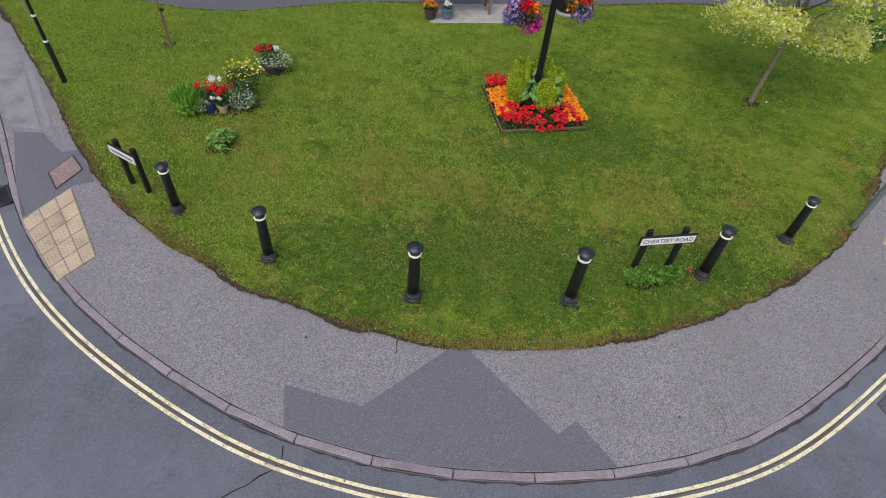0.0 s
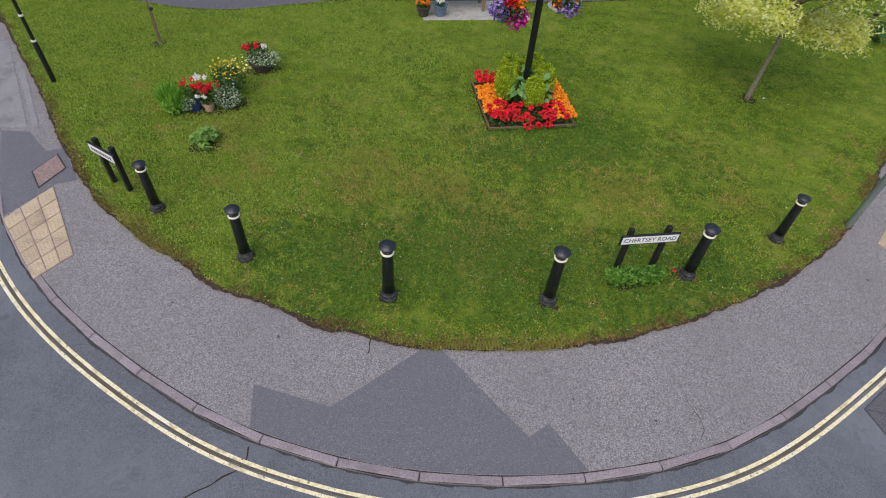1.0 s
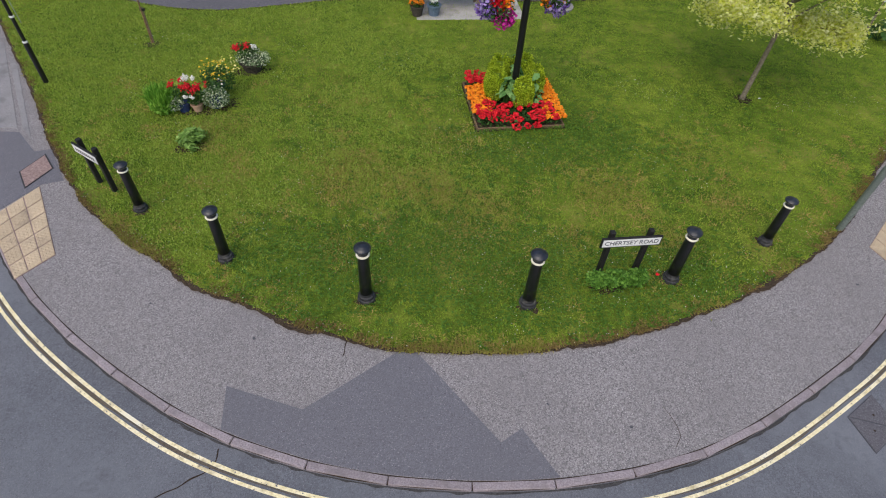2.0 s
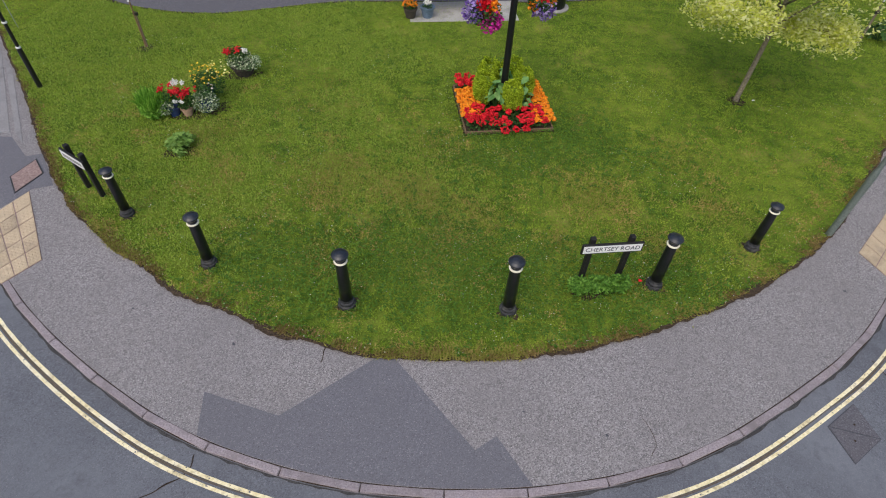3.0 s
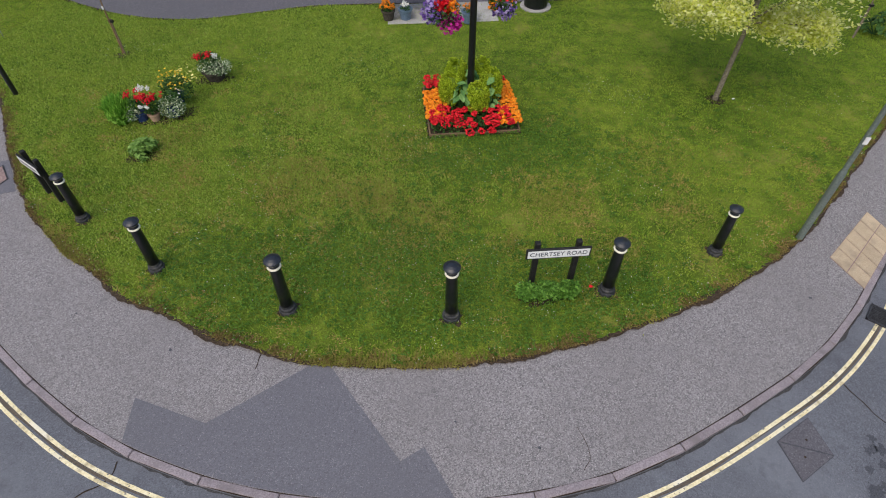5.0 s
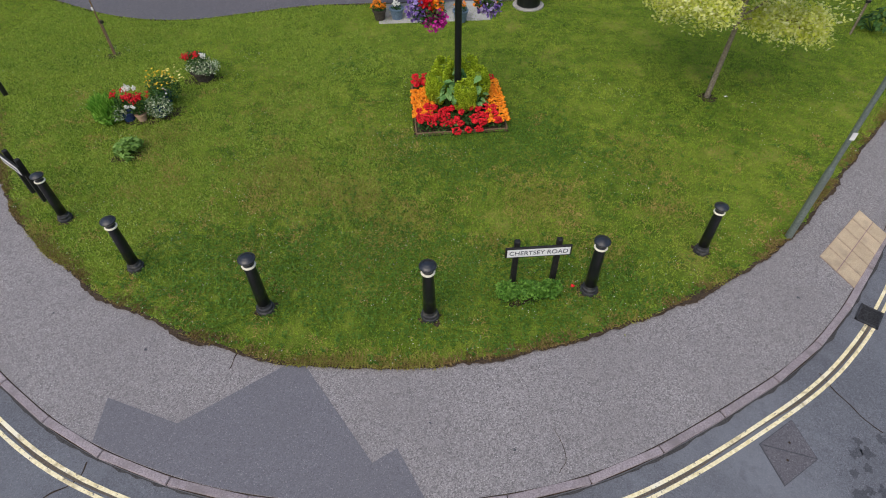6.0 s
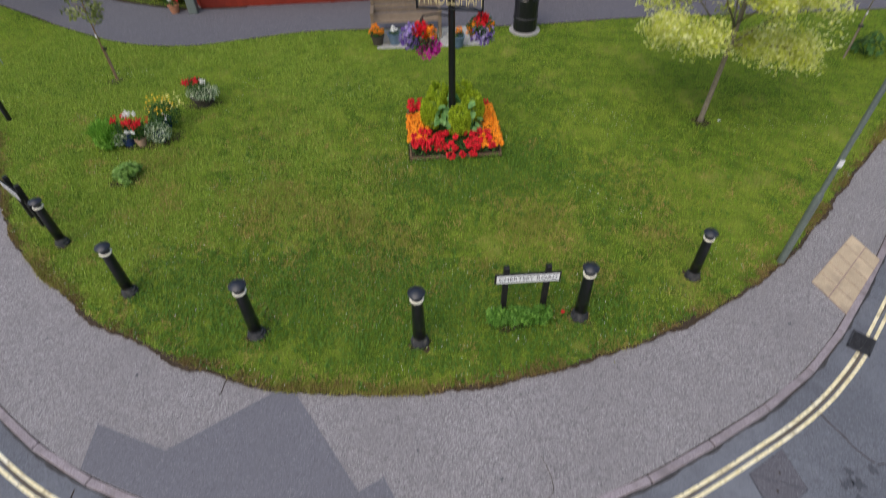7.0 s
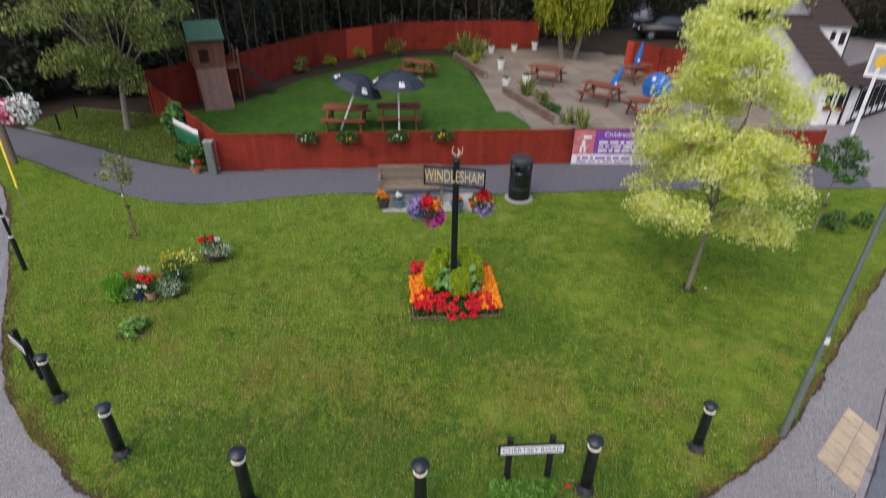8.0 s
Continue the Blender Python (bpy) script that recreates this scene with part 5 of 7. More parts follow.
# ---- posts and lamps ----
lamp = thing("lamp_post", (6.50, 6.86, 0.02), "tall grey-green galvanised lamp post at the lawn edge", "lamp post")
bm = bmesh.new()
lathe(bm, [(0.048, -0.03), (0.048, 1.15), (0.042, 1.22), (0.033, 1.25), (0.030, 4.2), (0.028, 6.2)], 16)
part("column", bm, M_GALV, lamp, soft=False)
bm = bmesh.new()
box(bm, 0.055, 0.01, 0.10, (0, -0.042, 1.72))
part("label", bm, M_WHITE, lamp, "small white plate")
bm = bmesh.new()
tube(bm, [(0, 0, 6.2), (0.05, 0, 6.35), (0.5, 0, 6.45)], [0.044, 0.04, 0.03], 8)
part("arm", bm, M_GALV, lamp)
bm = bmesh.new()
box(bm, 0.5, 0.2, 0.1, (0.7, 0, 6.45), bevel=0.03)
part("lantern", bm, M_GALV, lamp, "grey street lantern")

lamp = thing("street_lamp", (-7.20, 8.70, 0.02), "slim black street lamp column with a white ring", "lamp post")
bm = bmesh.new()
lathe(bm, [(0.046, -0.03), (0.046, 0.72), (0.040, 0.76), (0.031, 0.80), (0.029, 2.6), (0.026, 4.4)], 14)
part("column", bm, M_BLACK, lamp, soft=False)
for z0 in (0.77, 1.22):
    bm = bmesh.new()
    lathe(bm, [(0.034, z0), (0.042, z0 + 0.005), (0.042, z0 + 0.03), (0.034, z0 + 0.035)], 14)
    part("band", bm, M_WHITE, lamp, "white band")
bm = bmesh.new()
lathe(bm, [(0.04, 4.4), (0.10, 4.45), (0.15, 4.75), (0.06, 4.9), (0.02, 5.0)], 12)
part("lantern", bm, M_BLACK, lamp, "black lantern head")


# ---- pub garden behind the path ----
FA, FB, FC = Vector((-6.0, 14.42)), Vector((3.9, 16.98)), Vector((11.3, 18.35))
FL = Vector((-11.2, 19.1))
REAR = [(-11.2, 19.1), (-9.6, 23.0), (-8.3, 28.6), (-5.4, 33.2), (-0.7, 35.1), (2.6, 35.7)]
garden = np.array([(-5.9, 14.62), (2.95, 16.95), (2.75, 20.3), (0.95, 23.5), (0.55, 24.9), (0.1, 26.4), (-1.9, 32.4), (-4.8, 31.2), (-7.9, 25.5), (-8.6, 21.8), (-10.6, 19.0)])
plain("garden_earth", slab(np.vstack([[(-5.95, 14.5), (3.9, 17.05), (11.3, 18.45), (12.0, 24.0), (11.6, 32.4), (8.3, 34.9), (5.0, 36.9)], REAR[::-1]]), 0.008, 0.008), M_SOIL, "dark earth of the pub garden", "ground", "structure")
plain("wood_floor", slab([(-19.5, 17.75), (-14.5, 16.62), (-14.5, 19.3), (-10.9, 19.0), (-9.8, 23.2), (-8.5, 28.8), (-5.5, 33.6), (-0.7, 35.6), (5.0, 36.8), (8.2, 34.6), (11.5, 32.2), (24.0, 48.0), (-33.0, 58.0), (-33.0, 43.0), (-26.0, 28.0)], 0.006, 0.006), M_SOIL, "dark leaf-littered ground of the wood", "ground", "structure")
plain("garden_lawn", slab(garden, 0.02, 0.02), M_TURF2, "bright green garden lawn behind the red fence", "lawn", "structure")
blades(garden, 110000, 0.05, 0.018, "garden_grass", leafy("garden_blades", [(0.036, 0.095, 0.011), (0.070, 0.150, 0.020), (0.105, 0.205, 0.030)], 0.6, 0.3), "short lush grass of the garden lawn")
plain("border_soil", slab([(-8.6, 21.8), (-7.9, 25.5), (-4.8, 31.2), (-1.9, 32.4), (-1.6, 34.6), (-5.3, 32.9), (-8.1, 28.4), (-9.4, 23.0)], 0.03, 0.03), M_SOIL, "dark soil border along the rear fence", "soil", "structure")
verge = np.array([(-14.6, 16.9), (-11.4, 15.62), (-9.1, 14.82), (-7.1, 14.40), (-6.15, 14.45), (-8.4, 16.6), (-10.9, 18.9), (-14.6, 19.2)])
# turf colours darker than the lawn's, with the tree's shade painted in
plain("verge", slab(verge, 0.02, 0.02), turf("shaded_verge_turf", (0.055, 0.085, 0.014), (0.085, 0.10, 0.022), (0.10, 0.075, 0.04)), "shaded grass verge under the roadside tree", "lawn", "structure")
blades(verge, 30000, 0.05, 0.018, "verge_grass", M_BLADE, "rough grass of the shaded verge")


def board_fence(points, height, board, label, name="fence", panel=None, odd=()):
    """Vertical boards along a line, with posts and a capping rail; panel: boards joined in panels of that length."""
    f = thing(name, (points[0][0], points[0][1], 0), label, "fence", "red garden fences")
    o = Vector((points[0][0], points[0][1], 0))
    kinds = {}
    for row, ((x0, y0), (x1, y1)) in enumerate(zip(points, points[1:])):
        a, b = Vector((x0, y0, 0)), Vector((x1, y1, 0))
        ang, length = math.atan2(y1 - y0, x1 - x0), (b - a).length
        n = max(1, round(length / (panel or 1.8)))
        for i in range(n + 1):
            p = a.lerp(b, i / n) - o
            bm = bmesh.new()
            box(bm, 0.09, 0.09, height + 0.04, (0, 0.06, height / 2), pose(p.x, p.y, 0, 0, 0, math.degrees(ang)))
            part("post", bm, M_REDWOOD, f)
        for i in range(n):
            p = a.lerp(b, (i + 0.5) / n) - o
            m = pose(p.x, p.y, 0, 0, 0, math.degrees(ang))
            bm = bmesh.new()
            box(bm, length / n - 0.02, 0.07, 0.03, (0, 0.0, height + 0.012), m, bevel=0.006)
            part("capping_rail", bm, M_REDWOOD, f)
        k = round(length / board)
        for j in range(k):
            p = a.lerp(b, (j + 0.5) / k) - o
            fresh = (row, int((j + 0.5) / k * n)) in odd
            if fresh not in kinds:
                bm = bmesh.new()
                box(bm, board + 0.004, 0.022, height - 0.04, (0, 0, height / 2), bevel=0.003)
                kinds[fresh] = mesh_of("board", bm, M_REDBRIGHT if fresh else M_REDWOOD)
            ob = new("board", kinds[fresh])
            ob.parent = f
            ob.matrix_basis = pose(p.x, p.y, 0, 0, 0, math.degrees(ang)) @ Matrix.Translation((0, -0.004 * (j % 2), 0))
    return f


M_REDBRIGHT = surface("fresh_red_stain", (0.40, 0.045, 0.020), (0.54, 0.07, 0.032), 30, 2.0, 0.65, relief=0.3)
board_fence([tuple(FA), tuple(FB), tuple(FC)], 1.06, 0.15, "red-stained board fence along the footpath")
board_fence([tuple(FL), tuple(FA + Vector((-0.06, 0.05)))], 1.10, 0.15, "red-stained board fence running back from the path", panel=1.8)
board_fence(REAR, 1.52, 0.15, "tall red-stained panel fence at the back of the garden", panel=1.85, odd=((2, 1),))
screen = board_fence([(9.6, 28.9), (7.4, 30.7)], 1.35, 0.15, "short dark red screen fence on the patio", panel=1.4)
bm = bmesh.new()
box(bm, 0.36, 0.06, 1.35, (0, 0, 0.68), pose(7.22 - 9.6, 31.0 - 28.9, 0, 0, 0, 10), bevel=0.01)
part("end_panel", bm, M_REDBRIGHT, screen, "bright red end panel")

# patio of concrete slabs
patio_area = np.array([(2.95, 17.0), (11.2, 18.55), (12.0, 24.0), (10.5, 31.5), (6.0, 35.0), (2.6, 35.6), (-1.6, 34.4), (-1.7, 32.6), (0.3, 26.6), (0.72, 25.0), (0.97, 23.55), (2.76, 20.2)])
plain("patio_bed", slab(patio_area, 0.012, 0.012), surface("sand_joint", (0.16, 0.14, 0.12), (0.24, 0.21, 0.18), 50, 3, 0.9), "sandy bed of the patio", "patio", "structure")
M_FLAG = surface("patio_flag", (0.18, 0.147, 0.113), (0.285, 0.238, 0.184), 50, 2.0, 0.85, stain=(0.24, 0.20, 0.158), stain_scale=1.5, vary=0.14)
patio = tagged(new("patio"), "beige concrete slab patio of the pub garden", "patio", "", "structure")
bm = bmesh.new()
box(bm, 0.885, 0.885, 0.03, (0, 0, 0.015), bevel=0.006)
me = mesh_of("paving_slab", bm, M_FLAG)
tilt = radians(14)
for i in range(-4, 16):
    for j in range(0, 24):
        x = 0.9 * i * math.cos(tilt) - 0.9 * j * math.sin(tilt) + 4.0
        y = 0.9 * i * math.sin(tilt) + 0.9 * j * math.cos(tilt) + 16.6
        if inside(patio_area, np.array([[x, y]]))[0]:
            ob = new("paving_slab", me)
            ob.parent = patio
            ob.matrix_basis = pose(x, y, 0.006 + 0.002 * ((i * 7 + j * 3) % 3), 0, 0, 14)


# low planter walls with their planting
M_BRICK = surface("planter_brick", (0.13, 0.085, 0.065), (0.24, 0.17, 0.13), 30, 4.0, 0.85, relief=0.4, vary=0.18)
M_MORTAR = surface("mortar", (0.24, 0.22, 0.20), (0.34, 0.32, 0.29), 50, 4.0, 0.9)
bm = bmesh.new()
box(bm, 0.44, 0.20, 0.105, (0, 0, 0), bevel=0.006)
me_block = mesh_of("block", bm, M_BRICK)


def planter_wall(a, b, label):
    w = thing("planter_wall", (a[0], a[1], 0.0), label, "wall", "planter walls")
    d = Vector((b[0] - a[0], b[1] - a[1], 0))
    ang, n = math.degrees(math.atan2(d.y, d.x)), round(d.length / 0.455)
    bm = bmesh.new()
    box(bm, d.length, 0.17, 0.34, (d.length / 2, 0, 0.17), pose(0, 0, 0, 0, 0, ang))
    part("mortar_core", bm, M_MORTAR, w)
    for row in range(3):
        for i in range(n):
            p = d * ((i + 0.5 + 0.25 * (row % 2)) / (n + 0.25))
            ob = new("block", me_block)
            ob.parent = w
            ob.matrix_basis = pose(p.x, p.y, 0.06 + row * 0.115, 0, 0, ang)
    return w


planter_wall((3.55, 20.7), (1.35, 24.9), "low brick planter wall between lawn and patio")
planter_wall((0.35, 27.2), (-1.75, 31.6), "low brick planter wall along the garden lawn")


def spiky(x, y, h, n, mat, label, seed, spread=0.25, category="plant"):
    """A clump of sword-shaped leaves."""
    c = thing("spiky_plant", (x, y, 0.02), label, category, "border plants")
    r = np.random.default_rng(seed)
    a, k = r.uniform(0, 2 * math.pi, n), np.sqrt(r.uniform(0, 1, n))
    foliage("leaves", np.c_[spread * k * np.cos(a), spread * k * np.sin(a), r.uniform(0, 0.1 * h, n)], h, mat, c, "", 0.32, LONGLEAF, seed)


def shrub(x, y, rx, h, mat, label, seed, n=500, size=0.10, name="shrub", group="border plants", z=0.02):
    """A rounded leafy bush with an uneven outline."""
    c = thing(name, (x, y, z), label, "shrub", group)
    r = np.random.default_rng(seed)
    bm = bmesh.new()
    for k in range(5):
        a = k * 1.26
        tube(bm, [(0, 0, 0), (0.5 * rx * math.cos(a), 0.5 * rx * math.sin(a), h * 0.6)], [0.02, 0.008], 5)
    part("stems", bm, M_BARKDARK, c)
    centres = blob_points(r, max(8, n // 40), (0, 0, h * 0.55), (rx * 0.85, rx * 0.85, h * 0.40), 0.2)
    foliage("leaves", clumped(r, centres, 40, (rx * 0.22, rx * 0.22, h * 0.13), 0.1), size, mat, c, "", 0.8, LEAF, seed)


M_GARDENYELLOW = leafy("golden_shrub_leaves", [(0.12, 0.16, 0.012), (0.28, 0.30, 0.02), (0.42, 0.42, 0.04)], 0.6)
for i, (x, y, rx, h, mat, lab) in enumerate((
        (-8.5, 26.6, 0.55, 0.75, M_ASHLEAF, "grey-green shrub in the rear border"), (-7.6, 28.3, 0.40, 0.55, M_GARDENYELLOW, "golden shrub in the rear border"),
        (-6.6, 30.0, 0.45, 0.75, M_GARDENYELLOW, "golden upright shrub in the rear border"), (-5.0, 31.6, 0.75, 0.85, M_ASHLEAF, "spreading olive shrub in the rear border"),
        (-2.2, 33.4, 0.5, 0.5, M_ASHLEAF, "low olive shrub in the rear border"), (-0.55, 30.6, 0.40, 0.6, M_GARDENYELLOW, "golden shrub behind the planter wall"),
        (2.9, 23.2, 0.45, 0.6, M_ASHLEAF, "olive shrub behind the planter wall"), (3.4, 21.9, 0.4, 0.45, M_GREENLEAF, "green shrub behind the planter wall"))):
    shrub(x, y, rx, h, mat, lab, 200 + i)
for i, (x, y, h) in enumerate(((-1.2, 32.2, 1.1), (-0.6, 31.9, 0.9), (2.35, 24.6, 0.7), (3.95, 20.9, 0.55), (4.45, 20.6, 0.62))):
    spiky(x, y, h, 70 if i < 2 else 34, M_ASHLEAF, "spiky yellow-green border plant", 220 + i)


# ---- picnic tables, parasols, play tower ----
def picnic_table(x, y, turn, label, s=1.0):
    """An A-frame table with a bench on each side."""
    t = thing("picnic_table", (x, y, 0.022), label, "picnic table", "picnic tables", turn)
    for i in range(5):
        bm = bmesh.new()
        box(bm, 1.55 * s, 0.125, 0.035, (0, -0.27 + i * 0.135, 0.72), bevel=0.004)
        part("top_plank", bm, M_TABLE, t)
    for sy in (-1, 1):
        for k in (0.56, 0.70):
            bm = bmesh.new()
            box(bm, 1.55 * s, 0.125, 0.035, (0, sy * k, 0.43), bevel=0.004)
            part("seat_plank", bm, M_TABLE, t)
    for sx in (-0.58 * s, 0.58 * s):
        for sy in (-1, 1):
            bm = bmesh.new()
            box(bm, 0.045, 0.10, 0.82, (0, 0, 0), pose(sx, sy * 0.42, 0.355, sy * 28, 0, 0))
            part("leg", bm, M_TABLE, t)
        bm = bmesh.new()
        box(bm, 0.045, 1.50, 0.09, (sx, 0, 0.385))
        part("cross_beam", bm, M_TABLE, t)
    return t


p0 = picnic_table(-3.75, 18.95, 8, "red-brown wooden picnic table on the garden lawn")
for x, y, a in ((-2.0, 19.55, 14), (-2.85, 27.0, -25), (3.1, 27.0, -20), (5.35, 24.2, -32), (7.2, 28.2, 40), (6.9, 22.2, 10)):
    copy_thing(p0, pose(x, y, 0.022 if x < 0 else 0.046, 0, 0, a))

M_NAVY = surface("black_canvas", (0.016, 0.020, 0.030), (0.042, 0.050, 0.070), 60, 2.0, 0.45, relief=0.1)
M_BLUECLOTH = surface("blue_canvas", (0.015, 0.09, 0.36), (0.03, 0.16, 0.52), 60, 2.0, 0.6, relief=0.1)


def parasol(x, y, lean, toward, label, cloth=None, r0=0.92, h=2.05):
    """An open parasol: pole, eight-sided canopy with ribs and white printed panels."""
    c = thing("parasol", (x, y, 0.02), label, "parasol", "garden parasols")
    m = pose(0, 0, 0, 0, lean, toward)
    bm = bmesh.new()
    tube(bm, [m @ Vector((0, 0, 0)), m @ Vector((0, 0, h - 0.02))], [0.036, 0.034], 10)
    part("pole", bm, M_WHITE, c, "white painted pole")
    bm = bmesh.new()
    tip = bm.verts.new(m @ Vector((0, 0, h)))
    rings = []
    for k, (rr, zz) in enumerate(((0.35, h - 0.06), (0.72, h - 0.22), (1.0, h - 0.46))):
        rings.append([bm.verts.new(m @ Vector((r0 * rr * math.cos(a * math.pi / 8) * (1.0 if a % 2 == 0 else 0.95), r0 * rr * math.sin(a * math.pi / 8) * (1.0 if a % 2 == 0 else 0.95), zz))) for a in range(16)])
    for a in range(16):
        bm.faces.new((tip, rings[0][a], rings[0][(a + 1) % 16]))
        for lo, hi in zip(rings, rings[1:]):
            bm.faces.new((lo[a], hi[a], hi[(a + 1) % 16], lo[(a + 1) % 16]))
    geo = bmesh.ops.extrude_face_region(bm, geom=bm.faces[:])
    bmesh.ops.translate(bm, vec=m.to_3x3() @ Vector((0, 0, -0.012)), verts=[v for v in geo["geom"] if isinstance(v, bmesh.types.BMVert)])
    bmesh.ops.recalc_face_normals(bm, faces=bm.faces[:])
    canopy = part("canopy", bm, cloth or M_NAVY, c, "eight-panel canvas canopy")
    for a in range(0, 16, 4):
        bm = bmesh.new()
        ang = (a + 1) * math.pi / 8
        mm = m @ pose(r0 * 0.83 * math.cos(ang), r0 * 0.83 * math.sin(ang), h - 0.305, 0, 38, math.degrees(ang))
        box(bm, 0.11, 0.20, 0.006, (0.02, 0, 0), mm)
        box(bm, 0.07, 0.07, 0.006, (-0.10, -0.04, 0.0), mm)
        box(bm, 0.05, 0.05, 0.006, (-0.10, 0.05, 0.0), mm)
        part("print", bm, M_WHITE, canopy, "plain white printed mark")
    for a in range(0, 16, 2):
        bm = bmesh.new()
        ang = a * math.pi / 8
        tube(bm, [m @ Vector((0.03 * math.cos(ang), 0.03 * math.sin(ang), h - 0.42)), m @ Vector((r0 * 0.7 * math.cos(ang), r0 * 0.7 * math.sin(ang), h - 0.26))], [0.007, 0.006], 4)
        part("rib", bm, M_GALV, c)


parasol(-3.86, 18.62, 23, 12, "black open parasol leaning on its white pole")
parasol(-1.85, 18.90, 0, 0, "black open parasol over a picnic table")


def furled(x, y, z, h, lean, toward, label):
    """A closed blue parasol."""
    c = thing("furled_parasol", (x, y, z), label, "parasol", "blue parasols")
    m = pose(0, 0, 0, 0, lean, toward)
    bm = bmesh.new()
    tube(bm, [m @ Vector((0, 0, 0)), m @ Vector((0, 0, h))], [0.022, 0.020], 8)
    part("pole", bm, M_GALV, c)
    bm = bmesh.new()
    lathe(bm, [(0.05, h * 0.42), (0.13, h * 0.45), (0.15, h * 0.55), (0.10, h * 0.8), (0.03, h * 1.0)], 12, m)
    cl = part("cloth", bm, M_BLUECLOTH, c, "folded blue canvas")
    bm = bmesh.new()
    box(bm, 0.10, 0.01, 0.12, (0.0, -0.145, h * 0.55), m)
    part("print", bm, M_WHITE, cl, "white printed mark")


furled(5.5, 24.1, 0.046, 1.55, 22, 20, "furled blue parasol leaning in a picnic table")
furled(7.1, 28.3, 0.046, 1.75, 8, 10, "furled blue parasol by the screen fence")
tipped = thing("tipped_parasol", (7.75, 25.6, 0.40), "open blue parasol tipped on its side on the patio", "parasol", "blue parasols")
bm = bmesh.new()
m = pose(0, 0, 0, 74, 0, -35) @ Matrix.Diagonal((0.82, 0.82, 0.82, 1))
tip = bm.verts.new(m @ Vector((0, 0, 0.42)))
ring = [bm.verts.new(m @ Vector((0.8 * math.cos(a * math.pi / 4), 0.8 * math.sin(a * math.pi / 4), 0))) for a in range(8)]
for a in range(8):
    bm.faces.new((tip, ring[a], ring[(a + 1) % 8]))
geo = bmesh.ops.extrude_face_region(bm, geom=bm.faces[:])
bmesh.ops.translate(bm, vec=m.to_3x3() @ Vector((0, 0, -0.015)), verts=[v for v in geo["geom"] if isinstance(v, bmesh.types.BMVert)])
bmesh.ops.recalc_face_normals(bm, faces=bm.faces[:])
canopy = part("canopy", bm, M_BLUECLOTH, tipped, "blue canvas canopy")
bm = bmesh.new()
box(bm, 0.20, 0.20, 0.008, (0.0, 0.42, 0.245), m @ pose(0, 0, 0, 0, 0, 22.5) @ Matrix.Translation((0, 0.42, 0.245)) @ pose(0, 0, 0, -29, 0, 0) @ Matrix.Translation((0, -0.42, -0.245)))
part("print", bm, M_WHITE, canopy, "plain white printed mark")
bm = bmesh.new()
tube(bm, [m @ Vector((0, 0, 0.42)), m @ Vector((0, 0, -0.62))], [0.02, 0.02], 8)
part("pole", bm, M_GALV, tipped)

M_GREENROOF = surface("green_roof_felt", (0.030, 0.085, 0.060), (0.055, 0.125, 0.090), 40, 3.0, 0.8, relief=0.3)
M_PLAYWOOD = surface("play_timber", (0.13, 0.050, 0.034), (0.22, 0.09, 0.062), 35, 3.0, 0.75, relief=0.3, vary=0.12)
M_RAMP = surface("worn_ramp", (0.15, 0.085, 0.068), (0.25, 0.15, 0.12), 30, 3.0, 0.8, relief=0.3, vary=0.08)
tower = thing("play_tower", (-9.85, 21.0, 0.02), "red-brown timber play tower with a green roof and climbing ramp", "play tower", turn=38)
tower.scale = (0.74, 0.86, 1.0)
for sx, sy, h in ((-0.72, -0.6, 2.35), (0.72, -0.6, 2.35), (-0.72, 0.6, 2.35), (0.72, 0.6, 2.35), (1.42, -0.6, 2.05), (1.42, 0.6, 2.05)):
    bm = bmesh.new()
    box(bm, 0.09, 0.09, h, (sx, sy, h / 2), bevel=0.006)
    part("post", bm, M_PLAYWOOD, tower)
bm = bmesh.new()
box(bm, 1.5, 1.25, 0.06, (0, 0, 1.42))
part("deck", bm, M_PLAYWOOD, tower)
bm = bmesh.new()
box(bm, 0.72, 1.25, 0.05, (1.09, 0, 1.35))
part("side_deck", bm, M_PLAYWOOD, tower)
for y0, gap in ((-0.62, True), (0.62, False)):
    for i in range(10):
        x = -0.675 + i * 0.15
        window = gap and 0.0 > x > -0.45
        for z0, z1 in (((1.45, 1.62), (2.10, 2.35)) if window else ((1.45, 2.35),)):
            bm = bmesh.new()
            box(bm, 0.143, 0.02, z1 - z0, (x, y0, (z0 + z1) / 2))
            part("wall_board", bm, M_PLAYWOOD, tower)
for i in range(8):
    bm = bmesh.new()
    box(bm, 0.02, 0.15, 0.9, (-0.73, -0.53 + i * 0.152, 1.9))
    part("wall_board", bm, M_PLAYWOOD, tower)
bm = bmesh.new()
box(bm, 1.75, 0.98, 0.035, (0, 0, 0), pose(0, -0.40, 2.72, 38, 0, 0))
part("roof_slope", bm, M_GREENROOF, tower, "green felt roof")
bm = bmesh.new()
box(bm, 1.75, 0.98, 0.035, (0, 0, 0), pose(0, 0.40, 2.72, -38, 0, 0))
part("roof_slope", bm, M_GREENROOF, tower, "green felt roof")
for i in range(9):
    bm = bmesh.new()
    box(bm, 0.158, 1.62, 0.025, (0, 0, 0), pose(-0.64 + i * 0.16, -1.02, 0.70, 62, 0, 0))
    part("ramp_board", bm, M_RAMP, tower, "worn pinkish ramp board")
bm = bmesh.new()
m = pose(2.36, 0.3, 0.72, 0, 33, 0)
box(bm, 2.2, 0.45, 0.02, (0, 0, 0), m)
for s in (-1, 1):
    box(bm, 2.2, 0.03, 0.12, (0, s * 0.22, 0.06), m)
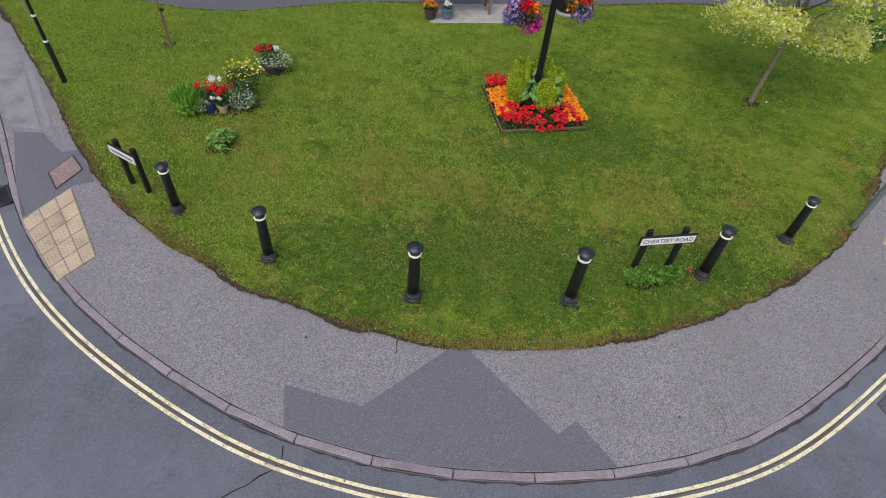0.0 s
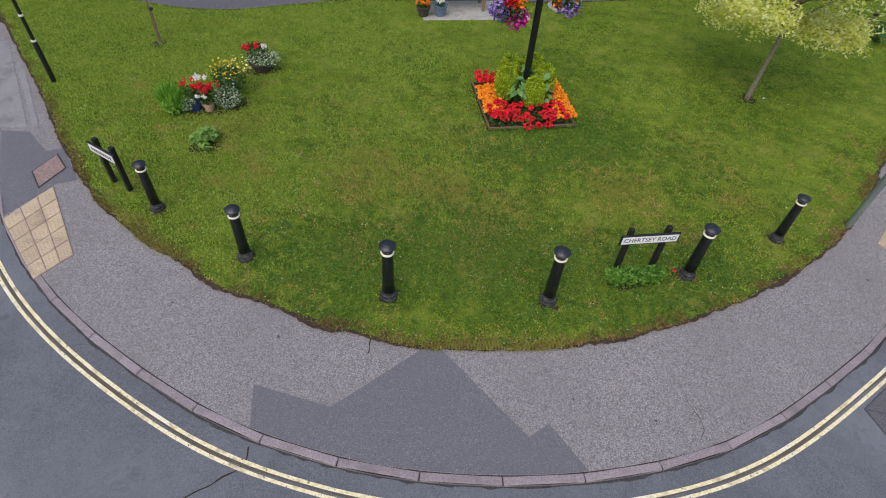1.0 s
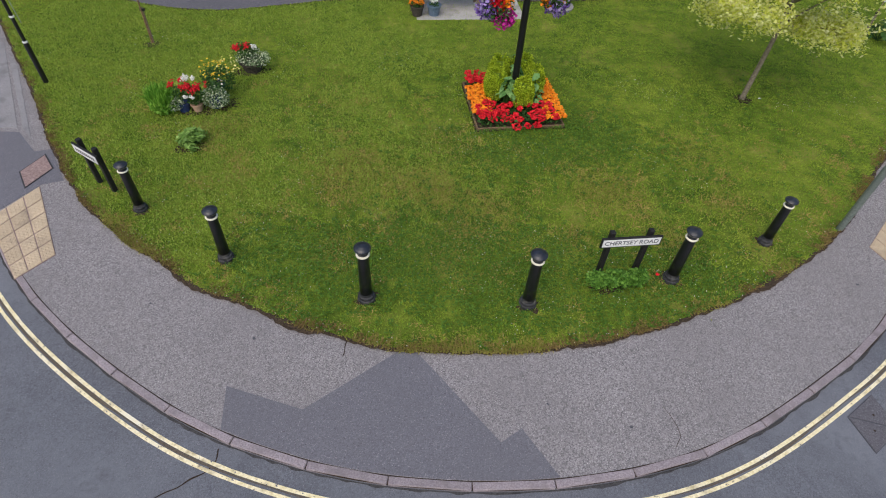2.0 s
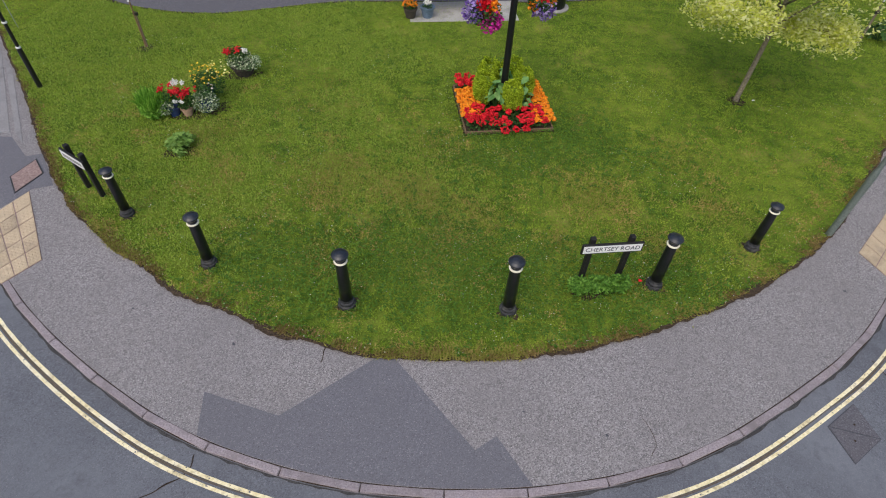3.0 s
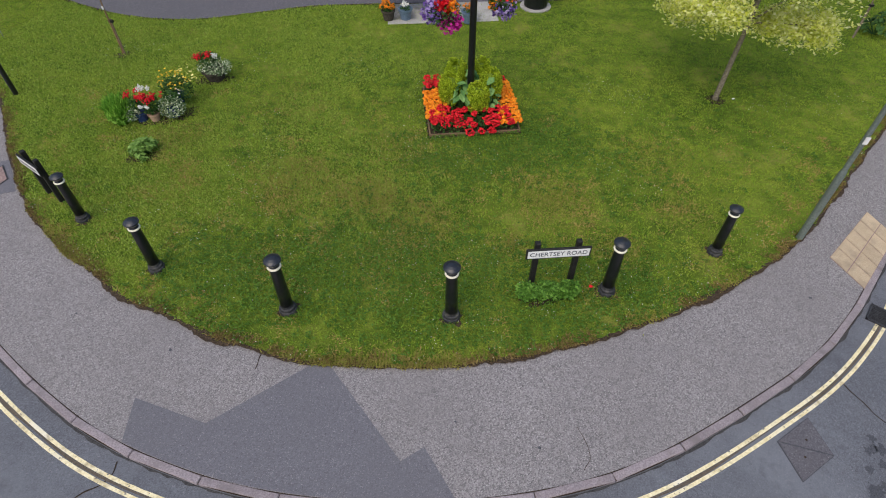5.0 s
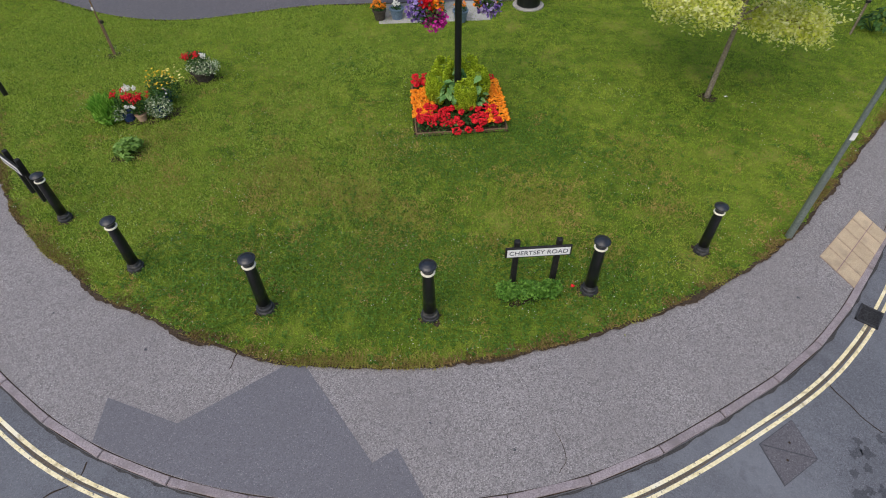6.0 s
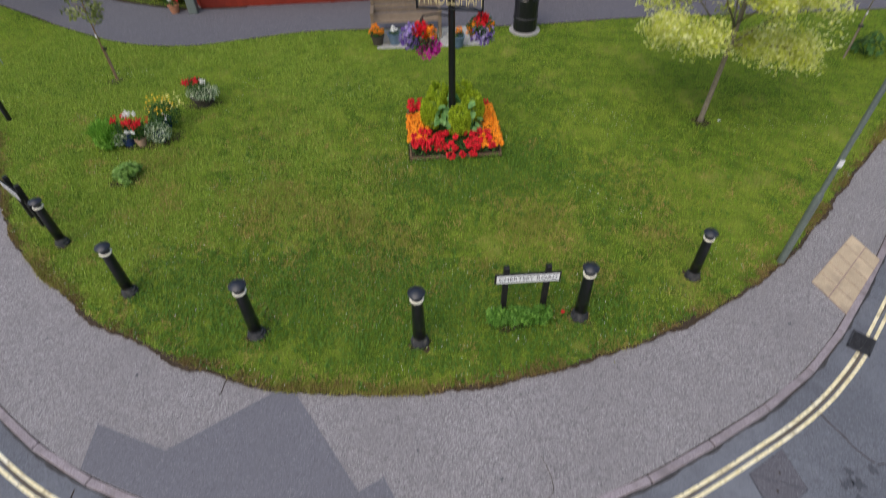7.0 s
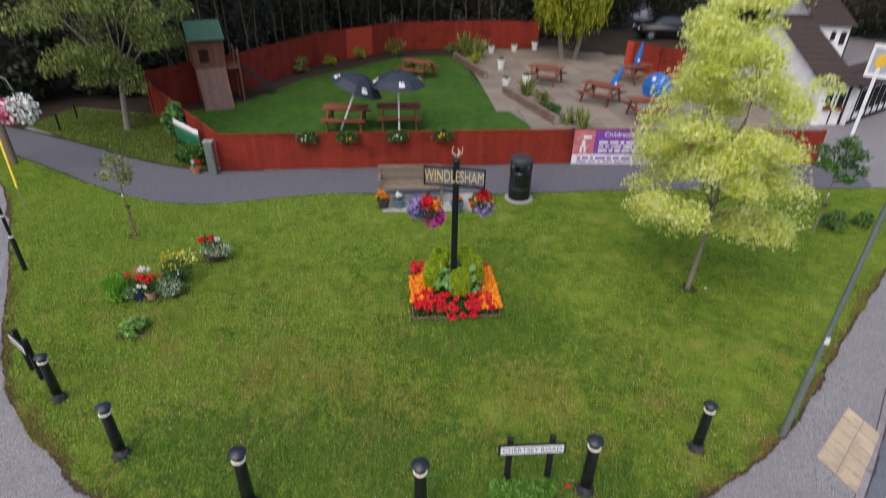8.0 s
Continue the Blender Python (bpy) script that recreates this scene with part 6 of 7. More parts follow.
part("slide", bm, surface("dark_green_slide", (0.015, 0.026, 0.028), (0.03, 0.046, 0.048), 20, 3, 0.35, relief=0.05), tower, "dark green plastic slide")

# banner on the fence
M_LILAC = surface("purple_vinyl", (0.17, 0.05, 0.32), (0.24, 0.08, 0.42), 30, 2.0, 0.45, relief=0.05)
M_PINK = surface("pink_red_vinyl", (0.48, 0.10, 0.13), (0.62, 0.24, 0.26), 6, 2.0, 0.45, relief=0.05)
slope = math.degrees(math.atan2(FC.y - FB.y, FC.x - FB.x))
banner = thing("banner", (FB.x + 0.02, FB.y - 0.06, 0.0), "purple and white printed vinyl banner hung on the red fence", "banner", turn=slope)
bm = bmesh.new()
box(bm, 3.0, 0.012, 0.74, (1.5, 0, 0.70))
part("purple_sheet", bm, M_LILAC, banner, "purple printed sheet")
bm = bmesh.new()
box(bm, 3.0, 0.012, 0.30, (1.5, 0, 0.175))
part("white_strip", bm, M_WHITE, banner, "white lower strip")
bm = bmesh.new()
box(bm, 0.62, 0.006, 0.74, (0.31, -0.0095, 0.70))
part("picture_panel", bm, M_PINK, banner, "pinkish picture panel")
bm = bmesh.new()
for cx, cz, sx, sz in ((0.30, 0.66, 0.10, 0.22), (0.24, 0.48, 0.07, 0.20), (0.36, 0.48, 0.07, 0.20), (0.40, 0.86, 0.24, 0.10)):
    box(bm, sx, 0.004, sz, (cx, -0.015, cz), bevel=0.0015)
part("picture_shapes", bm, M_WHITE, banner, "pale shapes in the picture")
me = words("Children's", 0.20, M_WHITE, 0.002)
me.transform(Matrix.Diagonal((1.05, 1, 1.0, 1)))
t = part("lettering", me, None, banner, "white lettering")
t.location = (1.32, -0.012, 0.94)
r = np.random.default_rng(37)
for z, x0, x1, high, mat in ((0.70, 0.76, 2.9, 0.075, M_WHITE), (0.58, 0.76, 2.9, 0.060, M_WHITE), (0.45, 0.76, 2.8, 0.085, M_WHITE), (0.21, 0.16, 2.8, 0.075, M_LILAC), (0.10, 0.16, 2.6, 0.045, M_LILAC)):
    while x0 < x1:
        w = r.uniform(0.10, 0.34)
        bm = bmesh.new()
        box(bm, w, 0.003, high, (x0 + w / 2, -0.0095, z))
        part("lettering_bar", bm, mat, banner)
        x0 += w + 0.055

ban2 = thing("flag_banner", (-7.78, 15.34, 0.36), "green and white banner tied to the side fence", "banner", turn=-18)


def wavy_sheet(low, high, off):
    """A hanging cloth with soft folds, sagging to one end."""
    bm = bmesh.new()
    rows = []
    for back in (0.0, 0.006):
        for z in np.linspace(low, high, 4):
            rows.append([bm.verts.new((u, off + back + 0.016 * math.sin(u * 11 + z * 2), z - 0.21 * u + 0.012 * math.sin(u * 7))) for u in np.linspace(0, 1.0, 25)])
    for half in (rows[:4], rows[4:]):
        for lo, hi in zip(half, half[1:]):
            for i in range(24):
                bm.faces.new((lo[i], lo[i + 1], hi[i + 1], hi[i]))
    for p, q in ((rows[0], rows[4]), (rows[3], rows[7])):
        for i in range(24):
            bm.faces.new((p[i], p[i + 1], q[i + 1], q[i]))
    for i in (0, 24):
        for k in range(3):
            bm.faces.new((rows[k][i], rows[k + 1][i], rows[k + 5][i], rows[k + 4][i]))
    bmesh.ops.recalc_face_normals(bm, faces=bm.faces[:])
    return bm


part("green_cloth", wavy_sheet(0.11, 0.66, -0.10), surface("green_vinyl", (0.01, 0.09, 0.04), (0.02, 0.15, 0.07), 30, 2, 0.5), ban2, "green cloth", soft=True)
part("white_band", wavy_sheet(0.64, 0.82, -0.112), M_WHITE, ban2, "white band", soft=True)

cab = thing("roadside_cabinet", (-6.12, 14.16, 0.0), "grey steel roadside cabinet at the fence corner", "cabinet", turn=15)
cab.scale = (0.72, 0.9, 1.0)
bm = bmesh.new()
box(bm, 0.32, 0.24, 0.95, (0, 0, 0.475), bevel=0.012)
part("body", bm, M_GALV, cab)
bm = bmesh.new()
box(bm, 0.27, 0.012, 0.84, (0, -0.125, 0.48), bevel=0.004)
door = part("door", bm, M_GALV, cab, "grey cabinet door")
bm = bmesh.new()
box(bm, 0.03, 0.02, 0.08, (0.09, -0.14, 0.52))
part("handle", bm, M_IRON, door)
bm = bmesh.new()
box(bm, 0.36, 0.28, 0.03, (0, 0, 0.962), bevel=0.006)
part("lid", bm, M_SLAB, cab)
potted(-6.62, 14.10, 0.14, 0.20, M_TERRA, "terracotta pot of red and white flowers beside the cabinet",
       [("leaf", 90, (0, 0, 0.26), (0.14, 0.14, 0.08), 0.05, M_GREENLEAF, "leaves"), ("bloom", 7, (0.05, 0, 0.34), (0.12, 0.12, 0.06), 0.04, M_RED, "red_flowers"), ("bloom", 4, (-0.06, -0.05, 0.34), (0.05, 0.05, 0.05), 0.04, M_WHITEPETAL, "white_flowers")], 94, "pots by the path", 0.01)
shrub(-6.98, 14.70, 0.42, 0.62, M_BUSH, "dense green shrub by the side fence", 240, 1500, 0.11, group="shrubs by the side fence")
shrub(-7.50, 14.98, 0.32, 0.40, M_BUSH, "low green shrub by the side fence", 241, 1000, 0.12, group="shrubs by the side fence")
shrub(-8.45, 16.20, 0.30, 1.40, M_HOSTA, "pale broad-leaved bush over the side fence", 242, 700, 0.20, group="shrubs by the side fence")
for i, k in enumerate((0.245, 0.355, 0.49, 0.62)):
    p = FA.lerp(FB, k)
    tr = thing("fence_trough", (p.x + 0.03, p.y - 0.095, 0.0), "trough of green trailing plants on the fence top", "planter", "fence planters", 14.5)
    bm = bmesh.new()
    box(bm, 0.42, 0.14, 0.14, (0, 0, 0.90), bevel=0.01)
    part("trough", bm, M_TABLE, tr)
    r = np.random.default_rng(250 + i)
    foliage("leaves", blob_points(r, 300, (0, -0.04, 0.99), (0.36, 0.15, 0.21), 0.2), 0.09, M_GREENLEAF, tr, "", 0.8, LEAF, 250 + i)
    blooms("flowers", blob_points(r, 7, (0, -0.12, 1.0), (0.2, 0.08, 0.08), 0.2), 0.03, M_GOLD if i % 2 else M_WHITEPETAL, tr)

# white planters about the patio
for i, (x, y, h) in enumerate(((0.05, 33.6, 0.45), (1.3, 34.4, 0.42), (2.45, 35.0, 0.55), (0.9, 29.3, 0.6), (2.25, 26.3, 0.55), (1.35, 26.2, 0.35))):
    c = thing("white_planter", (x, y, 0.04), "small white planter tub on the patio", "planter", "white planters", 20 * i)
    bm = bmesh.new()
    lathe(bm, [(0.14, 0), (0.19, h * 0.7), (0.20, h * 0.72), (0.20, h * 0.78), (0.17, h * 0.78), (0.02, h * 0.76)], 14)
    part("tub", bm, M_WHITE, c)
    r = np.random.default_rng(260 + i)
    foliage("leaves", blob_points(r, 70, (0, 0, h * 0.9), (0.18, 0.18, 0.12), 0.2), 0.08, M_GREENLEAF, c, "", 0.8, LEAF, 260 + i)


# ---- big trees and the wood behind ----
ash = thing("street_tree", (-11.0, 17.25, 0.02), "open-crowned tree with a pale trunk and olive leaves on the verge", "tree")
r = np.random.default_rng(301)
bm = bmesh.new()
ways = [((math.cos(a), math.sin(a), e), l, s) for a, e, l, s in ((0.3, 0.9, 2.6, 0.78), (1.3, 1.1, 2.5, 0.85), (2.6, 0.9, 2.7, 0.80), (3.6, 1.0, 2.6, 0.9), (4.9, 1.0, 2.5, 0.88), (0.0, 1.8, 3.2, 1.0), (2.4, 1.9, 3.2, 1.0), (4.2, 1.7, 3.2, 1.0), (5.6, 1.2, 2.8, 0.95))]
limbs(bm, (0, 0, 0), (0.36, 0, 2.2), 0.108, ways, r)
part("trunk", bm, surface("pale_bark", (0.16, 0.14, 0.115), (0.32, 0.28, 0.23), 35, 4.0, 0.9, relief=0.8, depth=0.015), ash, "pale grey forked trunk", soft=True)
clumps = []
while len(clumps) < 56:
    p = r.uniform((-2.4, -2.4, 1.5), (2.6, 2.4, 6.6))
    d = math.sqrt(((p[0] - 0.1) / 2.35) ** 2 + (p[1] / 2.3) ** 2 + ((p[2] - 4.1) / 2.6) ** 2)
    if 0.45 < d < 1.0:
        clumps.append(p)
foliage("crown", clumped(r, clumps, 260, (0.27, 0.27, 0.22), 0.55), 0.125, M_ASHLEAF, ash, "hanging olive leaves", 0.55, HANGING, 302)

weep = thing("golden_tree", (4.2, 32.6, 0.02), "drooping golden-green tree with two trunks on the patio", "tree")
r = np.random.default_rng(311)
bm = bmesh.new()
limbs(bm, (-0.25, 0, 0), (-0.5, 0, 2.6), 0.15, [((-1, 0.3, 0.9), 1.8, 0.8), ((-0.3, -1, 1.0), 1.6, 0.9)], r)
limbs(bm, (0.45, 0.1, 0), (0.7, 0.1, 2.6), 0.13, [((1, 0.3, 0.9), 1.8, 0.8), ((0.3, -1, 1.0), 1.6, 0.9)], r)
part("trunk", bm, M_BARK, weep, "twin grey trunks")
clumps = blob_points(r, 210, (0, 0, 3.3), (2.0, 1.9, 1.35), 0.4)
strands = clumped(r, clumps, 60, (0.10, 0.10, 0.05), 0.0)
strands[:, 2] -= np.abs(r.normal(0, 0.42, len(strands)))
foliage("crown", strands, 0.16, M_WEEP, weep, "drooping golden leaves", 0.35, HANGING, 312)

r = np.random.default_rng(321)
cores, spots = bmesh.new(), []
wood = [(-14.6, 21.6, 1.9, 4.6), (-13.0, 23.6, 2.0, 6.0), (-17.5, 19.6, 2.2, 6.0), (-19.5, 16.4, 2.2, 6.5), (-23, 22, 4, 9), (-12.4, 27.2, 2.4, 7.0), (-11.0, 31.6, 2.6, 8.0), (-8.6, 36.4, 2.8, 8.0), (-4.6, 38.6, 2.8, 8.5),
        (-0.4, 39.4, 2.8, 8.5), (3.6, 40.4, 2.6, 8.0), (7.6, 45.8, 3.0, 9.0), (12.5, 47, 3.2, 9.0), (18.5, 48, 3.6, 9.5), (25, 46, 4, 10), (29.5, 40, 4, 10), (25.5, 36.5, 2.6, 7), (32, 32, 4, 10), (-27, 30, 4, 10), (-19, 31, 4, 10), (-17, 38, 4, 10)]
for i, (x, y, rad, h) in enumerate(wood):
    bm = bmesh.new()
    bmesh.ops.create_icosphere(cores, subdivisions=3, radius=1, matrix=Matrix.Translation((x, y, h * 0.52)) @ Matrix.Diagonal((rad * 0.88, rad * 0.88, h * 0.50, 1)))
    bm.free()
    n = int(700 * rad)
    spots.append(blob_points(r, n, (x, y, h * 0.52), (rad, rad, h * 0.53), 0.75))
# unseen trunkless crowns hung above the view, added to shade the rear fence
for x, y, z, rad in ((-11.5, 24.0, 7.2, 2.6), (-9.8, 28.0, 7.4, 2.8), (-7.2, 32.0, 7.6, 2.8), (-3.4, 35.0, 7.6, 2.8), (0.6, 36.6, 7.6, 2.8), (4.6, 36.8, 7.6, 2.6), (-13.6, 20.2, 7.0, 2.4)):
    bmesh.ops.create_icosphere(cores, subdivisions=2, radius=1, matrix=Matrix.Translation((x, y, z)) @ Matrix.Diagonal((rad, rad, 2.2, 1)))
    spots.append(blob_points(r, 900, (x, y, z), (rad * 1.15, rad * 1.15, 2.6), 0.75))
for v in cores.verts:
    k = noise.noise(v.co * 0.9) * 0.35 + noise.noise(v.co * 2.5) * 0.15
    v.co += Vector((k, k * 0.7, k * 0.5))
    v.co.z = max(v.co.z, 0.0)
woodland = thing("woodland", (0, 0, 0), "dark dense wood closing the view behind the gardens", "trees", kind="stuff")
# solid filler bodies: understory brown, with the wood's inner shade in the colour
part("shade_core", cores, surface("shaded_undergrowth", (0.050, 0.042, 0.032), (0.115, 0.095, 0.072), 6, 0.8, 0.95, relief=0.6, depth=0.05), woodland)
spots = np.vstack(spots)
spots = spots[spots[:, 2] > 0.05]
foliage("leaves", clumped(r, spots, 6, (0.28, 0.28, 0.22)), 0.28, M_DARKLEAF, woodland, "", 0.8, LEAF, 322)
M_THICKET = surface("brown_bark", (0.060, 0.044, 0.034), (0.14, 0.10, 0.078), 30, 4.0, 0.9, relief=0.6, vary=0.3)
line = spline(REAR, 60)
for i in range(24):
    q = offset(line, -(0.5 + 0.9 * r.uniform()))[5 + i * 2]
    x, y = q
    t = thing("bare_trunk", (x, y, 0.0), "thin brown bare trunk at the edge of the wood", "tree", "trunks behind the fence")
    bm = bmesh.new()
    tube(bm, [(0, 0, 0), (r.uniform(-0.1, 0.1), 0, 1.8), (r.uniform(-0.25, 0.25), 0, 4.5)], [0.042, 0.034, 0.015], 6)
    tube(bm, [(0, 0, 1.9), (r.uniform(-0.5, 0.5), 0.1, 3.2)], [0.020, 0.007], 5)
    part("trunk", bm, M_THICKET, t)

# ---- pub and house ----
M_RENDER = surface("white_render", (0.78, 0.78, 0.78), (0.88, 0.88, 0.88), 25, 1.5, 0.8, relief=0.2, stain=(0.66, 0.66, 0.65), stain_scale=1.0)
M_ROOF = surface("brown_tiles", (0.035, 0.024, 0.020), (0.075, 0.052, 0.043), 20, 2.0, 0.8, relief=0.4)
M_BEAM = surface("black_beam", (0.010, 0.010, 0.010), (0.022, 0.021, 0.020), 25, 3.0, 0.7, relief=0.2)
m_pane, nt, bsdf = material("window_glass", 0.08, 0, 0.6)
bsdf.inputs["Base Color"].default_value = (0.03, 0.035, 0.045, 1)


def house(name, x, y, turn, length, width, eave, ridge, label, windows, beams, boxes=False):
    """A gabled house: eave walls along its x, open gable triangles, tiled roof in courses."""
    h = thing(name, (x, y, 0.0), label, "house", "", turn)
    for sy in (-1, 1):
        bm = bmesh.new()
        box(bm, length, 0.2, eave, (length / 2, sy * (width / 2 - 0.1), eave / 2))
        part("wall", bm, M_RENDER, h)
    for sx in (0.1, length - 0.1):
        bm = bmesh.new()
        v = [bm.verts.new((sx + dx, py, pz)) for dx in (-0.1, 0.1) for py, pz in ((-width / 2 + 0.2, 0), (width / 2 - 0.2, 0), (width / 2 - 0.2, eave), (0, ridge - 0.12), (-width / 2 + 0.2, eave))]
        bm.faces.new(v[:5])
        bm.faces.new(v[5:][::-1])
        for i in range(5):
            bm.faces.new((v[i], v[5 + i], v[5 + (i + 1) % 5], v[(i + 1) % 5]))
        bmesh.ops.recalc_face_normals(bm, faces=bm.faces[:])
        part("gable", bm, M_RENDER, h)
    run, rise = width / 2 + 0.22, ridge - eave
    pitch = math.degrees(math.atan2(rise, width / 2))
    slant = math.hypot(run, rise * run / (width / 2))
    for sy in (-1, 1):
        courses = 11
        for i in range(courses):
            bm = bmesh.new()
            k = (i + 0.5) / courses
            yy = sy * run * (1 - k)
            zz = ridge - rise / (width / 2) * run * (1 - k)
            box(bm, length + 0.36, slant / courses * 1.16, 0.035, (length / 2, 0, 0), pose(0, yy, zz + 0.05, -sy * pitch + sy * 2.5, 0, 0))
            part("tile_course", bm, M_ROOF, h)
    bm = bmesh.new()
    tube(bm, [(-0.18, 0, ridge + 0.07), (length + 0.18, 0, ridge + 0.07)], [0.09, 0.09], 8)
    part("ridge_tiles", bm, M_ROOF, h)
    for wx, wz, ww, wh in windows:
        w = thing("window", (wx, -width / 2, wz), "", "")
        for k in ("label", "category"):
            if k in w:
                del w[k]
        w.parent = h
        bm = bmesh.new()
        for cx, cz, sx, sz in ((0, wh / 2, ww, 0.06), (0, -wh / 2, ww, 0.06), (-ww / 2, 0, 0.06, wh), (ww / 2, 0, 0.06, wh), (0, 0, 0.04, wh), (0, 0, ww, 0.03)):
            box(bm, sx, 0.06, sz, (cx, -0.015, cz))
        part("window_frame", bm, M_BEAM, w, "dark window frame")
        bm = bmesh.new()
        box(bm, ww - 0.05, 0.012, wh - 0.05, (0, -0.008, 0))
        part("pane", bm, m_pane, w)
        if not boxes:
            continue
        bm = bmesh.new()
        box(bm, ww + 0.1, 0.14, 0.12, (0, -0.075, -wh / 2 - 0.09))
        part("window_box", bm, M_TABLE, w, "planted window box")
        r = np.random.default_rng(int(wx * 100) + 7)
        foliage("box_plants", blob_points(r, 60, (0, -0.09, -wh / 2 + 0.02), (ww * 0.5, 0.07, 0.09), 0.1), 0.06, M_GREENLEAF, w, "", 0.8, LEAF, 9)
    for bx, bz, sx, sz in beams:
        bm = bmesh.new()
        box(bm, sx, 0.03, sz, (bx, -width / 2 - 0.012, bz))
        part("beam", bm, M_BEAM, h, "black timber beam")
    return h


house("pub", 12.05, 26.27, 13, 1.10, 7.2, 1.53, 3.2, "white rendered pub with black beams and a brown tiled roof",
      [(0.36, 0.95, 0.14, 0.46), (0.83, 0.95, 0.14, 0.46)],
      [(0.61, 0.77, 0.04, 1.48), (1.05, 0.77, 0.09, 1.50)], True)
house("pub_wing", 13.58, 23.60, 44, 7.0, 1.6, 1.40, 1.52, "low timber-framed wing of the white pub",
      [(0.62 + 0.56 * i, 0.82, 0.18, 0.76) for i in range(10)],
      [(0.34 + 0.56 * i, 0.71, 0.08, 1.36) for i in range(12)] + [(3.5, 0.07, 6.9, 0.14), (3.5, 1.33, 6.9, 0.08)])
house("house", 17.94, 40.47, -3, 1.70, 9.0, 1.85, 3.1, "white rendered house with a dark tiled roof behind the pub",
      [(0.86, 1.30, 0.16, 0.42), (1.36, 1.20, 0.20, 0.62)], [(1.66, 0.92, 0.06, 1.8)])
sg = thing("pub_sign", (13.86, 21.77, 0.0), "white framed pub sign with a yellow emblem on a white post", "sign", turn=-28)
sg.scale = (0.72, 0.72, 1.0)
bm = bmesh.new()
box(bm, 0.15, 0.15, 2.3, (0, 0, 1.15), bevel=0.01)
part("post", bm, M_WHITE, sg)
bm = bmesh.new()
for cx, cz, sx, sz in ((0, 2.98, 0.92, 0.12), (0, 2.06, 0.92, 0.12), (-0.40, 2.52, 0.12, 0.82), (0.40, 2.52, 0.12, 0.82)):
    box(bm, sx, 0.12, sz, (cx, 0, cz))
frame_ob = part("sign_frame", bm, M_WHITE, sg, "white timber frame")
bm = bmesh.new()
box(bm, 0.69, 0.05, 0.81, (0, 0, 2.52))
panel = part("panel", bm, surface("sign_blue_grey", (0.30, 0.34, 0.40), (0.42, 0.46, 0.50), 20, 3, 0.5), frame_ob, "pale blue painted panel")
bm = bmesh.new()
lathe(bm, [(0.22, 0.0), (0.22, 0.012), (0.15, 0.02)], 16, pose(0, -0.026, 2.52, 90, 0, 0))
part("emblem", bm, surface("sign_yellow", (0.72, 0.40, 0.03), (0.85, 0.55, 0.06), 20, 3, 0.5), frame_ob, "yellow round emblem")

# telegraph pole with its stay and basket
tp = thing("telegraph_pole", (-12.15, 13.75, 0.0), "brown wooden telegraph pole with a flower bracket", "pole")
bm = bmesh.new()
tube(bm, [(0, 0, -0.05), (0, 0, 3.0), (0, 0, 7.0)], [0.10, 0.095, 0.08], 12)
part("pole", bm, M_WOOD, tp)
bm = bmesh.new()
tube(bm, [(0, -0.1, 2.15), (0.25, -0.2, 2.66), (0.70, -0.40, 2.78), (1.30, -0.52, 2.62), (1.45, -0.55, 2.30)], [0.018, 0.018, 0.017, 0.016, 0.012], 6)
part("bracket", bm, M_GALV, tp, "curved steel bracket")
hanging_basket(-10.70, 13.20, 1.86, 0.42, [(M_WHITEPETAL, 190, (0.2, -0.1, 0.0), 0.85, 0.05, "white_petunia_mass"), (M_PINKPETAL, 260, (-0.55, -0.45, -0.10), 0.66, 0.05, "pink_petunia_mass")],
               "hanging basket of white and pink petunias on the pole", 330, "pole baskets")
stay = thing("stay_wire", (-9.05, 10.80, 0.0), "telegraph pole stay wire with a yellow guard sleeve", "stay wire")
top = Vector((-12.15 + 9.05, 13.75 - 10.80, 6.2))
bm = bmesh.new()
tube(bm, [(0, 0, 0), tuple(top)], [0.008, 0.008], 5)
part("wire", bm, M_GALV, stay)
bm = bmesh.new()
tube(bm, [tuple(top * 0.10), tuple(top * 0.36)], [0.028, 0.028], 8)
part("guard", bm, surface("yellow_guard", (0.70, 0.50, 0.02), (0.82, 0.62, 0.05), 20, 3, 0.5), stay, "yellow plastic guard sleeve")
for x, y in ((-13.2, 16.75), (-13.5, 17.95)):
    bl = thing("verge_post", (x, y, 0.0), "short black post at the edge of the wood", "post", "verge posts")
    bm = bmesh.new()
    lathe(bm, [(0.035, 0), (0.035, 0.52), (0.028, 0.56), (0.01, 0.58)], 10)
    part("post", bm, M_BLACK, bl)

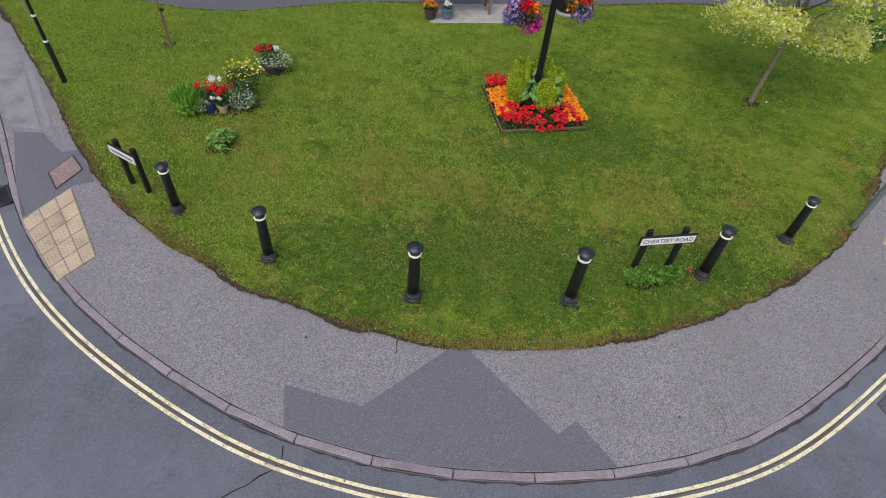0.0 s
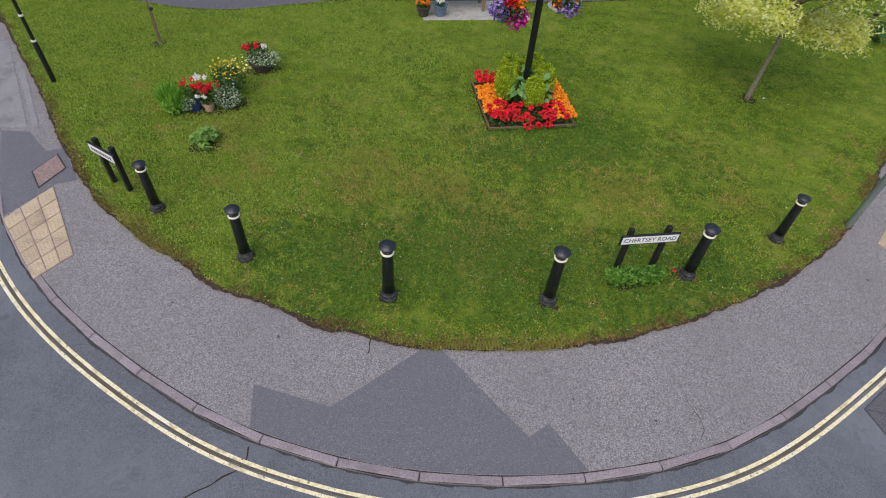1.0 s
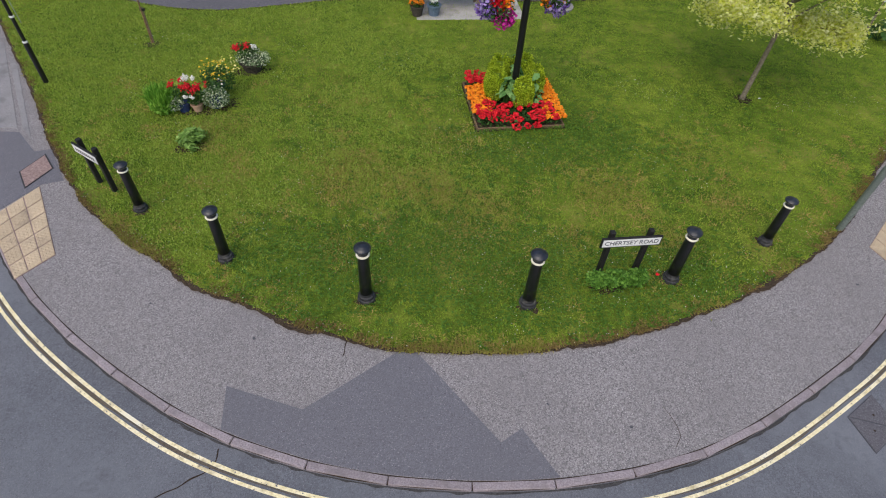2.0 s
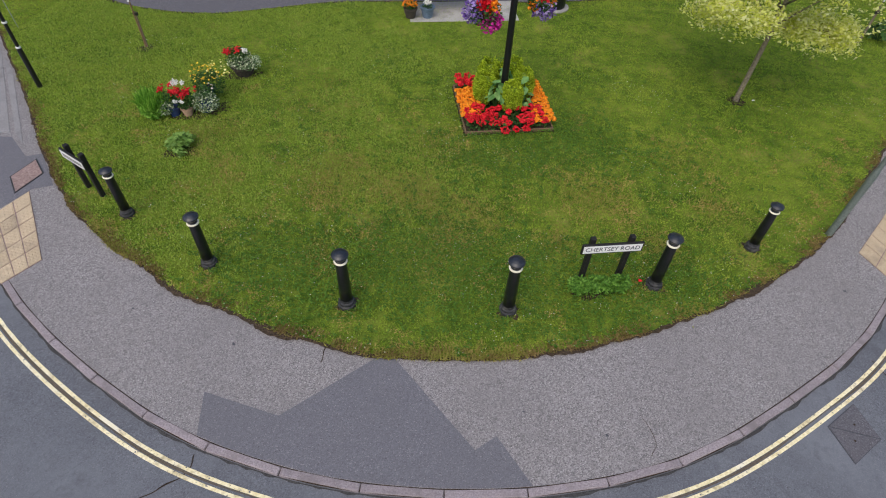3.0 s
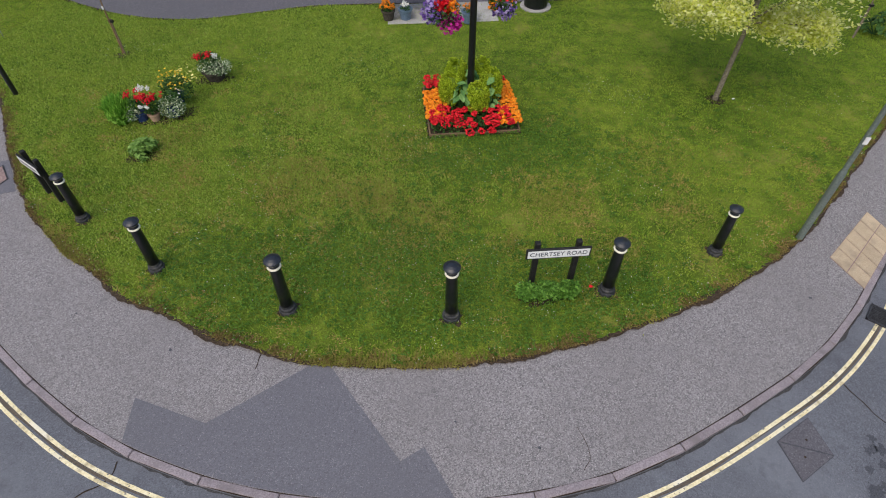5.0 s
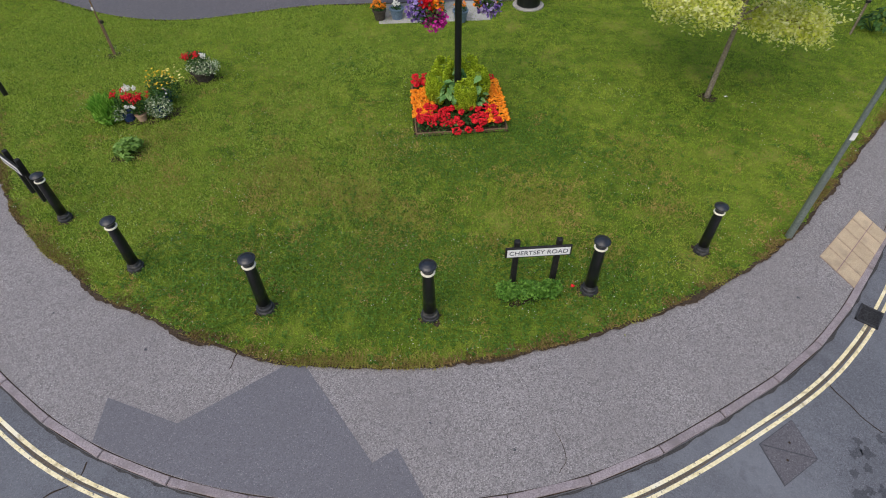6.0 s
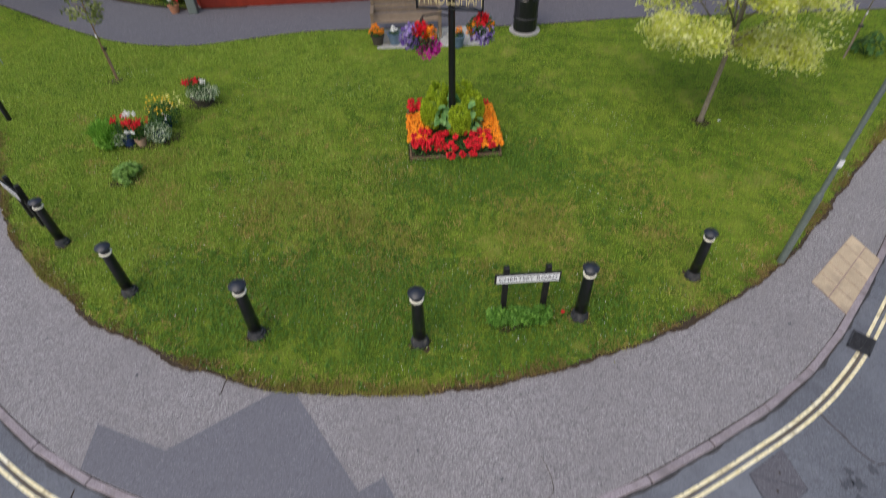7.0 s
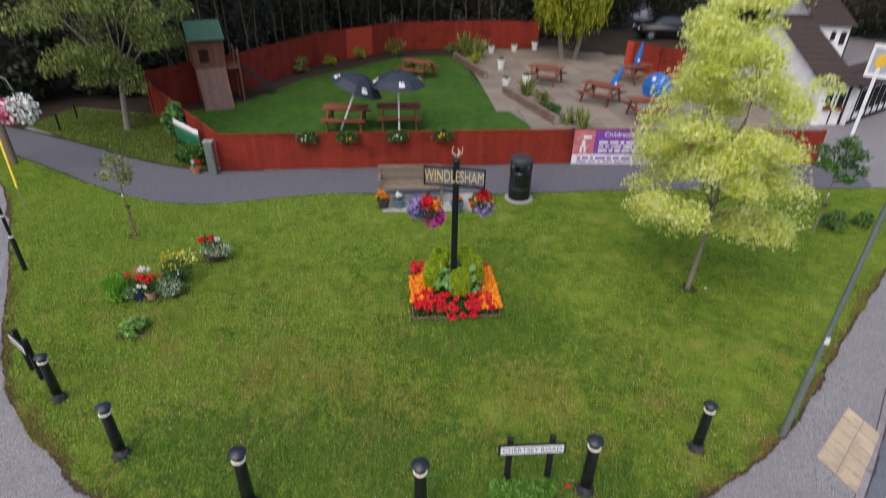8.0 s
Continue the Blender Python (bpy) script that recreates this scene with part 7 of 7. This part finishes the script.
# parked car behind the patio
car = thing("car", (11.0, 41.3, -0.0), "black parked car behind the patio", "car", turn=8)
bm = bmesh.new()
prof = [(-2.1, 0.35), (-2.1, 0.75), (-1.9, 0.90), (-1.2, 0.95), (-0.65, 1.42), (0.9, 1.45), (1.55, 1.0), (2.1, 0.85), (2.15, 0.35)]
va = [bm.verts.new((x, -0.85 if z < 1.0 else -0.70, z)) for x, z in prof]
vb = [bm.verts.new((x, 0.85 if z < 1.0 else 0.70, z)) for x, z in prof]
for i in range(len(prof)):
    j = (i + 1) % len(prof)
    bm.faces.new((va[i], va[j], vb[j], vb[i]))
bm.faces.new(va[::-1])
bm.faces.new(vb)
bmesh.ops.recalc_face_normals(bm, faces=bm.faces[:])
bmesh.ops.bevel(bm, geom=bm.edges[:], offset=0.05, segments=2, affect="EDGES")
part("body", bm, M_BLACK, car, soft=True)
for s in (-1, 1):
    bm = bmesh.new()
    v = [bm.verts.new((x, s * y, z)) for x, y, z in ((-1.0, 0.80, 1.00), (1.35, 0.80, 1.02), (0.82, 0.725, 1.38), (-0.58, 0.725, 1.36))]
    w = [bm.verts.new((q.co.x, q.co.y + s * 0.015, q.co.z)) for q in v]
    bm.faces.new(v)
    bm.faces.new(w[::-1])
    for i in range(4):
        bm.faces.new((v[i], v[(i + 1) % 4], w[(i + 1) % 4], w[i]))
    bmesh.ops.recalc_face_normals(bm, faces=bm.faces[:])
    part("side_window", bm, m_pane, car, "dark side glass")
    bm = bmesh.new()
    box(bm, 0.30, 0.05, 0.12, (-2.02, s * 0.6, 0.72))
    part("headlight", bm, M_WHITE, car, "pale headlight")
    for wx in (-1.35, 1.35):
        bm = bmesh.new()
        lathe(bm, [(0.20, -0.1), (0.32, -0.09), (0.33, 0.0), (0.32, 0.09), (0.20, 0.1)], 18, pose(wx, s * 0.78, 0.33, 90, 0, 0))
        wheel = part("wheel", bm, M_BLACKWORN, car, "black tyre")
        bm = bmesh.new()
        lathe(bm, [(0.19, 0.0), (0.19, 0.012), (0.05, 0.02)], 14, pose(wx, s * 0.885, 0.33, 90 * s, 0, 0))
        part("rim", bm, M_GALV, wheel, "grey rim")
